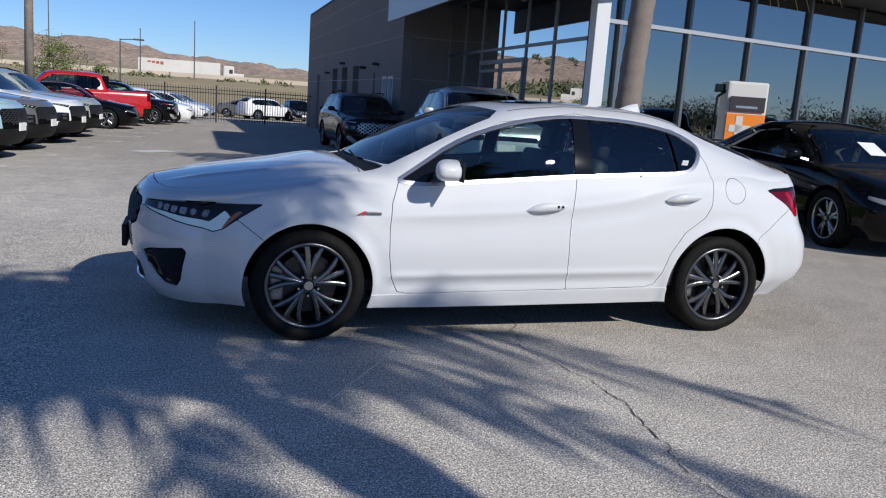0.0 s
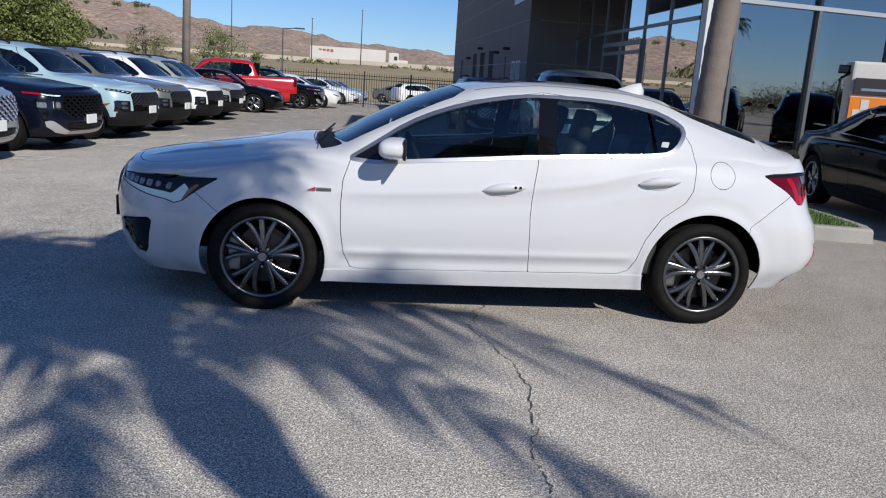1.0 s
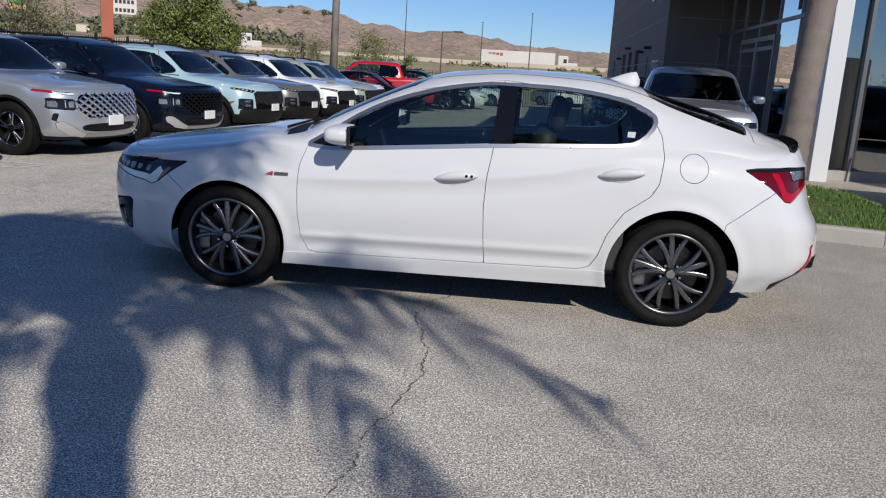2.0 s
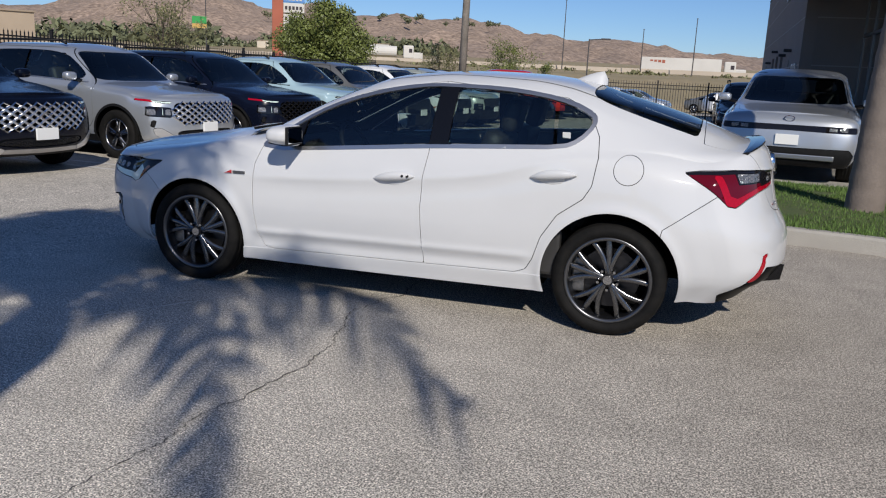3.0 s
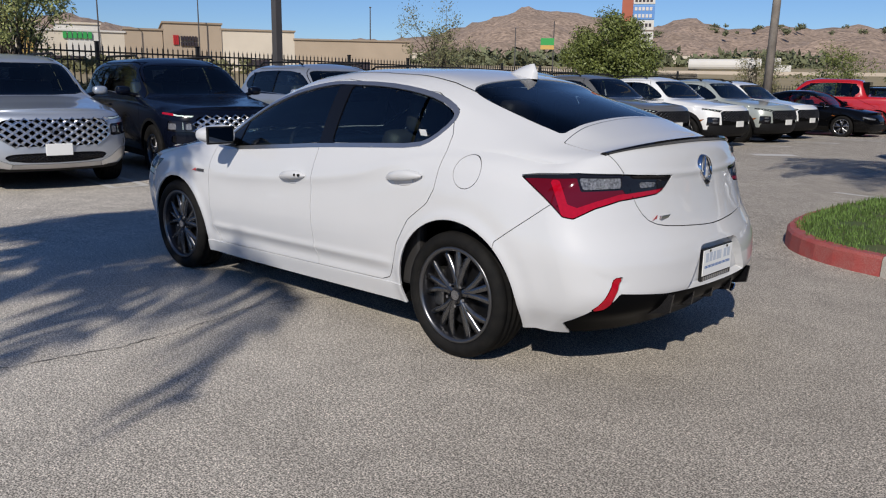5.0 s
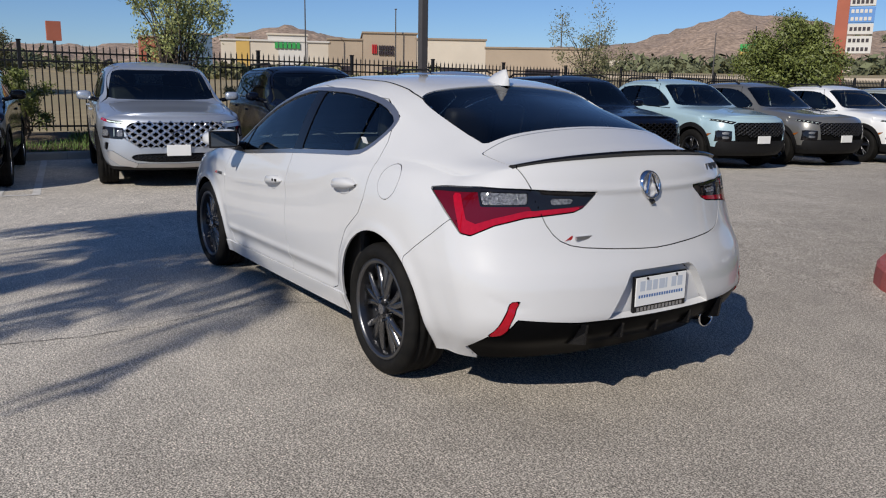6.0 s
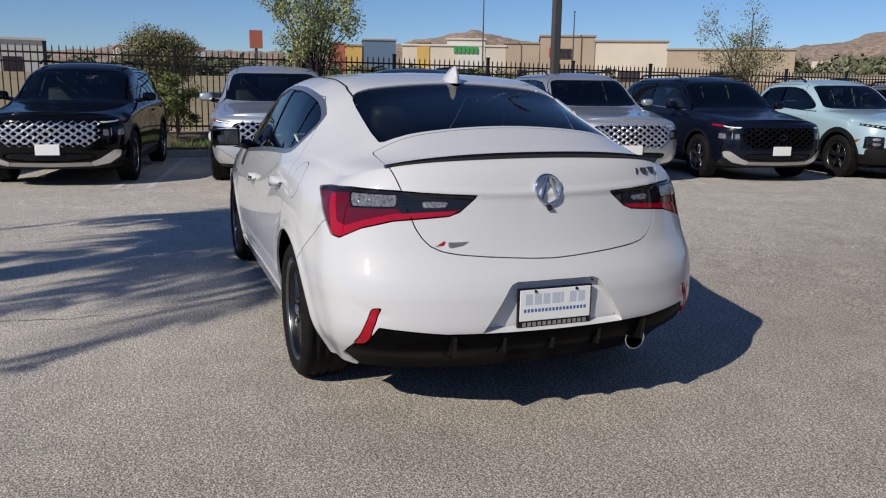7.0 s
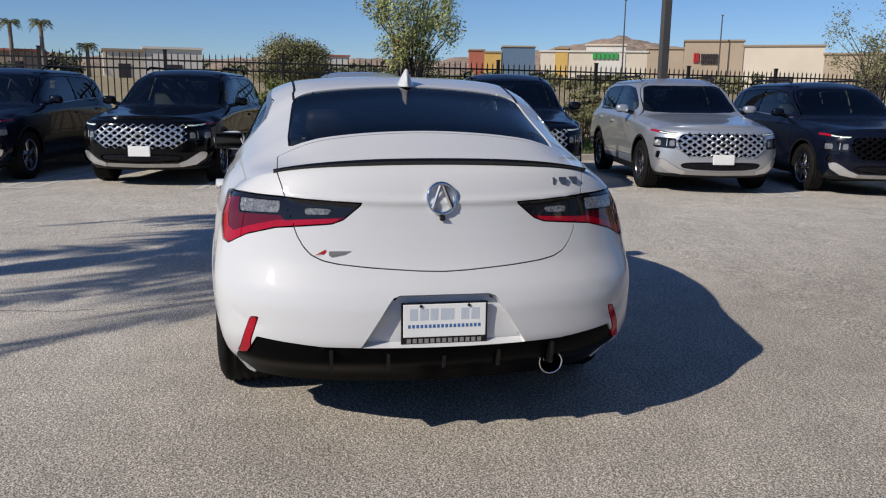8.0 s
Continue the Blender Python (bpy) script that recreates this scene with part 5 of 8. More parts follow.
    screen, mesh = split(mesh, plan([(cowl + 0.07, -0.2), (cowl + 0.09, 0.3), (cowl + 0.15, w * 0.66), (cowl + 0.21, w * 0.76), (cowl + 0.26, w * 0.775), (top - 0.06, w * 0.675), (top - 0.03, w * 0.65), (top - 0.03, w * 0.60), (top - 0.08, 0.3), (top - 0.10, -0.2)], 0, z0 - 0.08), 0.006)
    skin("windscreen", screen, M["dark_screen"], car, push=-0.004)
    if kind != "truck":
        back, mesh = split(mesh, plan([(x2 + 0.10, -0.2), (x2 + 0.12, ww - 0.12), (x3 + 0.25, ww - 0.06), (x3 + 0.28, -0.2)], 1, z3 + 0.02), 0.006)
        skin("rear_window", back, M["rear_window"], car, push=-0.004)
    clad = kind in ("suv", "ute", "truck")
    if clad:
        extra = 0.078 if kind == "ute" else 0.032
        got, mesh = split(mesh, lambda V: np.maximum(np.minimum(np.minimum(circle(-half, wr, arch + extra)(V), circle(half, wr, arch + extra)(V)), V[:, 2] - (0.40 if kind == "ute" else 0.34)), np.maximum(0.55 - V[:, 1], np.abs(V[:, 0] - 0.05) - (b - a) / 2 + (0.5 if kind != "ute" else 0.28))), 0.003)
        pair("wheel_arch_cladding", got, black if kind == "ute" else paint if kind == "truck" else black, push=0.006)
    at = on_nose(c)
    if kind == "suv":
        g = [(-0.2, 0.872), (0.52, 0.872), (0.60, 0.850), (0.635, 0.750), (0.60, 0.655), (0.47, 0.560), (-0.2, 0.550)]
        got, mesh = split(mesh, face_on(g, 0, a + 0.6, True), 0.004)
        skin("grille_back", got, M["void"], car, push=-0.03)
        mesh_grille("grille", c, [(-0.8, 0.880), (0.55, 0.880), (0.62, 0.850), (0.65, 0.750), (0.61, 0.640), (0.48, 0.548), (-0.8, 0.538)], 0.066, 0.045, M["grille_chrome"], car, "chrome mesh grille", 0.016)
        got, mesh = split(mesh, face_on([(0.655, 0.800), (0.89, 0.815), (0.905, 0.672), (0.65, 0.655)], 0, a + 0.7, True), 0.004)
        for y0 in (0.760, 0.793):
            lit, got = split(got, face_on([(y0, 0.798), (y0 + 0.012, 0.799), (y0 + 0.018, 0.676), (y0 + 0.006, 0.675)], 0, a + 0.7, True), 0)
            pair("headlamp_divider", lit, M["lamp_white"], "bright vertical lamp divider", lip=0)
        for y0 in (0.668, 0.832):
            lit, got = split(got, face_on([(y0 + 0.004, 0.775), (y0 + 0.066, 0.778), (y0 + 0.070, 0.695), (y0, 0.692)], 0, a + 0.7, True), 0)
            pair("headlamp_lens", lit, M["clear_lens"], lip=0)
        pair("headlamp", got, M["smoke"], "dark headlamp")
        got, mesh = split(mesh, face_on([(0.62, 0.884), (0.78, 0.893), (0.93, 0.932), (0.945, 0.902), (0.80, 0.862), (0.66, 0.852)], 0, a + 0.585, True), 0.003)
        red, got = split(got, lambda V: 0.835 - V[:, 1], 0.0)
        pair("side_marker", red, M["red_lens"], "red side marker", lip=0)
        pale, got = split(got, face_on([(0.62, 0.878), (0.78, 0.886), (0.90, 0.915), (0.90, 0.893), (0.79, 0.868), (0.66, 0.858)], 0, a + 0.52, True), 0.0)
        pair("daytime_lamp", got, M["smoke"], "slim dark daytime lamp")
        pair("daytime_strip", pale, M["lamp_white"], lip=0)
        got, mesh = split(mesh, face_on([(-0.2, 0.475), (0.44, 0.475), (0.60, 0.445), (0.52, 0.365), (-0.2, 0.350)], 1, a + 0.6, True), 0.004)
        skin("lower_grille", got, black, car, "black lower grille", push=-0.02)
        mesh_grille("lower_mesh", c, [(-0.5, 0.462), (0.42, 0.462), (0.54, 0.435), (0.48, 0.372), (-0.5, 0.362)], 0.030, 0.020, M["black_gloss"], car, "", 0.002)
        got, mesh = split(mesh, face_on([(0.50, 0.345), (0.62, 0.392), (0.79, 0.505), (0.87, 0.505), (0.84, 0.41), (0.72, 0.325), (0.52, 0.288)], 0, a + 0.6, True), 0.004)
        pair("bumper_blade", got, M["blade"], "bright satin bumper blade", push=0.008)
        got, mesh = split(mesh, face_on([(-0.2, 0.335), (0.50, 0.345), (0.52, 0.288), (-0.2, 0.278)], 0, a + 0.6, True), 0.004)
        skin("skid_plate", got, M["satin"], car, "satin skid plate", push=0.004)
        got, mesh = split(mesh, lambda V: np.maximum(V[:, 2] - 0.30, V[:, 0] - a - 0.5), 0.003)
        skin("bumper_lip", got, black, car)
        got, mesh = split(mesh, face_on([(0.835, 0.615), (0.875, 0.620), (0.885, 0.515), (0.855, 0.510)], 0, a + 0.7, True), 0.004)
        pair("air_duct", got, M["black_gloss"], push=-0.008)
        for s in (-1, 1):
            bm = bmesh.new()
            for p, q in (((-0.05, 1.655), (0.1, 1.70)), ((0.1, 1.70), (1.45, 1.695)), ((1.45, 1.695), (1.62, 1.63))):
                rod(bm, (p[0], s * 0.61, p[1]), (q[0], s * 0.60, q[1]), 0.018, None, 8)
            part("roof_rail", bm, black, car, "black roof rail", True)
    elif kind == "ute":
        g = [(-0.2, 0.90), (0.54, 0.90), (0.62, 0.86), (0.60, 0.56), (-0.2, 0.56)]
        got, mesh = split(mesh, face_on(g, 0, a + 0.75, True), 0.004)
        skin("grille_back", got, M["void"], car, push=-0.02)
        mesh_grille("grille", c, [(-0.7, 0.905), (0.54, 0.905), (0.63, 0.86), (0.60, 0.64), (-0.7, 0.63)], 0.050, 0.034, M["rim_lip"], car, "dark metallic faceted grille", 0.016)
        got, mesh = split(mesh, face_on([(0.56, 0.912), (0.90, 0.965), (0.94, 0.945), (0.80, 0.905), (0.64, 0.868)], 0, a + 0.55, True), 0.004)
        lit, got = split(got, face_on([(0.60, 0.902), (0.92, 0.955), (0.92, 0.947), (0.64, 0.893)], 0, a + 0.55, True), 0)
        pair("daytime_strip", lit, M["lamp_white"], lip=0)
        pair("daytime_lamp", got, M["smoke"], "slim dark daytime lamp")
        got, mesh = split(mesh, face_on([(0.655, 0.745), (0.87, 0.755), (0.885, 0.55), (0.66, 0.55)], 0, a + 0.6, True), 0.003)
        for z0 in (0.60, 0.68):
            lit, got = split(got, face_on([(0.70, z0 + 0.045), (0.80, z0 + 0.047), (0.80, z0), (0.70, z0)], 0, a + 0.6, True), 0)
            pair("headlamp_lens", lit, M["steel"], lip=0)
        pair("headlamp", got, M["smoke"], "dark headlamp set low in the bumper")
        got, mesh = split(mesh, lambda V: np.maximum(V[:, 2] - np.where(V[:, 1] > 0.86, 0.45, 0.57), V[:, 0] - a - 0.55), 0.003)
        skin("bumper", got, black, car, "black plastic bumper")
        got, mesh = split(mesh, flank([(-half - arch - 0.09, 0.70), (-half - arch - 0.02, 0.72), (-half - arch + 0.05, 0.66), (-half - arch - 0.06, 0.62)], 0), 0.002)
        pair("side_marker", clip(got[0], got[1], 0.5 - got[0][:, 1]), M["amber"], "amber side marker")
        for s in (-1, 1):
            bm = bmesh.new()
            for p, q in (((-0.05, 1.655), (0.1, 1.705)), ((0.1, 1.705), (0.85, 1.70)), ((0.85, 1.70), (1.0, 1.63))):
                rod(bm, (p[0], s * 0.61, p[1]), (q[0], s * 0.60, q[1]), 0.018, None, 8)
            part("roof_rail", bm, black, car, "black roof rail", True)
    elif kind == "electric":
        got, mesh = split(mesh, face_on([(-0.2, 0.80), (0.70, 0.80), (0.86, 0.80), (0.87, 0.72), (0.70, 0.715), (-0.2, 0.73)], 0, a + 0.7, True), 0.004)
        skin("light_band", got, M["smoke"], car, "dark light band across the nose")
        got, mesh = split(mesh, face_on([(-0.2, 0.49), (0.80, 0.50), (0.86, 0.42), (0.80, 0.22), (-0.2, 0.22)], 0, a + 0.6, True), 0.004)
        skin("lower_grille", got, black, car, "black lower grille", push=-0.01)
        got, mesh = split(mesh, face_on([(-0.2, 0.42), (0.66, 0.43), (0.66, 0.385), (-0.2, 0.38)], 0, a + 0.6, True), 0)
        for k in range(2):
            for s in (-1, 1):
                bm = bmesh.new()
                y0 = 0.52 + 0.13 * k
                box(bm, at(s * (y0 + 0.05), 0.74) - 0.006, at(s * (y0 + 0.05), 0.74) + 0.02, s * (y0 + 0.05) - 0.05, s * (y0 + 0.05) + 0.05, 0.735, 0.785, 0.004)
                part("headlamp_pixel", bm, M["clear_lens"], car)
        bm = bmesh.new()
        box(bm, a - 0.02, a + 0.05, -0.62, 0.62, 0.335, 0.405, 0.012)
        part("bumper_blade", bm, M["satin"], car)
    elif kind == "fastback":
        got, mesh = split(mesh, corner([(1.20, 0.70), (1.62, 0.66), (1.9, 0.62), (1.88, 0.58), (1.55, 0.60), (1.22, 0.66)], 0, -1), 0.004)
        pair("headlamp", got, M["clear_lens"], "slim headlamp")
        got, mesh = split(mesh, face_on([(-0.2, 0.42), (0.62, 0.42), (0.70, 0.30), (0.55, 0.22), (-0.2, 0.22)], 1, a + 0.6, True), 0.004)
        skin("lower_grille", got, black, car, push=-0.01)
        bm = bmesh.new()
        box(bm, 1.95, 2.40, -0.62, 0.62, 1.085, 1.11, 0.01)
        part("spoiler", bm, M["black_gloss"], car, "gloss black tail spoiler")
        got, mesh = split(mesh, flank([(-half + 0.22, 0.70), (-half + 0.34, 0.72), (-half + 0.34, 0.695), (-half + 0.24, 0.68)], 0), 0)
        pair("side_marker", clip(got[0], got[1], 0.5 - got[0][:, 1]), M["amber"])
    else:
        got, mesh = split(mesh, lambda V: np.maximum(np.abs(V[:, 0] - 2.28) - 0.70, np.maximum(np.abs(V[:, 1]) - 0.84, 1.30 - V[:, 2])), 0.004)
        skin("bed_cover", got, M["black_matt"], car, "black bed cover", push=-0.03)
        got, mesh = split(mesh, lambda V: np.maximum(V[:, 2] - 0.72, 2.70 - V[:, 0]), 0.004)
        skin("rear_bumper", got, M["black_gloss"], car, "black rear bumper", push=0.02)
        got, mesh = split(mesh, lambda V: np.maximum(np.maximum(np.abs(V[:, 2] - 1.14) - 0.15, 2.83 - V[:, 0]), 0.80 - V[:, 1]), 0.004)
        pair("tail_lamp", got, M["deep_red"], "dark red tail lamp", push=0.004)
        bm = bmesh.new()
        box(bm, 1.30, 1.52, -0.76, 0.76, 1.36, 1.83, 0.03)
        part("rear_window", bm, M["black_gloss"], car)
        got, mesh = split(mesh, face_on([(-0.2, 1.14), (0.60, 1.12), (0.64, 0.80), (-0.2, 0.78)], 1, a + 0.5, True), 0.004)
        skin("grille", got, M["black_gloss"], car, push=-0.02)
    door_lo = 0.46 if clad else 0.36
    got, mesh = split(mesh, flank([(x0 - 0.13, z0 - 0.03), (x0 - 0.16, door_lo + 0.1), (x0 - 0.08, door_lo), (b1, door_lo), (b1, z1 + 0.06), (x1 - 0.05, z1 + 0.06)], 0), 0.008)
    pair("front_door", clip(got[0], got[1], 0.5 - got[0][:, 1]), paint)
    got, mesh = split(mesh, flank([(b1, door_lo), (half - arch - 0.09, door_lo), (half - arch + 0.06, 0.72), (half - 0.05, wr + arch + 0.08), (b2 + 0.02, z3 - 0.02), (b2 - 0.02, z1 + 0.06), (b1, z1 + 0.06)], 0), 0.008)
    pair("rear_door", clip(got[0], got[1], 0.5 - got[0][:, 1]), paint)
    got, mesh = split(mesh, plan([(a + 0.19, -0.2), (a + 0.21, w * 0.45), (a + 0.36, w * 0.72), (cowl - 0.3, w * 0.80), (cowl + 0.08, w * 0.74), (cowl + 0.04, 0.3), (cowl + 0.03, -0.2)], 1, float(c["z7"](a + 0.1)) - 0.09), 0.004)
    skin("hood", got, paint, car)
    skin("body", mesh, paint, car)
    for s in (-1, 1):
        for zz, hx in ((z0 - 0.16, b1 - 0.16), (z0 - 0.12, b2 - 0.22)):
            bm = bmesh.new()
            box(bm, hx - 0.10, hx + 0.10, s * w * 0.985 - 0.02, s * w * 0.985 + 0.022, zz - 0.016, zz + 0.016, 0.008)
            part("door_handle", bm, paint if not kind == "ute" else black, car)
        bm = bmesh.new()
        bmesh.ops.create_icosphere(bm, subdivisions=3, radius=1.0)
        for v in bm.verts:
            q = [math.copysign(abs(t) ** 0.65, t) for t in v.co]
            v.co = (x0 + 0.18 + 0.075 * q[0], s * (w + 0.09 + 0.10 * q[1]), z0 + 0.07 + 0.065 * q[2])
            v.co.x = min(v.co.x, x0 + 0.235)
        cap = part("door_mirror", bm, paint if kind != "ute" else M["black_gloss"], car, "", True)
        bm = bmesh.new()
        rod(bm, (x0 + 0.16, s * w * 0.88, z0 + 0.0), (x0 + 0.18, s * (w + 0.03), z0 + 0.03), 0.03, None, 8)
        part("mirror_arm", bm, M["black_gloss"], cap)
    bm = bmesh.new()
    zc = 0.455 if kind != "truck" else 0.62
    if kind in ("electric", "suv", "ute"):
        zc = {"electric": 0.60, "suv": 0.515, "ute": 0.585}[kind]
    xc = at(0, zc)
    if kind in ("suv", "ute", "electric"):
        box(bm, xc - 0.03, xc - 0.004, -0.15, 0.15, zc - 0.07, zc + 0.07, 0.005)
        part("licence_plate", bm, M["paper"], car, "blank white paper plate")
    bm = bmesh.new()
    ze = {"suv": 0.725, "ute": 0.79, "electric": 0.885}.get(kind, 0.66)
    if kind in ("suv", "ute", "electric"):
        v, f = [], []
        for k in range(20):
            t = 2 * math.pi * k / 20
            for q in (1.0, 0.78):
                v.append((at(0, ze) - 0.03, 0.075 * q * math.cos(t), ze + 0.042 * q * math.sin(t)))
        f = [(2 * k, 2 * k + 1, (2 * k + 3) % 40, (2 * k + 2) % 40) for k in range(20)]
        link("emblem", v, f, M["chrome"], car, "oval chrome emblem")
    bm.free()
    bm = bmesh.new()
    box(bm, a + 0.35, b - 0.35, -w * 0.80, w * 0.80, 0.22, 0.28)
    part("floor_pan", bm, M["void"], car)
    bm = bmesh.new()
    box(bm, cowl + 0.1, x3 + 0.1, -w * 0.82, w * 0.82, 0.5, 0.56)
    part("cabin_floor", bm, M["seat"], car)
    dz = z0 - 1.0
    for xx in ((x0 + x1) / 2 + 0.62, (x0 + x1) / 2 + 1.45):
        for yy in (-0.38, 0.38):
            bm = bmesh.new()
            box(bm, -0.08, 0.08, -0.25, 0.25, 0.0, 0.62, 0.06, pose(xx, yy, 0.58 + dz, 0, 16))
            box(bm, -0.05, 0.05, -0.13, 0.13, 0.0, 0.18, 0.04, pose(xx + 0.20, yy, 1.20 + dz, 0, 12))
            part("seat", bm, M["seat"], car, "", True)
    bm = bmesh.new()
    box(bm, cowl + 0.14, cowl + 0.55, -w * 0.76, w * 0.76, z0 - 0.32, z0 - 0.04, 0.05)
    part("dashboard", bm, M["seat"], car)
    bm = bmesh.new()
    box(bm, cowl + 0.30, cowl + 0.36, -0.52, -0.40, z0 - 0.035, z0 - 0.03)
    part("price_slip", bm, M["paper"], car)
    style = {"suv": (5, "double"), "ute": (5, "double"), "electric": (5, "blade"), "fastback": (5, "blade"), "truck": (6, "double")}[kind]
    wide = 0.235 if kind != "truck" else 0.28
    for s in (-1, 1):
        for wx in (-half, half):
            wheel(car, wx, s * (w - wide / 2 - 0.012), wr, wide, s, rim, style, M["rim_dark"], M["rim_edge"] if kind in ("suv", "fastback", "electric") else M["spoke"], 40)
    return car


def repaint(car, name):
    for o in car.children_recursive:
        for slot in o.material_slots:
            if slot.material and slot.material == PAINTS["silver"]:
                slot.link = "OBJECT"
                slot.material = PAINTS[name]
    return car


# ---- land ----
def bank(y):
    """Height of the soil along the west fence."""
    return float(np.clip(0.21 - 0.008 * y, 0.03, 0.4))


def land_height(x, y):
    """The lot falls gently to the north and west; past its fence the land steps up to the west, and dips then climbs to the north."""
    lot = -0.0125 * np.clip(y - 2.5, 0, 34.5) - 0.012 * np.clip(-2.5 - x, 0, 9.5)
    west, north = np.maximum(0, -13.3 - x), np.maximum(0, y - 37.0)
    step = np.where(west > 0, np.clip(0.21 - 0.008 * y, 0.03, 0.4) * ease(west / 0.3), 0)
    dip = np.interp(north, [0, 30, 80, 330], [0, -0.7, 2.2, 7.6])
    a = np.clip(west / 25, 0, 1)
    return lot * (1 - a) + step + dip * (1 - a) + 0.0235 * np.minimum(np.hypot(west, north), 330) * a


def on_lot(x, y):
    return float(land_height(np.array(float(x)), np.array(float(y))))


def land():
    xs = np.unique(np.concatenate([np.linspace(-1600, -60, 45), np.linspace(-60, -16, 23), np.linspace(-16, -13, 11), [-12, -2.5], np.linspace(-13, 60, 16), np.linspace(60, 1600, 12)]))
    ys = np.unique(np.concatenate([np.linspace(-1600, -60, 12), np.linspace(-60, 37, 26), [2.5], np.linspace(37, 90, 22), np.linspace(90, 400, 25), np.linspace(400, 1600, 12)]))
    X, Y = np.meshgrid(xs, ys, indexing="ij")
    Z = land_height(X, Y)
    V = np.stack([X, Y, Z], 2).reshape(-1, 3)
    n = len(ys)
    faces, index = [], []
    for i in range(len(xs) - 1):
        for j in range(n - 1):
            faces.append((i * n + j, (i + 1) * n + j, (i + 1) * n + j + 1, i * n + j + 1))
            cx, cy = (xs[i] + xs[i + 1]) / 2, (ys[j] + ys[j + 1]) / 2
            index.append(0 if -13.3 < cx < 60 and -60 < cy < 62 else 1)
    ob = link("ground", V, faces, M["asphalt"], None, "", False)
    ob.data.materials.append(M["dry"])
    ob.data.polygons.foreach_set("material_index", index)
    return tagged(ob, "sun-bleached grey asphalt lot and dry land beyond it", "ground", "", "structure")


def hills():
    """Dry ridges all round the north and west; rise gives the crest's angle over the eye by compass bearing."""
    rise = curve((55, 1.2), (70, 1.3), (82.4, 1.37), (86.2, 1.57), (90, 1.7), (93.5, 2.12), (96.6, 2.45), (98.5, 2.3), (100.3, 2.5), (102.5, 2.66), (104, 3.05), (106.6, 3.52), (109.5, 3.17), (111.1, 3.57), (113.8, 3.22), (116.8, 4.01), (119.3, 3.4), (123.4, 4.2), (127.7, 4.5), (130, 3.88), (133.2, 2.9), (136, 2.5), (150, 2.2), (156, 3.1), (158, 3.48), (160, 3.05), (163, 2.6), (170, 1.9), (215, 1.5))
    angles = np.linspace(55, 215, 330)
    rings = np.concatenate([np.linspace(420, 900, 26), [940, 1000, 1100]])
    v = []
    for i, a in enumerate(angles):
        top = 1.4 + 900 * math.tan(radians(float(rise(a))))
        for r in rings:
            t = (r - 420) / 480
            rough = noise.fractal(Vector((a * 0.11, r * 0.006, 3.0)), 0.9, 2.1, 5)
            fine = noise.fractal(Vector((a * 0.6, r * 0.02, 9.0)), 0.9, 2.0, 4)
            up = float(ease(min(t, 1.0)))
            z = 6.0 + (top - 6.0) * up ** 1.15 * (1 + 0.22 * rough * (1 - up) * 2) + fine * 5.0 * min(1, t * 3) - (0 if t <= 1 else (t - 1) * 60)
            v.append((r * math.cos(radians(a)), r * math.sin(radians(a)), z))
    n = len(rings)
    f = [(i * n + j, i * n + j + 1, (i + 1) * n + j + 1, (i + 1) * n + j) for i in range(len(angles) - 1) for j in range(n - 1)]
    ob = link("hills", v, [q[::-1] for q in f], M["hill"])
    return tagged(ob, "dry brown rocky hills behind the town", "hills", "", "structure")


def clump(v, f, centre, r, count, size, rng, squash=0.8, shell=0.55):
    """Adds count small leaves round a centre."""
    for _ in range(count):
        d = Vector((rng.gauss(0, 1), rng.gauss(0, 1), rng.gauss(0, 1)))
        d.normalize()
        q = r * (shell + (1 - shell) * rng.random())
        p = Vector(centre) + Vector((d.x * q, d.y * q, d.z * q * squash))
        s = size * rng.uniform(0.6, 1.3)
        a = Vector((rng.gauss(0, 1), rng.gauss(0, 1), rng.gauss(0, 1))).normalized()
        b = a.cross(d if abs(a.dot(d)) < 0.95 else Vector((0, 0, 1))).normalized()
        k = len(v)
        v += [p - a * s, p + b * s * 0.45, p + a * s, p - b * s * 0.45]
        f.append((k, k + 1, k + 2, k + 3))


def tree(name, x, y, z, height, radius, leaf, label, seed, clumps=26, leaves=90, size=0.05, low=0.35, squash=1.2, clump_r=0.34, trunk_r=0.05, stems=3):
    """Stems that fork into limbs, each limb ending in clumps of small leaves."""
    rng = random.Random(seed)
    root = thing(name, pose(x, y, z), label, "tree")
    bm = bmesh.new()
    v, f = [], []
    tips = []
    mid = height * (low + (1 - low) / 2)
    half = height * (1 - low) / 2
    for k in range(clumps):
        d = Vector((rng.gauss(0, 1), rng.gauss(0, 1), rng.gauss(0, 1))).normalized()
        q = rng.random() ** 0.4
        tips.append(Vector((d.x * radius * q, d.y * radius * q, mid + d.z * half * q)))
    for k in range(stems):
        a = 2 * math.pi * k / stems + rng.random()
        fork = Vector((0.25 * radius * math.cos(a), 0.25 * radius * math.sin(a), height * low * rng.uniform(0.8, 1.2)))
        rod(bm, (0.04 * math.cos(a), 0.04 * math.sin(a), -0.05), fork, trunk_r, trunk_r * 0.7, 7)
        for tip in tips[k::stems]:
            m = fork.lerp(tip, 0.5) + Vector((0, 0, 0.06 * height))
            rod(bm, fork, m, trunk_r * 0.5, trunk_r * 0.3, 5)
            rod(bm, m, tip, trunk_r * 0.3, trunk_r * 0.1, 5)
    part("trunk", bm, M["bark"], root)
    for tip in tips:
        clump(v, f, tip, radius * clump_r * rng.uniform(0.7, 1.25), leaves, size, rng, squash * 0.8, 0.25)
    link("crown", v, f, leaf, root, "", False)
    return root


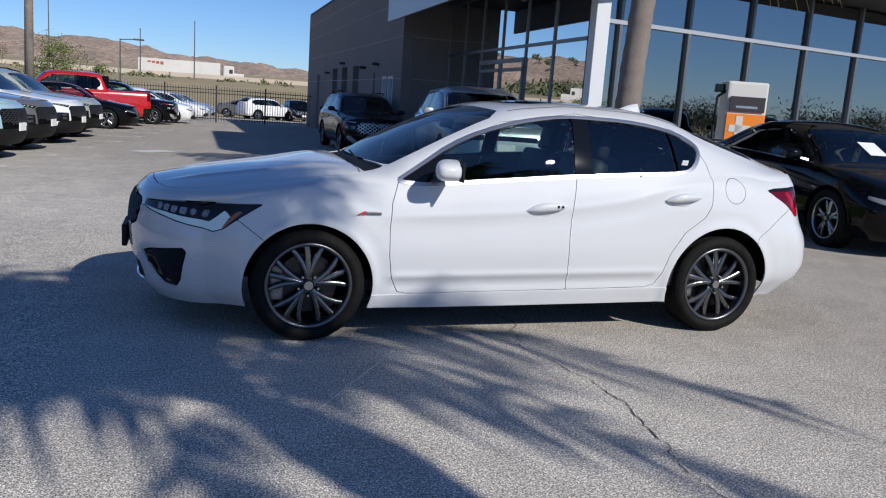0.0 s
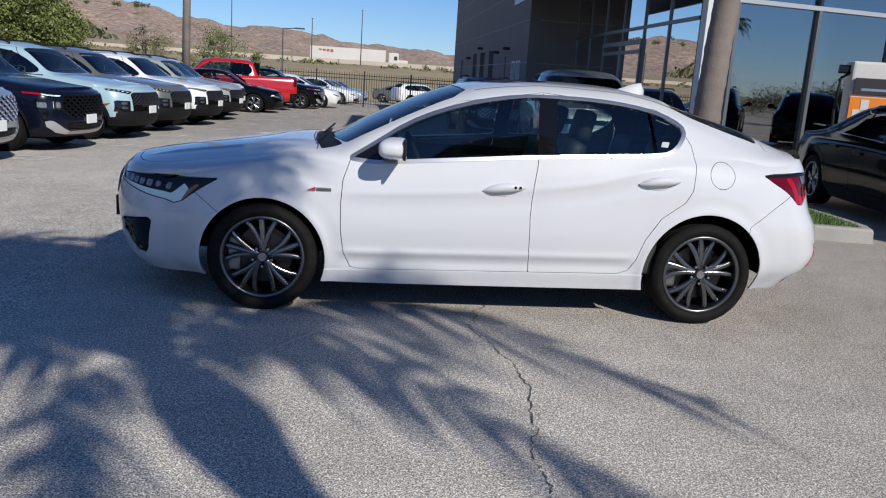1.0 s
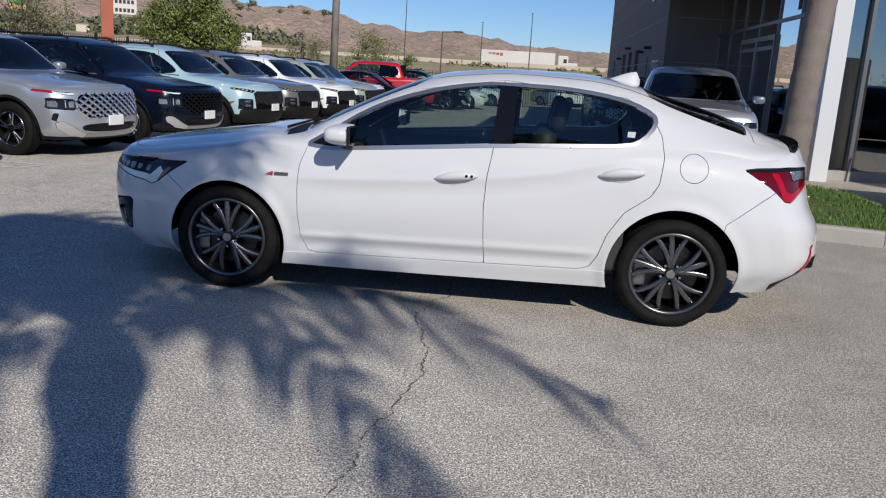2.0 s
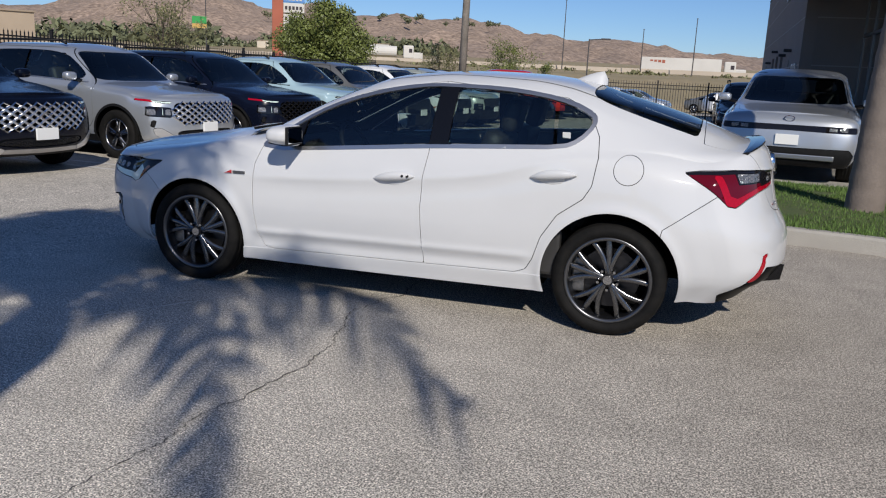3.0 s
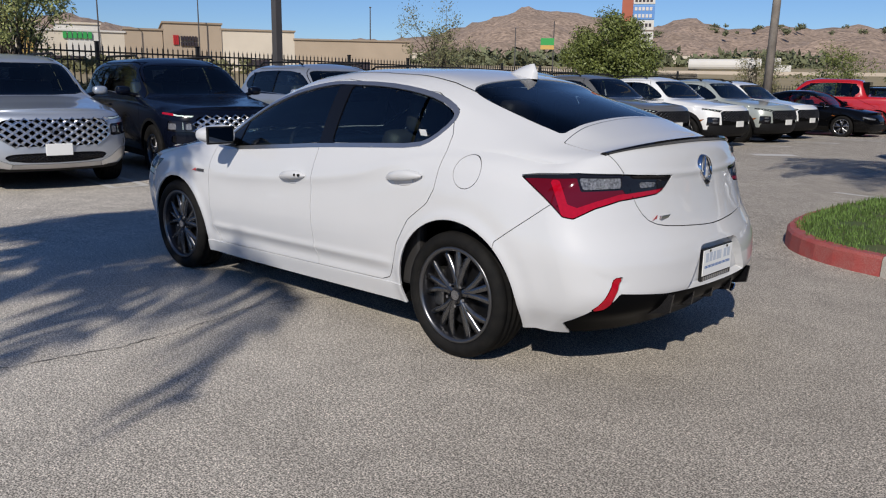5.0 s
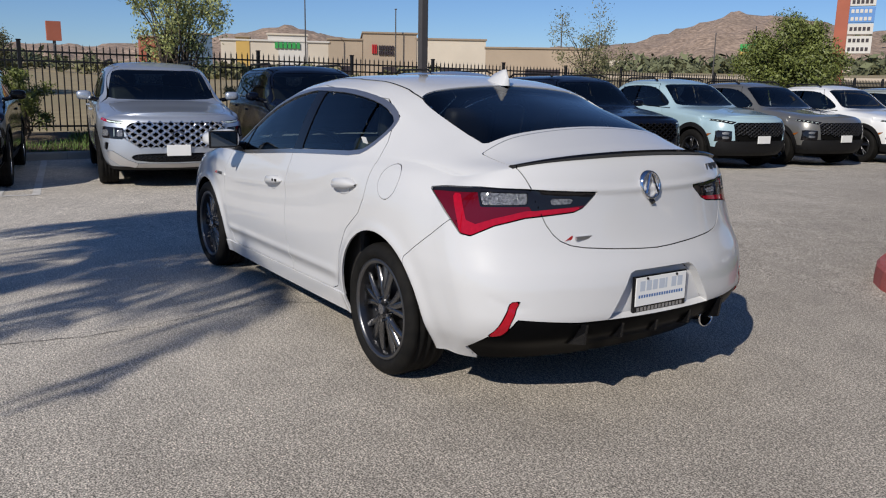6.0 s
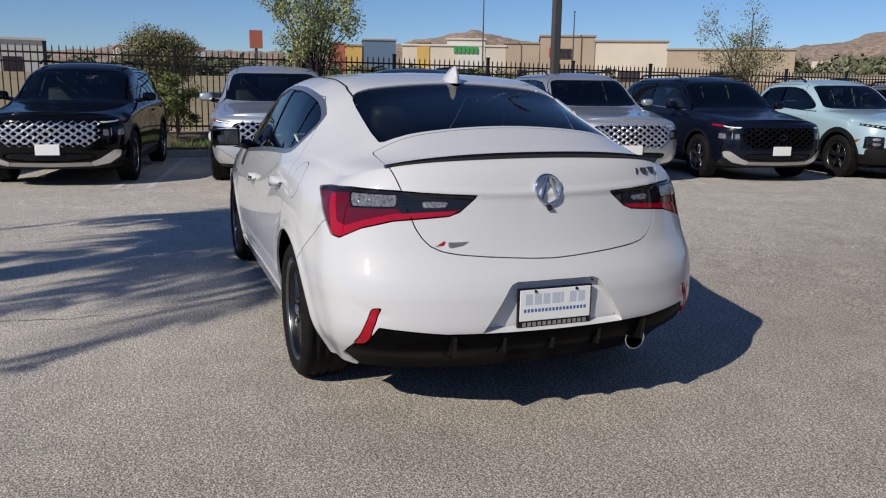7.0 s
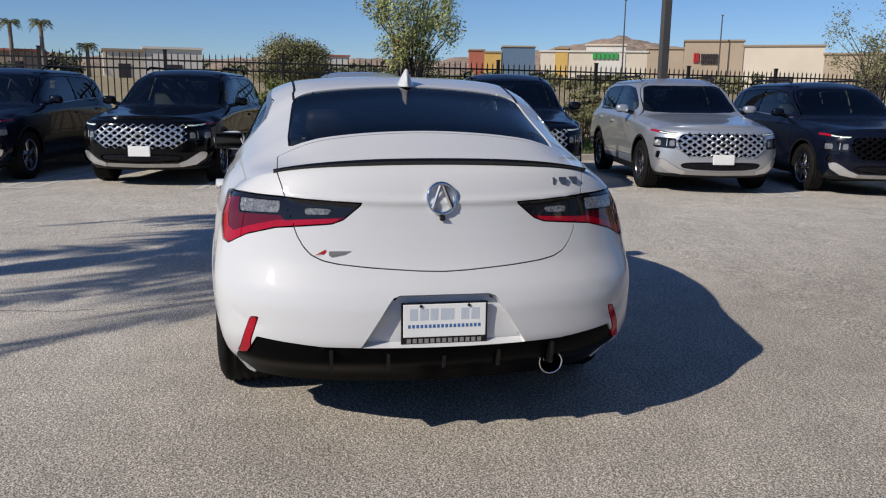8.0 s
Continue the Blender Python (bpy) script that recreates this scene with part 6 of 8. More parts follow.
def palm_crown(parent, top, reach, fronds, seed, droop=1.0, leaf_step=0.055, leaf=0.24):
    """Arching fronds, each a stalk with two rows of narrow leaflets."""
    rng = random.Random(seed)
    v, f, sv, sf = [], [], [], []
    for k in range(fronds):
        a = 2.39996 * k + rng.uniform(-0.2, 0.2)
        lift = 1.05 - 1.25 * (k / fronds) + rng.uniform(-0.12, 0.12)
        length = reach * rng.uniform(0.85, 1.1)
        out = Vector((math.cos(a), math.sin(a), 0))
        across = Vector((-out.y, out.x, 0))
        n = int(length / leaf_step)
        line = []
        for i in range(n + 1):
            t = i / n
            line.append(Vector(top) + out * length * (0.92 * math.sin(min(t * 1.35, 1.57))) * math.cos(lift * 0.5) + Vector((0, 0, length * (math.sin(lift) * t * 0.85 - droop * 0.62 * t * t))))
        base = len(sv)
        for i, p in enumerate(line):
            w = 0.022 * (1 - 0.8 * i / n)
            sv += [p + across * w, p - across * w, p + Vector((0, 0, w))]
        for i in range(n):
            for q in range(3):
                sf.append((base + 3 * i + q, base + 3 * i + (q + 1) % 3, base + 3 * i + 3 + (q + 1) % 3, base + 3 * i + 3 + q))
        for i in range(int(n * 0.16), n):
            t = i / n
            ll = reach * leaf * (math.sin(math.pi * min(1, 0.12 + t * 0.9)) ** 0.6) * rng.uniform(0.85, 1.1)
            d = (line[i + 1] - line[i]).normalized()
            for s in (-1, 1):
                way = (across * s * 0.85 + d * 0.55 + Vector((0, 0, rng.uniform(-0.55, 0.15)))).normalized()
                side = d * 0.017
                p = line[i]
                q = p + way * ll * 0.55
                e = p + way * ll + Vector((0, 0, -0.16 * ll))
                b = len(v)
                v += [p - side, p + side, q + side * 1.1, q - side * 1.1, e]
                f += [(b, b + 1, b + 2, b + 3), (b + 3, b + 2, b + 4)]
    link("crown", v, f, M["frond"], parent, "green arching palm fronds", False)
    link("frond_stalks", sv, sf, M["frond"], parent, "", False)


def plume_crown(parent, top, fronds, seed):
    """Long fronds that rise, arch over and hang: each a stalk with limp leaflets; fronds holds (azimuth, reach, lift) of each."""
    rng = random.Random(seed)
    out_r = curve((0, 0), (0.2, 0.35), (0.42, 0.65), (0.6, 0.86), (0.78, 0.97), (1.0, 1.03))
    up_z = curve((0, 0), (0.2, 0.36), (0.42, 0.50), (0.6, 0.42), (0.78, 0.18), (1.0, -0.22))
    for azimuth, reach, lift in fronds:
        a = radians(azimuth)
        out, across = Vector((math.cos(a), math.sin(a), 0)), Vector((-math.sin(a), math.cos(a), 0))
        n = int(reach * 1.6 / 0.05)
        bend = rng.uniform(-0.12, 0.12)
        line = []
        for i in range(n + 1):
            t = i / n
            line.append(Vector(top) + (out + across * bend * t * t) * float(out_r(t)) * reach + Vector((0, 0, reach * (float(up_z(t)) + lift * t))))
        v, f = [], []
        for i, p in enumerate(line):
            w = 0.030 * (1 - 0.75 * i / n)
            v += [p + across * w, p - across * w, p + Vector((0, 0, w))]
        for i in range(n):
            for q in range(3):
                f.append((3 * i + q, 3 * i + (q + 1) % 3, 3 * i + 3 + (q + 1) % 3, 3 * i + 3 + q))
        tuft = {}
        for i in range(int(n * 0.10), n):
            t = i / n
            size = reach * 0.29 * math.sin(math.pi * min(1, 0.16 + t * 0.80)) ** 0.5
            d = (line[i + 1] - line[i]).normalized()
            for s in (-1, 1):
                # neighbouring leaflets hang together in tufts
                key = (i // 3, s)
                if key not in tuft:
                    tuft[key] = (rng.uniform(0.55, 1.25), rng.uniform(0.35, 0.95), rng.uniform(0.15, 0.9), rng.uniform(-0.9, 0.15))
                far, wide, along, fall = tuft[key]
                ll = size * far * rng.uniform(0.85, 1.1)
                way = (across * s * (wide + rng.uniform(-0.08, 0.08)) + d * along + Vector((0, 0, fall + rng.uniform(-0.1, 0.1)))).normalized()
                side = d * 0.030
                p = line[i]
                q = p + way * ll * 0.5
                e = p + way * ll + Vector((0, 0, -0.45 * ll))
                b = len(v)
                v += [p - side * 0.6, p + side * 0.6, q + side, q - side, e]
                f += [(b, b + 1, b + 2, b + 3), (b + 3, b + 2, b + 4)]
        link("frond", v, f, M["frond"], parent, "", False)


def plume_palm(x, y, z, height, r, label):
    """A feather palm whose crown of arching fronds sits on a swelling of old leaf bases."""
    root = thing("palm_tree", pose(x, y, z), label, "palm tree")
    n, seg = int(height / 0.07), 18
    v, f = [], []
    for i in range(n + 1):
        t = i / n
        ring = r * (1.25 - 0.25 * min(1, t * 8)) * (1 + (0.05 if i % 2 else 0.0)) * (1 + 0.55 * float(ease((t - 0.84) / 0.08)) - 0.35 * float(ease((t - 0.95) / 0.05)))
        for k in range(seg):
            a = 2 * math.pi * k / seg
            w = ring * (1 + 0.05 * math.sin(5 * a + i * 0.9) * float(ease((t - 0.8) / 0.1)))
            v.append((w * math.cos(a), w * math.sin(a), height * t - 0.03))
    for i in range(n):
        for k in range(seg):
            f.append((i * seg + k, i * seg + (k + 1) % seg, (i + 1) * seg + (k + 1) % seg, (i + 1) * seg + k))
    link("trunk", v, f, M["palm_bark"], root)
    rng = random.Random(22)
    fronds = [(2, 2.12, 0.0), (-27, 1.95, -0.02), (272, 1.5, -0.08), (12, 1.15, 0.05), (-12, 1.05, 0.10), (34, 1.1, 0.02), (60, 1.0, 0.0), (88, 1.1, 0.0)]
    for k in range(20):
        fronds.append((98 + (k * 0.6180339 % 1.0) * 88, rng.uniform(1.6, 2.3), rng.uniform(-0.18, 0.28)))
    plume_crown(root, (0, 0, height - 0.05), fronds, 23)
    return root


def palm(x, y, z, height, r, lean, reach, fronds, seed, label, stalks=False, leaf=0.24, droop=1.0):
    root = thing("palm_tree", pose(x, y, z), label, "palm tree")
    v, f = [], []
    n, seg = int(height / 0.07), 16
    for i in range(n + 1):
        t = i / n
        ring = r * (1.0 + 0.22 * (1 - t) ** 10 - 0.22 * t) * (1 + (0.04 if i % 3 == 0 else 0.0))
        for k in range(seg):
            a = 2 * math.pi * k / seg
            w = ring * (1 + 0.02 * math.sin(5 * a + i * 0.7))
            v.append((lean[0] * t * t + w * math.cos(a), lean[1] * t * t + w * math.sin(a), height * t - 0.03))
    for i in range(n):
        for k in range(seg):
            f.append((i * seg + k, i * seg + (k + 1) % seg, (i + 1) * seg + (k + 1) % seg, (i + 1) * seg + k))
    link("trunk", v, f, M["palm_bark"], root)
    palm_crown(root, (lean[0], lean[1], height), reach, fronds, seed, droop, 0.055, leaf)
    if stalks:
        rng = random.Random(seed)
        v, f = [], []
        for _ in range(70):
            a = rng.uniform(-0.45, 0.35)
            p = Vector((lean[0], lean[1], height - 0.2))
            e = Vector((lean[0] + 2.35 * math.cos(a) * rng.uniform(0.9, 1.08), lean[1] + 2.35 * math.sin(a), 3.15 + rng.uniform(-0.25, 0.5)))
            last = None
            for i in range(9):
                t = i / 8
                q = p.lerp(e, t) + Vector((0, 0, 1.6 * t * (1 - t)))
                k = len(v)
                v += [q + Vector((0, 0.008, 0)), q - Vector((0, 0.008, 0))]
                if last is not None:
                    f.append((last, last + 1, k + 1, k))
                last = k
        link("fruit_stalks", v, f, M["straw"], root, "dry straw-coloured hanging stalks", False)
    return root


# ---- fences, poles, island ----
def fence_panel(width, height, gap=0.125):
    """One bay of a black iron fence along +x: a post, three rails and its pickets."""
    root = thing("fence_panel", Matrix.Identity(4), "black iron picket fence panel between posts", "fence", "iron fence panels")
    bm = bmesh.new()
    box(bm, -0.035, 0.035, -0.035, 0.035, -0.3, height + 0.06, 0.006)
    post = part("post", bm, M["iron"], root)
    bm = bmesh.new()
    box(bm, -0.045, 0.045, -0.045, 0.045, height + 0.06, height + 0.085, 0.01)
    part("post_cap", bm, M["iron"], post)
    for z in (0.18, height - 0.32, height - 0.14):
        bm = bmesh.new()
        box(bm, 0.035, width - 0.035, -0.018, 0.018, z - 0.018, z + 0.018)
        part("rail", bm, M["iron"], root)
    bm = bmesh.new()
    box(bm, -0.011, 0.011, -0.011, 0.011, 0.08, height - 0.02)
    rod(bm, (0, 0, height - 0.02), (0, 0, height + 0.04), 0.010, 0.0, 4)
    first = part("picket", bm, M["iron"], root)
    n = int(width / gap)
    first.location.x = width / n
    for k in range(2, n):
        o = new("picket", first.data)
        o.parent = root
        o.location.x = width * k / n
    return root


def fence_line(source, a, b, width, z_at, group_label=None):
    a, b = Vector((*a, 0)), Vector((*b, 0))
    n = max(1, round((b - a).length / width))
    step = (b - a) / n
    turn = math.degrees(math.atan2(step.y, step.x))
    for k in range(n):
        p = a + step * k
        q = p + step
        z0, z1 = z_at(p.x, p.y), z_at(q.x, q.y)
        m = Matrix.Translation((p.x, p.y, z0)) @ Euler((0, -math.atan2(z1 - z0, step.length), radians(turn))).to_matrix().to_4x4() @ Matrix.Diagonal((step.length / width, 1, 1, 1))
        c = copy_thing(source, m)
        c.matrix_basis = m


def light_pole(x, y, z, height, r, label, arm=True, square=True, turn=0.0):
    root = thing("lamp_post", pose(x, y, z, 0, 0, turn), label, "lamp post")
    bm = bmesh.new()
    if square:
        box(bm, -r, r, -r, r, 0, height, r * 0.2)
    else:
        rod(bm, (0, 0, 0), (0, 0, height), r, r * 0.6, 10)
    part("pole", bm, M["pole"], root)
    bm = bmesh.new()
    box(bm, -r * 2, r * 2, -r * 2, r * 2, 0, 0.06, 0.01)
    part("base_plate", bm, M["pole"], root)
    if arm:
        bm = bmesh.new()
        rod(bm, (0, 0, height - 0.05), (0.9, 0, height + 0.02), r * 0.5, None, 8)
        part("arm", bm, M["pole"], root)
        bm = bmesh.new()
        box(bm, 0.8, 1.45, -0.16, 0.16, height - 0.03, height + 0.07, 0.03)
        part("lamp_head", bm, M["pole"], root)
    return root


def kerb(points, width, height, closed, colours):
    """Cast kerb stones end to end along a line; colours picks the material by the stone's number."""
    root = thing("kerb", Matrix.Identity(4), "concrete kerb round a grass island, partly painted red", "kerb", "", "structure")
    pts = [Vector((*p, 0)) for p in points]
    n = len(pts)
    dense = []
    for k in range(n if closed else n - 1):
        a, b = pts[k], pts[(k + 1) % n]
        m = max(1, round((b - a).length / 0.12))
        dense += [a.lerp(b, i / m) for i in range(m)]
    if not closed:
        dense.append(pts[-1])
    count = len(dense)

    def inward(i):
        d = dense[(i + 1) % count] - dense[(i - 1) % count] if closed else dense[min(i + 1, count - 1)] - dense[max(i - 1, 0)]
        d.normalize()
        return Vector((-d.y, d.x, 0))
    block = 14
    i = 0
    k = 0
    last = count if closed else count - 1
    while i < last:
        j = min(i + block, last)
        v, f = [], []
        for q in range(i, j + 1):
            p, w = dense[q % count], inward(q % count)
            lean = (0.0, 0.012, 0.022, 0.04, width - 0.02, width, width)
            ups = (-0.05, 0.0, height - 0.022, height, height, height - 0.02, -0.05)
            shrink = 0.003 if q == i else -0.003 if q == j else 0
            d = (dense[(q + 1) % count] - dense[q % count]).normalized() * shrink
            v += [p + w * l + Vector((0, 0, u + on_lot(max(p.x, -12.0), p.y))) + d for l, u in zip(lean, ups)]
        m = j - i
        for q in range(m):
            for e in range(6):
                f.append((7 * q + e, 7 * (q + 1) + e, 7 * (q + 1) + e + 1, 7 * q + e + 1))
        f += [tuple(range(7)), tuple(range(7 * m, 7 * m + 7))[::-1]]
        ob = link("kerb_stone", v, f, colours(dense[(i + j) // 2 % count]), root, "", False)
        i = j
        k += 1
    return root


def island():
    """Raised lawn with a round nose, in front of the showroom."""
    edge = [(4.65, 2.16), (4.75, 3.2), (4.75, 6.35), (2.2, 6.95), (1.42, 6.8), (1.20, 5.6), (1.14, 4.6), (1.22, 3.8), (1.42, 3.25), (1.70, 2.92), (2.05, 2.70), (2.45, 2.58), (3.1, 2.48), (3.7, 2.34), (4.3, 2.20)]
    smooth = rounded(edge, 1)
    kerb([tuple(p) for p in smooth], 0.16, 0.15, True, lambda p: M["red_kerb"] if p.x < 3.05 and p.y < 6.3 else M["concrete"])
    inner = np.array(smooth)
    c = inner.mean(0)
    inner = c + (inner - c) * 0.945
    v = [(p[0], p[1], 0.125) for p in inner] + [(c[0], c[1], 0.16)]
    n = len(inner)
    lawn = link("lawn", v, [(i, (i + 1) % n, n) for i in range(n)], M["turf"], None, "", False)
    tagged(lawn, "patch of green lawn inside the kerb", "lawn", "", "structure")
    rng = random.Random(5)
    gv, gf = [], []
    while len(gf) < 26000:
        x, y = rng.uniform(1.2, 4.7), rng.uniform(2.2, 6.5)
        if inside(inner, np.array([x]), np.array([y]))[0] > -0.01 or noise.noise(Vector((x * 2.0, y * 2.0, 0))) < -0.42:
            continue
        a = rng.uniform(0, 6.28)
        h = rng.uniform(0.02, 0.055)
        w = 0.006
        dx, dy = math.cos(a), math.sin(a)
        b = len(gv)
        gv += [(x - dy * w, y + dx * w, 0.12), (x + dy * w, y - dx * w, 0.12), (x + dx * h * 0.6, y + dy * h * 0.6, 0.135 + h)]
        gf.append((b, b + 1, b + 2))
    grass = link("grass", gv, gf, M["grass"], None, "", False)
    tagged(grass, "short green lawn grass blades", "grass", "", "stuff")


# ---- buildings ----
def showroom():
    """Dark stucco hall with a glazed entry, a glass front, a white corner column and a deep roof slab."""
    root = thing("car_dealership", Matrix.Identity(4), "dark stucco car dealership with a glass showroom front", "building")
    W, N = Vector((0.0167, 0.9999, 0)), Vector((0.9999, -0.0167, 0))
    A = Vector((3.97, 18.25, 0))

    def slab(name, p, along, across, length, thick, z0, z1, material, label="", parent=root, bevel=0.0):
        along, across = Vector(along), Vector(across)
        m = Matrix(((along.x, across.x, 0, p.x), (along.y, across.y, 0, p.y), (0, 0, 1, 0), (0, 0, 0, 1)))
        bm = bmesh.new()
        box(bm, 0, length, 0, thick, z0 or -0.5, z1, bevel, m)
        return part(name, bm, material, parent, label)
    # long side wall, cut for its doors and windows
    holes = [(1.1, 1.75, 1.15, 2.05), (2.0, 2.65, 1.15, 2.05), (3.9, 4.2, 0.0, 2.2), (7.0, 8.3, 0.0, 2.5), (9.6, 11.0, 0.0, 2.5), (12.2, 13.6, 0.0, 2.5), (18.0, 18.8, 0.0, 2.3)]
    at = 0.0
    for x0, x1, z0, z1 in holes:
        slab("wall", A + W * at, W, N, x0 - at, 0.3, 0, 5.55, M["stucco"])
        slab("wall", A + W * x0, W, N, x1 - x0, 0.3, z1, 5.55, M["stucco"])
        if z0:
            slab("wall", A + W * x0, W, N, x1 - x0, 0.3, 0, z0, M["stucco"])
            w = slab("window", A + W * x0 + N * 0.12, W, N, x1 - x0, 0.03, z0, z1, M["shop_glass"], "small window with a pale frame")
            for q0, q1, u0, u1 in ((x0, x0 + 0.06, z0, z1), (x1 - 0.06, x1, z0, z1), (x0, x1, z1 - 0.06, z1), (x0, x1, z0, z0 + 0.06)):
                slab("window_frame", A + W * q0 - N * 0.015, W, N, q1 - q0, 0.10, u0, u1, M["column"], "", w)
        else:
            slab("service_door", A + W * x0 + N * 0.22, W, N, x1 - x0, 0.05, 0, z1, M["soffit"] if x1 - x0 > 1 else M["column"], "dark roller door set into the wall")
        at = x1
    slab("wall", A + W * at, W, N, 22.5 - at, 0.3, 0, 5.55, M["stucco"])
    slab("wall", A + W * 22.5, N, W, 26.0, 0.3, 0, 5.55, M["stucco"])
    for z in (1.98, 2.22 + 0.98, 4.2, 4.95):
        slab("joint", A - N * 0.006, W, N, 22.5, 0.01, z - 0.014, z + 0.014, M["joint"])
        if z < 3.5:
            slab("joint", A + N * 0.3 - W * 0.006, (0.995, 0.10, 0), (-0.10, 0.995, 0), 1.15, 0.01, z - 0.014, z + 0.014, M["joint"])
    slab("wall", A + N * 0.3, (0.995, 0.10, 0), (-0.10, 0.995, 0), 1.15, 0.3, 0, 5.55, M["stucco"])
    slab("coping", A - N * 0.03, W, N, 22.5, 0.36, 5.55, 5.62, M["soffit"])
    # wall lamps and meter posts along the side
    for s, z in ((3.3, 2.42), (5.6, 2.35), (10.3, 2.62), (14.5, 2.3)):
        lamp = slab("wall_lamp", A + W * s - N * 0.22, W, N, 0.22, 0.22, z, z + 0.09, M["soffit"], "dark wall lamp", root, 0.02)
    # glazed entry, running towards the lot
    E0, E1 = Vector((5.42, 18.37, 0)), Vector((5.17, 8.92, 0))
    along = (E1 - E0).normalized()
    across = Vector((along.y, -along.x, 0)) * -1
    length = (E1 - E0).length
    n = 6
    for k in range(n):
        x0, x1 = length * k / n, length * (k + 1) / n
        for z0, z1 in ((0.12, 2.72), (2.78, 4.15)):
            if k in (2, 3) and z0 < 1:
                z0 = 2.5
            slab("window_pane", E0 + along * (x0 + 0.03) + across * 0.03, along, across, x1 - x0 - 0.06, 0.012, z0, z1, M["shop_glass"])
        slab("mullion", E0 + along * (x0 - 0.03), along, across, 0.06, 0.12, 0, 4.20, M["mullion"])
    for z in (0.0, 2.72, 4.13):
        slab("transom", E0 + across * 0.002, along, across, length, 0.11, z, z + 0.07, M["mullion"])
    d0 = length * 2 / n
    d_w = length * 2 / n
    for q in range(2):
        p = E0 + along * (d0 + d_w * q / 2) - across * 0.03
        door = slab("entry_door", p + along * 0.08 + across * 0.03, along, across, d_w / 2 - 0.16, 0.012, 0.1, 2.2, M["shop_glass"], "glass entry door with a grey frame")
        for u0, u1, z0, z1 in ((0.0, 0.08, 0, 2.42), (d_w / 2 - 0.08, d_w / 2, 0, 2.42), (0.0, d_w / 2, 0.0, 0.12), (0.0, d_w / 2, 2.2, 2.28), (0.0, d_w / 2, 2.40, 2.50)):
            slab("door_frame", p + along * u0, along, across, u1 - u0, 0.1, z0, z1, M["mullion"], "", door)
        slab("transom_pane", p + along * 0.08 + across * 0.03, along, across, d_w / 2 - 0.16, 0.012, 2.28, 2.40, M["shop_glass"], "", door)
    # glass front
    F0 = Vector((5.35, 8.94, 0))
    fa = Vector((0.9816, 0.1908, 0))
    fc = Vector((-0.1908, 0.9816, 0))
    first, bay, bays = 0.60, 1.80, 8
    for k in range(bays):
        u0, u1 = (0.0 if k == 0 else first + bay * (k - 1)), first + bay * k
        for z0, z1 in ((0.09, 3.08), (3.16, 4.15)):
            slab("window_pane", F0 + fa * (u0 + 0.03) + fc * 0.05, fa, fc, u1 - u0 - 0.06, 0.012, z0, z1, M["front_glass"])
        slab("mullion", F0 + fa * (u1 - 0.035) - fc * 0.03, fa, fc, 0.07, 0.14, 0.06, 4.20, M["mullion"])
    span = first + bay * (bays - 1)
    slab("transom", F0 - fc * 0.035, fa, fc, span, 0.09, 3.08, 3.16, M["fascia"])
    slab("sill", F0 - fc * 0.03, fa, fc, span, 0.2, 0.0, 0.09, M["concrete"], "pale concrete sill under the glass")
    slab("column", Vector((5.18, 8.62, 0)), (0.999, -0.045, 0), (0.045, 0.999, 0), 0.28, 0.28, 0, 4.24, M["column"], "white clad corner column", root, 0.01)
    # roof slab with its pale edge
    bm = bmesh.new()
    outline = [(3.50, 18.2), (3.30, 7.1), (20.0, 10.3), (20.0, 40.0), (9.0, 40.0), (9.0, 18.2)]
    lo = [bm.verts.new((x, y, 4.20)) for x, y in outline]
    hi = [bm.verts.new((x, y, 6.7)) for x, y in outline]
    bm.faces.new(lo[::-1])
    bm.faces.new(hi)
    for k in range(6):
        bm.faces.new((lo[k], lo[(k + 1) % 6], hi[(k + 1) % 6], hi[k]))
    part("roof_slab", bm, M["soffit"], root, "dark roof slab over the entry")
    slab("roof_edge", Vector((3.53, 18.22, 0)), (-0.0189, -0.9998, 0), (-0.9998, 0.0189, 0), 10.8, 0.06, 3.55, 6.72, M["fascia"], "pale metal roof edge")
    for k in range(3):
        bm = bmesh.new()
        rod(bm, (4.2 + 0.1 * k, 15.6 - 3.2 * k, 4.185), (4.2 + 0.1 * k, 15.6 - 3.2 * k, 4.20), 0.09, None, 16)
        part("downlight", bm, M["column"], root)
    # showroom interior
    bm = bmesh.new()
    v = [bm.verts.new(p) for p in ((5.6, 9.15, 0.03), (19.5, 11.85, 0.03), (19.5, 30, 0.03), (6.2, 30, 0.03))]
    bm.faces.new(v)
    part("showroom_floor", bm, M["shop_floor"], root)
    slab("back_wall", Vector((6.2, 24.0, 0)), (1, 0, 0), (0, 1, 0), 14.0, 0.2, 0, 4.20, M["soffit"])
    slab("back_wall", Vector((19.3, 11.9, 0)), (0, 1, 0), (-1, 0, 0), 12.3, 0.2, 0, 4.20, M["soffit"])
    # sign that hangs inside, with two dark marks, and a tall display board of shelves
    at = Vector((7.65, 12.60, 0))
    sign = slab("hanging_sign", at, fa, fc, 1.0, 0.02, 1.96, 2.44, M["seat_pale"], "pale sign hanging behind the glass")
    for u0, u1 in ((0.22, 0.26), (0.33, 0.46), (0.53, 0.66), (0.72, 0.76), (0.80, 0.93)):
        slab("sign_mark", at + fa * u0 - fc * 0.004, fa, fc, u1 - u0, 0.006, 2.06, 2.19, M["sign_dark"], "", sign)
    for u in (0.06, 0.94):
        bm = bmesh.new()
        rod(bm, at + fa * u + Vector((0, 0, 2.43)), at + fa * u + Vector((0, 0, 4.19)), 0.006, None, 6)
        part("sign_wire", bm, M["mullion"], sign)
    at = Vector((10.05, 18.30, 0))
    board = slab("display_board", at, fa, fc, 1.35, 0.10, 0.04, 2.10, M["seat_pale"], "tall pale display board with dark shelves")
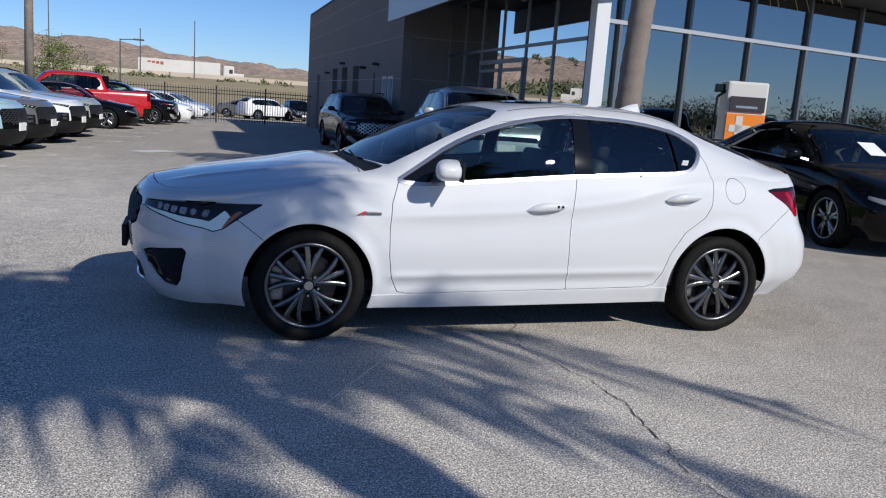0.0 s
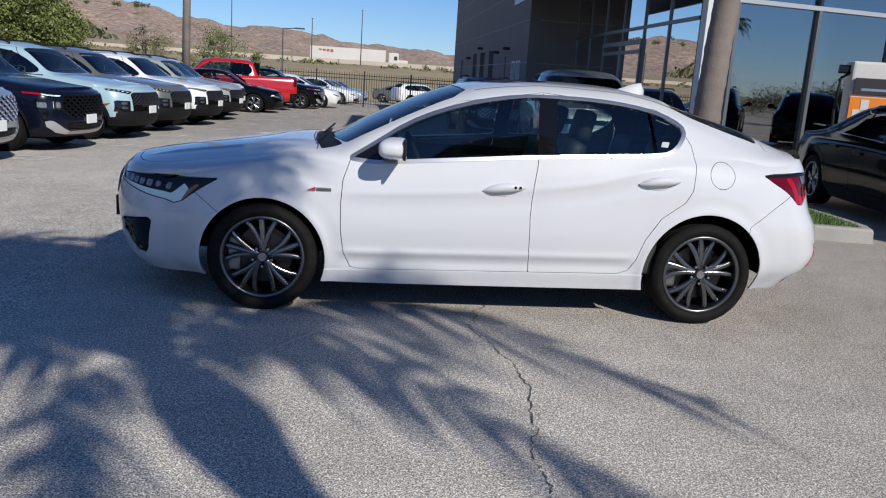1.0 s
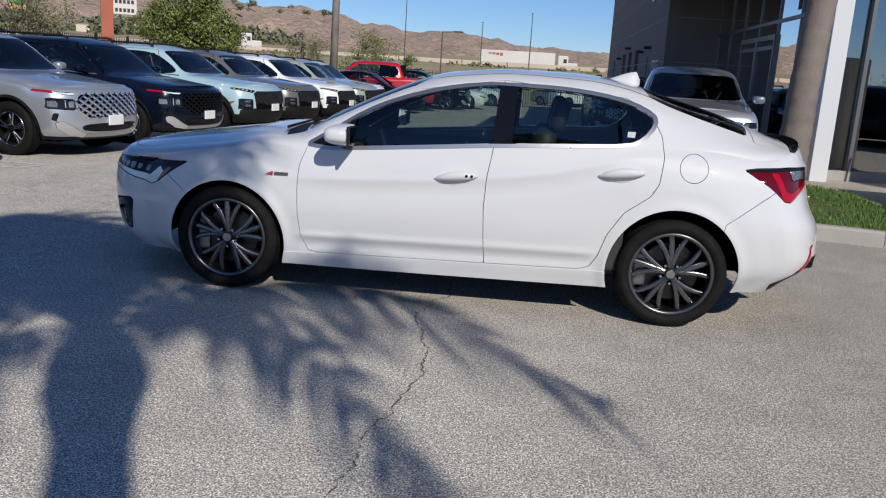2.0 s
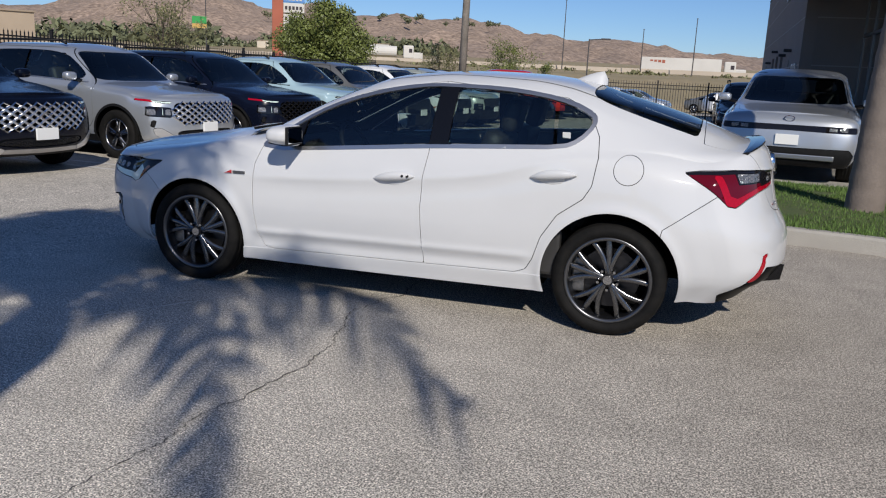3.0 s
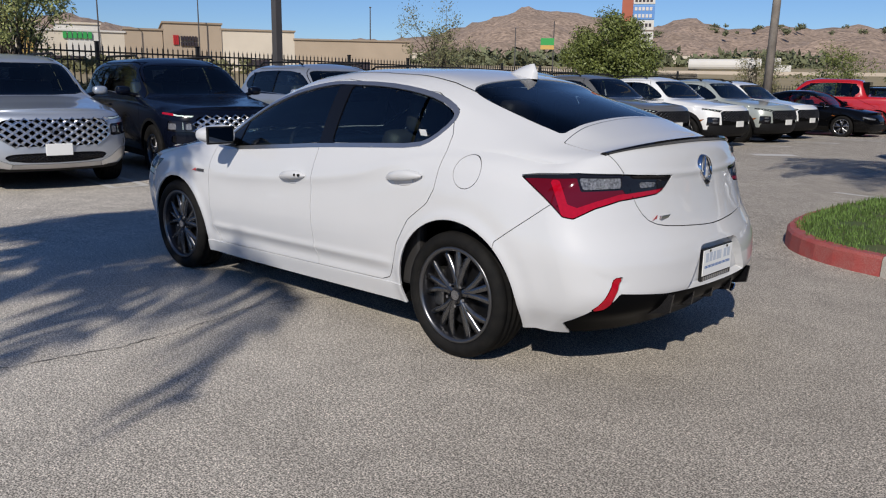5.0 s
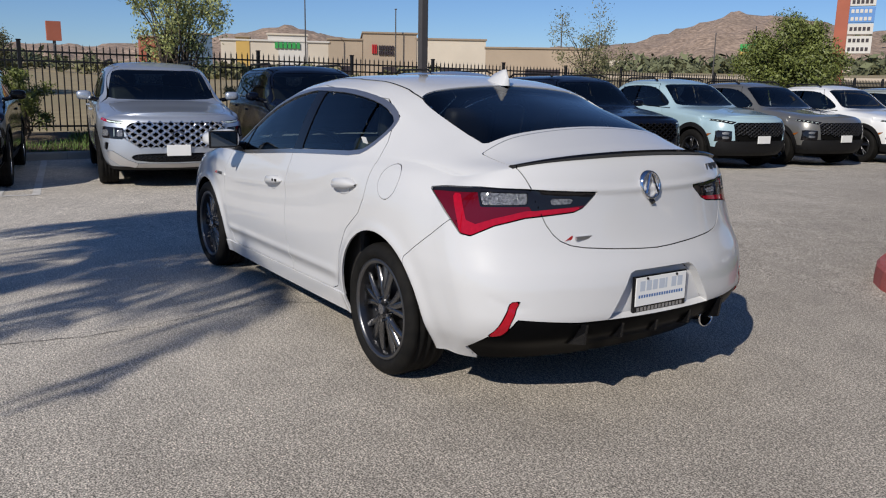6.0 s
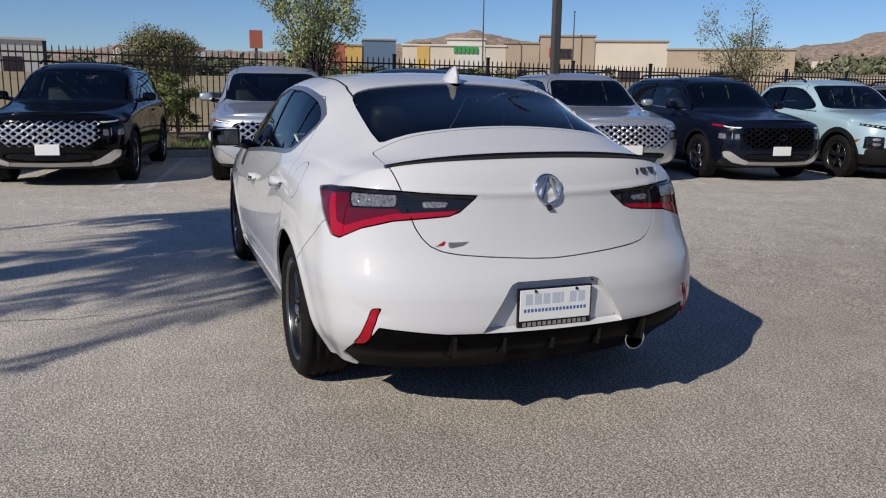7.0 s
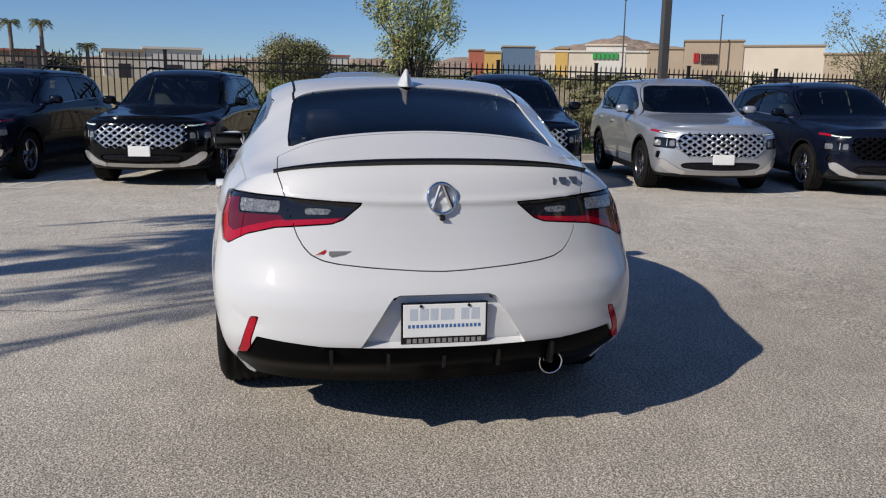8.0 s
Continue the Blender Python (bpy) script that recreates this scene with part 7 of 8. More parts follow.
    slab("display_face", at + fa * 0.16 - fc * 0.02, fa, fc, 1.03, 0.03, 0.20, 1.94, M["sign_dark"], "", board)
    for k in range(6):
        slab("display_shelf", at + fa * 0.30 - fc * 0.10, fa, fc, 0.75, 0.08, 0.62 + 0.21 * k, 0.66 + 0.21 * k, M["seat_pale"], "", board)
    return root


def charger():
    root = thing("charging_station", pose(7.46, 7.10, -0.09, 0, 0, -18), "white and orange electric car charging station", "charger")
    bm = bmesh.new()
    box(bm, -0.36, 0.36, -0.22, 0.22, 0.0, 2.18, 0.04)
    part("cabinet", bm, M["offwhite"], root)
    bm = bmesh.new()
    box(bm, -0.34, 0.34, -0.245, -0.215, 0.5, 1.62, 0.004)
    panel = part("front_panel", bm, M["orange"], root, "bright orange front panel")
    bm = bmesh.new()
    box(bm, -0.31, 0.31, -0.252, -0.24, 1.66, 1.92, 0.004)
    screen = part("screen", bm, M["sign_dark"], root, "dark screen")
    bm = bmesh.new()
    box(bm, -0.20, 0.18, -0.254, -0.247, 1.72, 1.76)
    part("screen_print", bm, M["satin"], screen)
    bm = bmesh.new()
    for x0, x1, z0, z1 in ((-0.17, -0.05, 0.95, 1.58), (-0.28, 0.10, 1.30, 1.42), (-0.05, 0.12, 0.95, 1.07)):
        box(bm, x0, x1, -0.252, -0.244, z0, z1)
    part("white_mark", bm, M["offwhite"], panel)
    bm = bmesh.new()
    box(bm, -0.12, 0.22, -0.254, -0.247, 0.70, 0.78)
    part("grey_mark", bm, M["sign_dark"], panel)
    bm = bmesh.new()
    pts = [(-0.36, -0.1, 2.0), (-0.50, -0.12, 1.9), (-0.53, -0.14, 1.4), (-0.50, -0.15, 0.8), (-0.40, -0.16, 0.5)]
    for p, q in zip(pts, pts[1:]):
        rod(bm, p, q, 0.022, None, 8)
    part("cable", bm, M["black_matt"], root, "black charging cable", True)
    bm = bmesh.new()
    box(bm, -0.52, -0.34, -0.06, 0.06, 1.98, 2.12, 0.02)
    part("cable_arm", bm, M["black_gloss"], root)


def store(name, a, b, depth, z0, z1, material, label, cap=None, signs=(), awning=None):
    """A plain shop block whose front runs from a to b; signs are (from, to, low, high, material) along the front."""
    a, b = Vector((*a, 0)), Vector((*b, 0))
    d = (b - a).normalized()
    back = Vector((-d.y, d.x, 0))
    if back.x > 0:
        back = -back
    root = thing(name, Matrix.Identity(4), label, "store")
    m = Matrix(((d.x, back.x, 0, a.x), (d.y, back.y, 0, a.y), (0, 0, 1, 0), (0, 0, 0, 1)))
    n = (b - a).length
    bm = bmesh.new()
    box(bm, 0, n, 0, depth, z0, z1, 0, m)
    part("wall", bm, material, root)
    bm = bmesh.new()
    box(bm, -0.15, n + 0.15, -0.2, depth, z1, z1 + 0.22, 0, m)
    part("parapet", bm, cap or M["tan"], root)
    bm = bmesh.new()
    box(bm, n * 0.35, n * 0.65, -0.05, 0.1, z0, z0 + 2.4, 0, m)
    part("entrance", bm, M["sign_dark"], root)
    for s0, s1, u0, u1, mat in signs:
        bm = bmesh.new()
        bars = 6 if s1 - s0 > 2 else 3
        for k in range(bars):
            x0 = s0 + (s1 - s0) * k / bars
            box(bm, x0, x0 + (s1 - s0) / bars * 0.72, -0.25, -0.02, u0, u1, 0, m)
        part("sign_letters", bm, mat, root, "plain coloured bars of a shop sign")
    return root


def semi_truck(m, label, tank=False):
    root = thing("semi_truck", m, label, "truck")
    bm = bmesh.new()
    if tank:
        rod(bm, (-8, 0, 2.3), (6, 0, 2.3), 1.15, None, 16)
        part("tank", bm, M["offwhite"], root)
    else:
        box(bm, -9, 6.8, -1.3, 1.3, 1.25, 4.1, 0.05)
        box_ob = part("trailer", bm, M["offwhite"], root, "white box trailer")
        bm = bmesh.new()
        for k in range(4):
            box(bm, -7.2 + 0.8 * k, -6.6 + 0.8 * k, -1.34, -1.30, 3.3 - 0.1 * k, 3.6)
        part("trailer_print", bm, M["brick_red"], box_ob)
    bm = bmesh.new()
    box(bm, 7.4, 9.6, -1.2, 1.2, 1.0, 3.7, 0.25)
    box(bm, 9.4, 11.6, -1.0, 1.0, 0.9, 2.3, 0.25)
    part("cab", bm, M["offwhite"], root)
    bm = bmesh.new()
    box(bm, 8.6, 9.3, -1.23, -1.19, 2.2, 3.0)
    part("cab_window", bm, M["sign_dark"], root)
    for x in (-7.8, -6.6, 7.0, 8.2, 10.8):
        bm = bmesh.new()
        rod(bm, (x, -1.2, 0.5), (x, 1.2, 0.5), 0.5, None, 14)
        part("wheel", bm, M["rubber"], root)
    return root

# ---- the place ----
land()
hills()
white_sedan()

ROW = Vector((0.136, 0.991, 0))
OUT = Vector((0.991, -0.136, 0))


def in_row(k, back=0.0):
    """The middle of stall k in the long row; back moves it away from the aisle."""
    return Vector((-6.87, -3.02, 0)) + ROW * 2.70 * k - OUT * back


# cracks, seams and stall lines on the asphalt
rng = random.Random(3)
way = [(0.02, -0.2), (0.04, -0.59), (-0.05, -0.75), (-0.11, -1.05), (-0.02, -1.38), (0.04, -1.63), (0.06, -2.01), (-0.01, -2.45), (-0.075, -2.80), (-0.085, -3.0), (-0.13, -3.3), (-0.05, -3.8)]
fine = []
for p, q in zip(way, way[1:]):
    wide = rng.uniform(-0.03, 0.03)
    for i in range(14):
        t = i / 14
        fine.append((p[0] + (q[0] - p[0]) * t + wide * math.sin(math.pi * t) + rng.uniform(-0.011, 0.011), p[1] + (q[1] - p[1]) * t + rng.uniform(-0.007, 0.007)))
strip("crack", fine, 0.0048, 0.004, M["crack"], "thin dark crack across the asphalt", 0.85)
strip("seam", [(-0.87 - 0.072 * k, -1.07 - 0.106 * k) for k in range(9)], 0.008, 0.004, M["seam"], "pale paving seam in the asphalt", 0.5)
for k in range(-2, 11):
    for s in (-0.21, 0.21):
        c = in_row(k + 0.5) + ROW * s + OUT * 0.42
        strip("stall_line", [tuple((c - OUT * 5.2 * i / 6).xy) for i in range(7)], 0.095, 0.004, M["line"], "worn white stall line on asphalt")
    c = in_row(k + 0.5) + OUT * 0.40
    strip("stall_line", [tuple((c + ROW * q).xy) for q in (-0.255, 0.0, 0.255)], 0.095, 0.005, M["line"], "worn white stall line on asphalt")
strip("stall_line", [(3.9, 7.0), (1.3, 7.6), (0.4, 7.8)], 0.1, 0.004, M["line"], "worn white stall line on asphalt")
strip("stall_line", [(-3.1, 13.5), (-2.4, 14.1)], 0.5, 0.004, M["line"], "worn white stall line on asphalt")

# planter strip along the fence
def fence_x(y):
    return -13.4 - 0.06 * y


v, f = [], []
ys = np.linspace(-22, 36, 60)
for y in ys:
    base = bank(y)
    for t in np.linspace(0, 1, 6):
        x = fence_x(y) + 1.75 * (1 - t) - 0.4 * t
        v.append((x, y, on_lot(-12, y) * (1 - t) + 0.10 + (base + 0.04 - 0.10) * t + 0.03 * noise.noise(Vector((x * 2, y * 2, 1)))))
f = [(i * 6 + j, i * 6 + j + 1, i * 6 + j + 7, i * 6 + j + 6) for i in range(59) for j in range(5)]
tagged(link("planter_bed", v, f, M["soil"]), "bare soil planting bed along the fence", "planting bed", "", "structure")
tagged(kerb([(fence_x(y) + 1.75, y) for y in np.linspace(36, -22, 40)], 0.15, 0.14, False, lambda p: M["concrete"]), "pale concrete kerb along the planting bed", "kerb", "", "structure")

rng = random.Random(21)
gv, gf = [], []
while len(gf) < 16000:
    y, q = rng.uniform(-9, 16), rng.random()
    if noise.noise(Vector((y * 0.35, q * 1.5, 4.0))) < -0.05:
        continue
    base = bank(y)
    x = fence_x(y) + 1.6 * (1 - q) - 0.3 * q
    z0 = on_lot(-12, y) * (1 - q) + 0.09 + (base - 0.06) * q
    a, h = rng.uniform(0, 6.28), rng.uniform(0.05, 0.17)
    dx, dy = math.cos(a), math.sin(a)
    k = len(gv)
    gv += [(x - dy * 0.010, y + dx * 0.010, z0), (x + dy * 0.010, y - dx * 0.010, z0), (x + dx * h * 0.5, y + dy * h * 0.5, z0 + h)]
    gf.append((k, k + 1, k + 2))
tagged(link("bed_grass", gv, gf, M["grass"], None, "", False), "rough green grass in the planting bed", "grass", "", "stuff")

panel = fence_panel(2.44, 1.78)
fence_line(panel, (fence_x(-20.66), -20.66), (fence_x(36.15), 36.15), 2.44, lambda x, y: bank(y))
fence_line(panel, (fence_x(36.15), 36.15), (4.25, 38.4), 2.44, lambda x, y: on_lot(max(x, -12.0), y))
for o in (*panel.children_recursive, panel):
    bpy.data.objects.remove(o)

island()
showroom()
charger()


def cafe_chair(x, y, turn):
    """White tubular chair: two bent side frames, a thin seat and a back bar."""
    root = thing("cafe_chair", pose(x, y, 0.03, 0, 0, turn), "white tubular metal chair inside the showroom", "chair", "showroom chairs")
    for s in (-1, 1):
        bm = bmesh.new()
        pts = [(-0.22, s * 0.20, 0.0), (-0.19, s * 0.20, 0.45), (0.17, s * 0.20, 0.45), (0.23, s * 0.20, 0.0)]
        for p, q in zip(pts, pts[1:]):
            rod(bm, p, q, 0.014, None, 8)
        rod(bm, (0.17, s * 0.20, 0.45), (0.27, s * 0.18, 0.84), 0.014, None, 8)
        part("side_frame", bm, M["column"], root, "", True)
    bm = bmesh.new()
    box(bm, -0.20, 0.19, -0.20, 0.20, 0.45, 0.475, 0.008)
    part("seat", bm, M["column"], root)
    bm = bmesh.new()
    box(bm, 0.235, 0.255, -0.19, 0.19, 0.68, 0.83, 0.006)
    part("backrest", bm, M["column"], root)


cafe_chair(7.85, 10.55, 200)
cafe_chair(8.9, 11.3, 330)

# cars
suv = plain_car("suv")
ute = plain_car("ute")
fast = plain_car("fastback")
PARKED = (
    (suv, -1, "navy", 2.33, 0.0, "dark navy SUV parked beside a black SUV", "suv"),
    (suv, 0, "black", 2.33, -1.0, "black SUV with chrome mesh grille in the row", "suv"),
    (suv, 1, "silver", 2.33, 0.5, "bright silver SUV with black roof rails", "suv"),
    (suv, 2, "blue_black", 2.33, 0.0, "blue-black SUV with chrome mesh grille", "suv"),
    (suv, 3, "warm_silver", 2.33, 0.0, "grey-silver SUV with satin bumper blade", "suv"),
    (suv, 4, "navy", 2.33, -0.5, "dark navy SUV with a black grille", "suv"),
    (ute, 5, "pale_blue", 2.42, 0.0, "pale blue compact pickup with black cladding", "pickup"),
    (ute, 6, "stone_grey", 2.42, 0.5, "stone grey compact pickup with black cladding", "pickup"),
    (ute, 7, "white", 2.42, 0.0, "white compact pickup with black bumper", "pickup"),
    (ute, 8, "sage", 2.42, 0.0, "sage grey compact pickup with black bumper", "pickup"),
    (ute, 9, "white", 2.42, 0.0, "white compact pickup at the row's far end", "pickup"),
)
ALONG = {-1: 0.1, 0: 0.35, 1: 0.55, 2: 0.25, 3: 0.40, 4: 0.25, 5: 0.25, 6: 0.0, 7: 0.0}
BACK = {-1: 0.2, 0: 0.1, 5: 0.1, 6: 0.3, 7: 0.4, 8: 0.7, 9: 1.4}
for source, k, colour, nose, turn, text, cat in PARKED:
    p = in_row(k) - OUT * (nose - 0.30 + BACK.get(k, 0.0)) + ROW * ALONG.get(k, 0.2)
    got = copy_thing(source, pose(p.x, p.y, on_lot(p.x + 1.4, p.y), 0, 0, 172.2 + turn))
    tagged(repaint(got, colour), text, cat, "cars parked in the long row")
    for o in got.children:
        if k == 4 and o.name.split(".")[0] == "grille":
            o.material_slots[0].link = "OBJECT"
            o.material_slots[0].material = M["black_gloss"]
for source, x, y, turn, colour, text, cat in (
    (fast, 6.32, 3.72, 82, "black", "black fastback sedan with papers behind its windscreen", "sedan"),
    (fast, -6.1, 25.2, 178, "black", "black sedan parked before a red pickup", "sedan"),
    (suv, 2.92, 18.6, 91, "blue_black", "dark SUV parked against the stucco wall", "suv"),
    (suv, -4.8, 31.2, 178, "black", "black SUV parked behind a red pickup", "suv"),
    (fast, -4.2, 33.8, 178, "white", "white sedan near the gate", "sedan"),
    (fast, -3.4, 43.0, 170, "white", "white sedan beyond the gate", "sedan"),
    (fast, -2.8, 50.0, 170, "silver", "silver sedan beyond the gate", "sedan"),
    (fast, 2.5, 63.0, 165, "stone_grey", "grey sedan far beyond the gate", "sedan"),
    (suv, 3.9, 60.0, 205, "white", "white SUV far beyond the gate", "suv"),
    (suv, 6.3, 60.5, 95, "black", "black SUV far beyond the gate", "suv"),
):
    got = copy_thing(source, pose(x, y, float(land_height(np.array(x), np.array(y))), 0, 0, turn))
    tagged(repaint(got, colour), text, cat)
for x, y, colour in ((12.4, -1.2, "black"), (14.2, 0.9, "navy"), (16.0, 3.0, "black"), (17.8, 5.1, "blue_black")):
    got = copy_thing(suv, pose(x, y, float(land_height(np.array(x), np.array(y))), 0, 0, 140))
    tagged(repaint(got, colour), "dark SUV parked on the lot before the showroom glass", "suv", "cars before the showroom")
electric = plain_car("electric")
electric.matrix_basis = pose(3.15, 9.15, 0.10, 0, 0, 83)
tagged(repaint(electric, "warm_silver"), "silver electric hatchback parked behind the grass island", "hatchback")
truck = plain_car("truck")
truck.matrix_basis = pose(-6.5, 27.9, on_lot(-6.5, 27.9), 0, 0, 12)
tagged(repaint(truck, "red"), "bright red crew-cab pickup with black wheels", "pickup")
for ob in (suv, ute, fast):
    for o in (*ob.children_recursive, ob):
        bpy.data.objects.remove(o)
# raised apron before the showroom
apron = [(1.75, 7.35), (4.35, 6.75), (4.62, 12.0), (2.0, 12.4)]
bm = bmesh.new()
top = [bm.verts.new((x, y, 0.10)) for x, y in apron]
foot = [bm.verts.new((3.15 + (x - 3.15) * 1.05, 9.5 + (y - 9.5) * 1.04, -0.2)) for x, y in apron]
bm.faces.new(top)
for k in range(4):
    bm.faces.new((foot[k], foot[(k + 1) % 4], top[(k + 1) % 4], top[k]))
tagged(part("pavement", bm, M["concrete"]), "raised concrete apron before the showroom", "pavement", "", "structure")
# bollards along the stucco wall
for k in range(7):
    y = 22.4 + 1.45 * k
    post = thing("bollard", pose(3.42 + 0.0167 * (y - 17), y, on_lot(3.4, y)), "dark round steel bollard by the wall", "bollard", "bollards along the wall")
    bm = bmesh.new()
    rod(bm, (0, 0, 0), (0, 0, 1.08), 0.11, None, 16)
    part("shaft", bm, M["iron"], post, "", True)
    v, f = lathe([(0.11, 1.08), (0.10, 1.13), (0.06, 1.16), (0.001, 1.17)], 16)
    link("domed_cap", [(p[0], p[2], p[1]) for p in v], f, M["iron"], post)

# papers on the black sedan's windscreen
ob = thing("window_paper", pose(5.92, 2.57, 1.17, 0, 0, 82), "white sales papers behind a windscreen", "paper")
bm = bmesh.new()
box(bm, -0.16, 0.16, -0.13, 0.10, 0, 0.003, 0, pose(0, 0, 0, 0, -26, 0))
part("sheet", bm, M["paper"], ob)

# trees, poles
tree("tree", -12.05, 1.80, 0.1, 3.9, 1.05, M["leaf_pale"], "airy pale green young tree by the fence", 11, clumps=52, leaves=210, size=0.034, low=0.30, squash=1.5, clump_r=0.30, trunk_r=0.045)
tree("tree", -10.95, 11.8, 0.15, 3.35, 0.95, M["leaf_olive"], "sparse thin young tree by the fence", 12, clumps=36, leaves=130, size=0.03, low=0.30, squash=1.5, clump_r=0.34, trunk_r=0.035)
tree("tree", -10.6, 19.6, 0.05, 3.35, 1.45, M["leaf_dark"], "dense dark green round tree by the fence", 13, clumps=115, leaves=400, size=0.05, low=0.14, squash=1.0, clump_r=0.36, trunk_r=0.07, stems=4)
tree("tree", -9.6, 29.5, -0.35, 3.1, 1.1, M["leaf_olive"], "sparse olive-green tree at the lot's end", 14, clumps=36, leaves=170, size=0.036, low=0.2, trunk_r=0.04)
tree("shrub", -7.4, 31.5, -0.35, 3.2, 1.55, M["leaf_dark"], "dense green shrub behind the red pickup", 15, clumps=36, leaves=200, size=0.045, low=0.05, squash=0.9, clump_r=0.4)
tree("shrub", -5.9, 34.5, -0.4, 2.3, 0.85, M["leaf_dark"], "rounded green shrub near the gate fence", 16, clumps=30, leaves=200, size=0.045, low=0.05, squash=0.9, clump_r=0.4)
tree("tree", -34.9, -0.8, 0.4, 3.1, 1.9, M["leaf_olive"], "broad olive-green tree beyond the fence", 17, clumps=70, leaves=340, size=0.06, low=0.25, squash=0.9, clump_r=0.4, trunk_r=0.1)
for k, (x, y, r) in enumerate(((-12.6, -1.0, 0.55), (-12.4, 4.6, 0.6), (-12.6, 5.9, 0.5), (-12.5, 3.4, 0.5), (-12.3, 8.6, 0.45))):
    tree("shrub", x, y, 0.25, 1.25 + 0.1 * (k % 2), r, M["leaf_olive"] if k else M["leaf_dark"], "low grey-green shrub in the planting bed", 30 + k, clumps=26, leaves=230, size=0.032, low=0.05, squash=0.8, clump_r=0.42, trunk_r=0.02)
light_pole(-11.44, 7.15, 0.1, 7.5, 0.085, "square grey lamp post in the planting bed", True, True, 0)
light_pole(-6.28, 51.3, on_lot(-6.3, 51.3), 4.75, 0.06, "tall street lamp beyond the gate", True, False, 0)
pole = thing("utility_pole", pose(-6.85, 23.35, on_lot(-6.85, 23.35) - 0.02), "weathered wooden utility pole", "pole")
bm = bmesh.new()
rod(bm, (0, 0, 0), (0.12, 0.05, 9.0), 0.145, 0.11, 12)
part("shaft", bm, M["wood"], pole, "", True)
palm(3.50, 4.30, 0.10, 6.2, 0.168, (0.62, 0.25), 2.5, 30, 21, "palm tree with a ringed grey trunk on the lawn", True)
plume_palm(1.85, -8.36, 0.0, 5.2, 0.138, "feather palm with arching fronds at the lot's edge")

# town beyond the fence
def beyond(x, y):
    return float(land_height(np.array(float(x)), np.array(float(y))))


store("store", (-101.3, 31.2), (-96.8, 44.4), 30, 1.0, 6.35, M["cream"], "long cream shop block", M["offwhite"])
store("store", (-99.4, 36.9), (-97.6, 41.7), 4, 1.0, 7.20, M["offwhite"], "offwhite shop front with a green sign", M["cream"], ((0.9, 4.3, 5.5, 6.25, M["sign_green"]),))
store("store", (-100.6, 33.0), (-100.0, 34.6), 4, 1.0, 6.75, M["yellow"], "small ochre shop front")
store("store", (-96.8, 44.4), (-95.0, 48.6), 30, 1.0, 6.80, M["beige"], "beige store side wing")
store("store", (-94.8, 48.6), (-91.6, 55.1), 28, 1.0, 7.75, M["beige"], "tall beige store front with a dark sign", M["tan"], ((1.2, 1.9, 5.1, 6.3, M["print_red"]), (2.1, 4.2, 5.65, 6.2, M["sign_dark"]), (2.1, 4.2, 4.95, 5.5, M["sign_dark"])))
store("store", (-91.8, 55.1), (-86.9, 63.3), 30, 1.0, 7.10, M["cream"], "plain cream store side wing")
store("store", (-86.9, 63.3), (-77.4, 75.7), 30, 1.0, 6.10, M["beige"], "long low beige store wall")
store("store", (-123.0, 26.0), (-122.6, 28.3), 6, 1.0, 7.35, M["brick_red"], "red stucco shop block")
store("store", (-122.6, 28.3), (-122.1, 30.9), 6, 1.0, 7.05, M["yellow"], "yellow stucco shop block")
store("store", (-121.9, 31.1), (-120.8, 36.1), 8, 1.0, 7.95, M["blue_roof"], "dark blue metal shop block")
store("house", (-82.0, -20.0), (-82.9, -16.3), 8, 1.0, 4.65, M["cream"], "cream house block with a low roof", M["tan"])
store("store", (-82.9, -16.3), (-84.0, -10.7), 10, 1.0, 4.95, M["offwhite"], "low offwhite commercial block", M["offwhite"])
store("store", (-79.5, -29.8), (-80.4, -25.4), 8, 1.0, 4.35, M["tan"], "tan block behind palm trees", M["brick_red"])
store("store", (-110.0, -4.8), (-111.0, 6.2), 10, 1.0, 5.55, M["offwhite"], "far white shop with a red band", M["brick_red"])
for x, y, h in ((-79.5, -27.7, 5.6), (-80.4, -25.2, 5.7), (-82.5, -21.6, 3.7)):
    palm(x, y, 1.4, h, 0.22, (0.1, 0.0), 1.3, 30, 40 + int(h * 10), "fan palm with a round crown in the distance")
palm(8.5, 62.0, 0.5, 4.6, 0.14, (0.1, 0), 1.3, 24, 55, "palm tree beyond the building")
sign = thing("pylon_sign", pose(-48.5, 86.4, 1.0, 0, 0, 31), "tall red and white shopping centre pylon sign", "sign")
bm = bmesh.new()
box(bm, -1.95, -0.62, -0.4, 0.4, -1.0, 13.4, 0.04)
part("red_pier", bm, M["brick_red"], sign)
for z0, z1, mat in ((4.4, 6.3, "offwhite"), (6.5, 7.65, "offwhite"), (7.75, 9.4, "sign_blue"), (9.55, 11.3, "offwhite"), (11.45, 13.0, "offwhite")):
    bm = bmesh.new()
    box(bm, -0.60, 1.95, -0.35, 0.35, z0, z1, 0.03)
    panel_ob = part("sign_panel", bm, M[mat], sign)
    rows = 1 if z1 - z0 < 1.3 else 2
    for q in range(rows):
        zc = z0 + (z1 - z0) * (q + 0.5) / rows
        for k in range(5):
            bm = bmesh.new()
            box(bm, -0.42 + 0.44 * k, -0.12 + 0.44 * k, -0.39, -0.35, zc - 0.2, zc + 0.2)
            part("sign_bar", bm, M["sign_dark"] if mat == "offwhite" else M["offwhite"], panel_ob)
sign = thing("road_sign", pose(-51.2, 71.7, 0.6, 0, 0, 40), "green road sign on a steel post", "sign")
bm = bmesh.new()
box(bm, -0.75, 0.75, -0.04, 0.04, 4.6, 5.35)
part("green_panel", bm, M["sign_green"], sign)
bm = bmesh.new()
box(bm, -0.75, 0.75, -0.04, 0.04, 4.12, 4.57)
part("yellow_panel", bm, M["yellow"], sign)
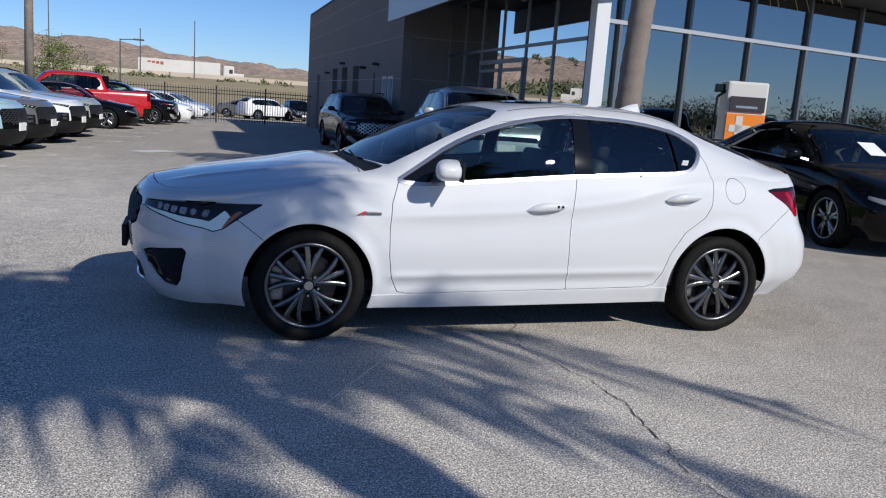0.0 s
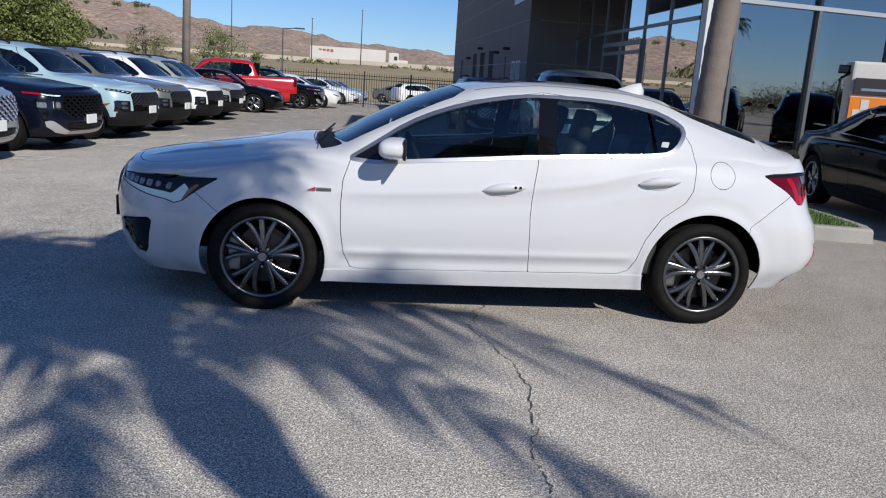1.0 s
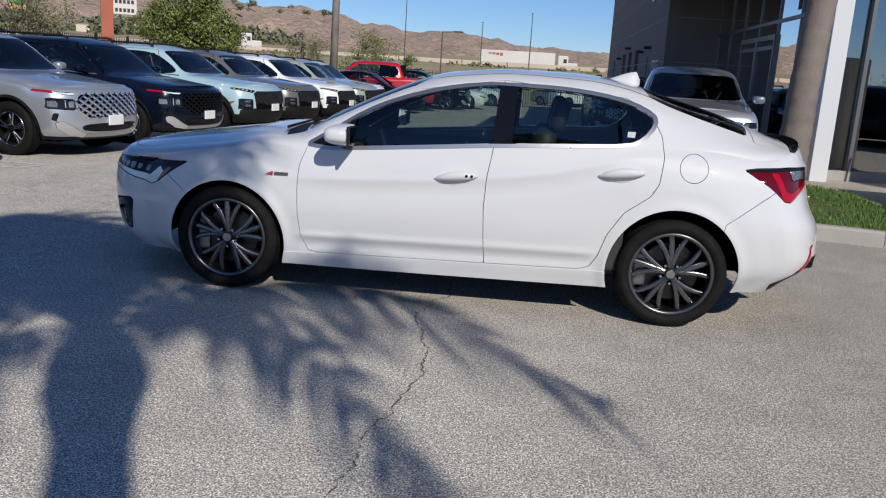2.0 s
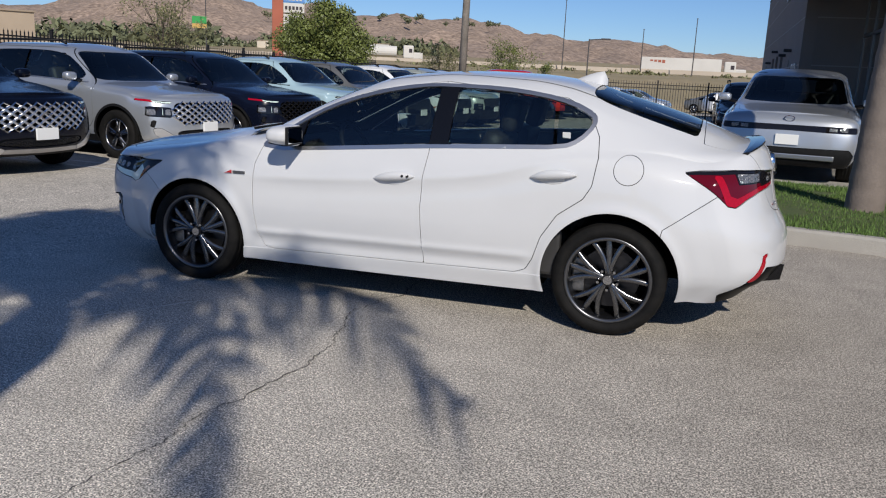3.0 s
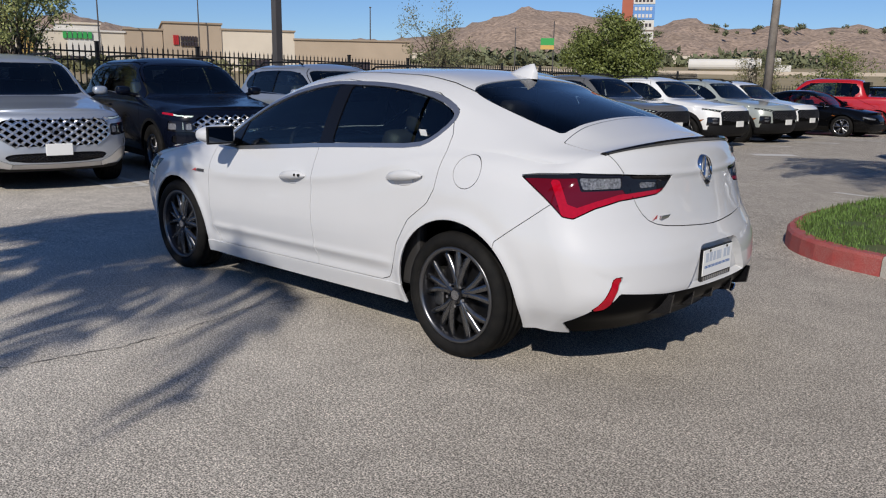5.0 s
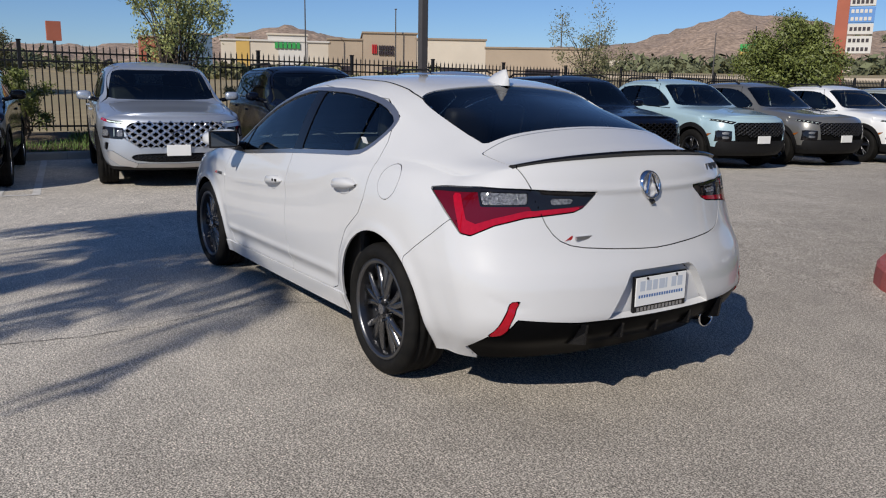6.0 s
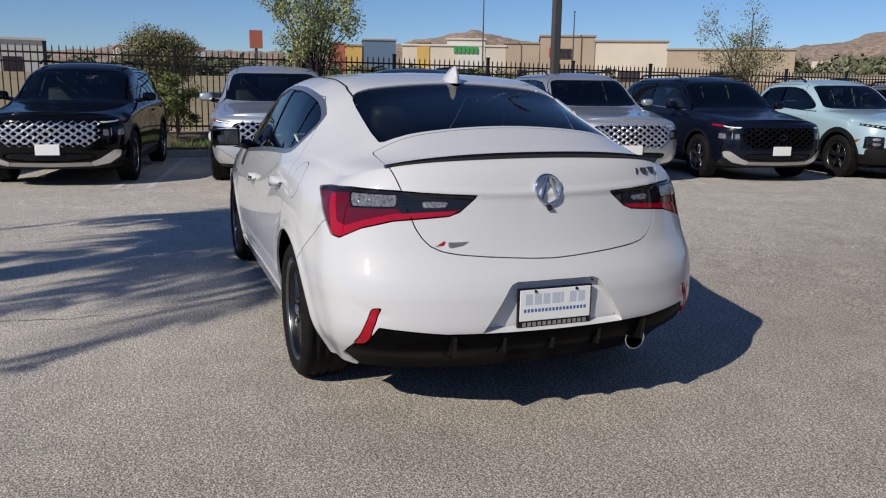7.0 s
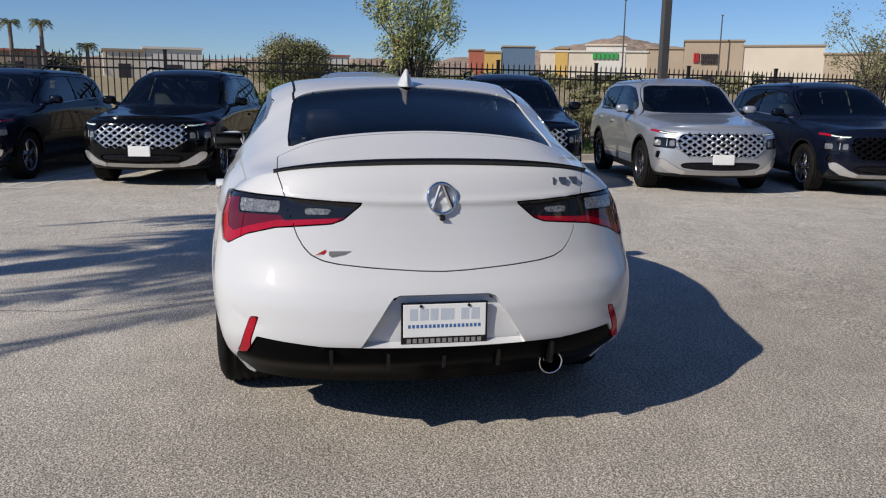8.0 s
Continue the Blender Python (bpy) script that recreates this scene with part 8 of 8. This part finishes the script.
bm = bmesh.new()
rod(bm, (0.7, 0.08, -0.5), (0.7, 0.08, 7.2), 0.08, 0.05, 8)
part("post", bm, M["pole"], sign)
sign = thing("shop_sign", pose(-144.4, 17.2, 1.2), "far red box sign on a post", "sign")
bm = bmesh.new()
box(bm, -0.5, 0.5, -1.1, 1.1, 5.9, 9.0)
part("panel", bm, M["brick_red"], sign)
bm = bmesh.new()
rod(bm, (0, 0, 0), (0, 0, 5.9), 0.25, None, 8)
part("post", bm, M["pole"], sign)
# freeway on its bank
v, f = [], []
for k, a in enumerate(np.linspace(70, 140, 80)):
    ca, sa = math.cos(radians(a)), math.sin(radians(a))
    for r, z in ((100, 0.3), (118, 0.8), (150, 1.6), (158, 2.0), (158.4, 3.45), (159.0, 3.45), (159.2, 2.0), (185, 2.2)):
        v.append((r * ca, r * sa, z))
f = [(i * 8 + j, i * 8 + j + 1, i * 8 + j + 9, i * 8 + j + 8) for i in range(79) for j in range(7)]
ob = link("freeway_bank", v, [q[::-1] for q in f], M["dry"], None, "", False)
ob.data.materials.append(M["wall_tan"])
ob.data.polygons.foreach_set("material_index", [1 if i % 7 in (3, 4, 5) else 0 for i in range(len(f))])
tagged(ob, "dry grass bank with a tan freeway barrier", "embankment", "", "structure")
a = radians(91.0)
semi_truck(pose(170 * math.cos(a), 170 * math.sin(a), 1.9, 0, 0, 1.5), "white semi truck with a box trailer on the freeway")
a = radians(113.4)
semi_truck(pose(172 * math.cos(a), 172 * math.sin(a), 2.6, 0, 0, 23), "white tanker truck on the freeway", True)
for a, r, h in ((94.0, 150, 8), (99.5, 155, 13), (90.5, 150, 10), (128.0, 120, 7), (150.5, 105, 9), (157.0, 100, 10.5), (138.5, 110, 9)):
    x, y = r * math.cos(radians(a)), r * math.sin(radians(a))
    light_pole(x, y, beyond(x, y), h, 0.11, "thin distant street lamp pole", True, False, a)
# far tree belts and roadside brush
rng = random.Random(8)


def belt(name, label, count, a0, a1, r0, r1, size0, size1, leaf, leaves, leaf_size, lift=None):
    v, f = [], []
    for _ in range(count):
        a, r = radians(rng.uniform(a0, a1)), rng.uniform(r0, r1)
        x, y = r * math.cos(a), r * math.sin(a)
        s = rng.uniform(size0, size1)
        z = beyond(x, y) if lift is None else lift(r)
        for q in range(3):
            clump(v, f, (x + rng.uniform(-s, s) * 0.7, y + rng.uniform(-s, s) * 0.7, z + s * rng.uniform(0.35, 0.8)), s * 0.7, leaves, leaf_size * s, rng, 0.8, 0.3)
    tagged(link(name, v, f, leaf, None, "", False), label, "trees", "", "stuff")


belt("far_trees", "dark green trees along the foot of the hills", 170, 108, 154, 290, 440, 2.2, 8.5, M["leaf_far"], 44, 0.24, lambda r: 4.0 + (r - 300) * 0.022)
belt("far_bushes", "brown-green bushes along the freeway bank", 90, 82, 112, 128, 156, 0.7, 1.5, M["leaf_olive"], 30, 0.28, lambda r: 0.9 + (r - 128) * 0.025)
belt("field_bushes", "grey-green bushes before the stores", 46, 148, 172, 70, 88, 0.7, 1.5, M["leaf_olive"], 36, 0.26)
belt("lot_edge_trees", "dark green trees round the lot's other side", 150, -95, 20, 38, 60, 1.4, 2.6, M["leaf_far"], 480, 0.034)
for x, y, h in ((27.0, -24.0, 5.2), (33.0, -17.0, 5.8), (19.0, -33.0, 5.4)):
    palm(x, y, 0.0, h, 0.15, (0.2, 0.0), 1.5, 26, 60 + int(x), "palm tree on the lot's other side")
belt("west_trees", "dark trees around far buildings", 40, 172, 205, 80, 130, 1.0, 2.2, M["leaf_far"], 34, 0.26)
belt("ridge_trees", "small dark trees on the ridge line", 24, 104, 122, 690, 840, 2.5, 5.0, M["leaf_far"], 26, 0.32, lambda r: 37 + (r - 690) * 0.11)

# houses among the far trees
for a, r, n in ((113, 330, 7), (117.5, 370, 8), (121, 345, 6), (124.5, 390, 9), (127, 350, 7), (131, 400, 10), (135.5, 360, 8), (140, 380, 9)):
    x, y = r * math.cos(radians(a)), r * math.sin(radians(a))
    d = Vector((math.sin(radians(a)), -math.cos(radians(a))))
    z0 = 3.5 + (r - 300) * 0.024
    store("house", (x, y), (x + d.x * n, y + d.y * n), 6, z0 - 3, z0 + 5.5 + (n % 3), M["offwhite"] if n % 2 else M["cream"], "small pale house below the hills", M["tan"])
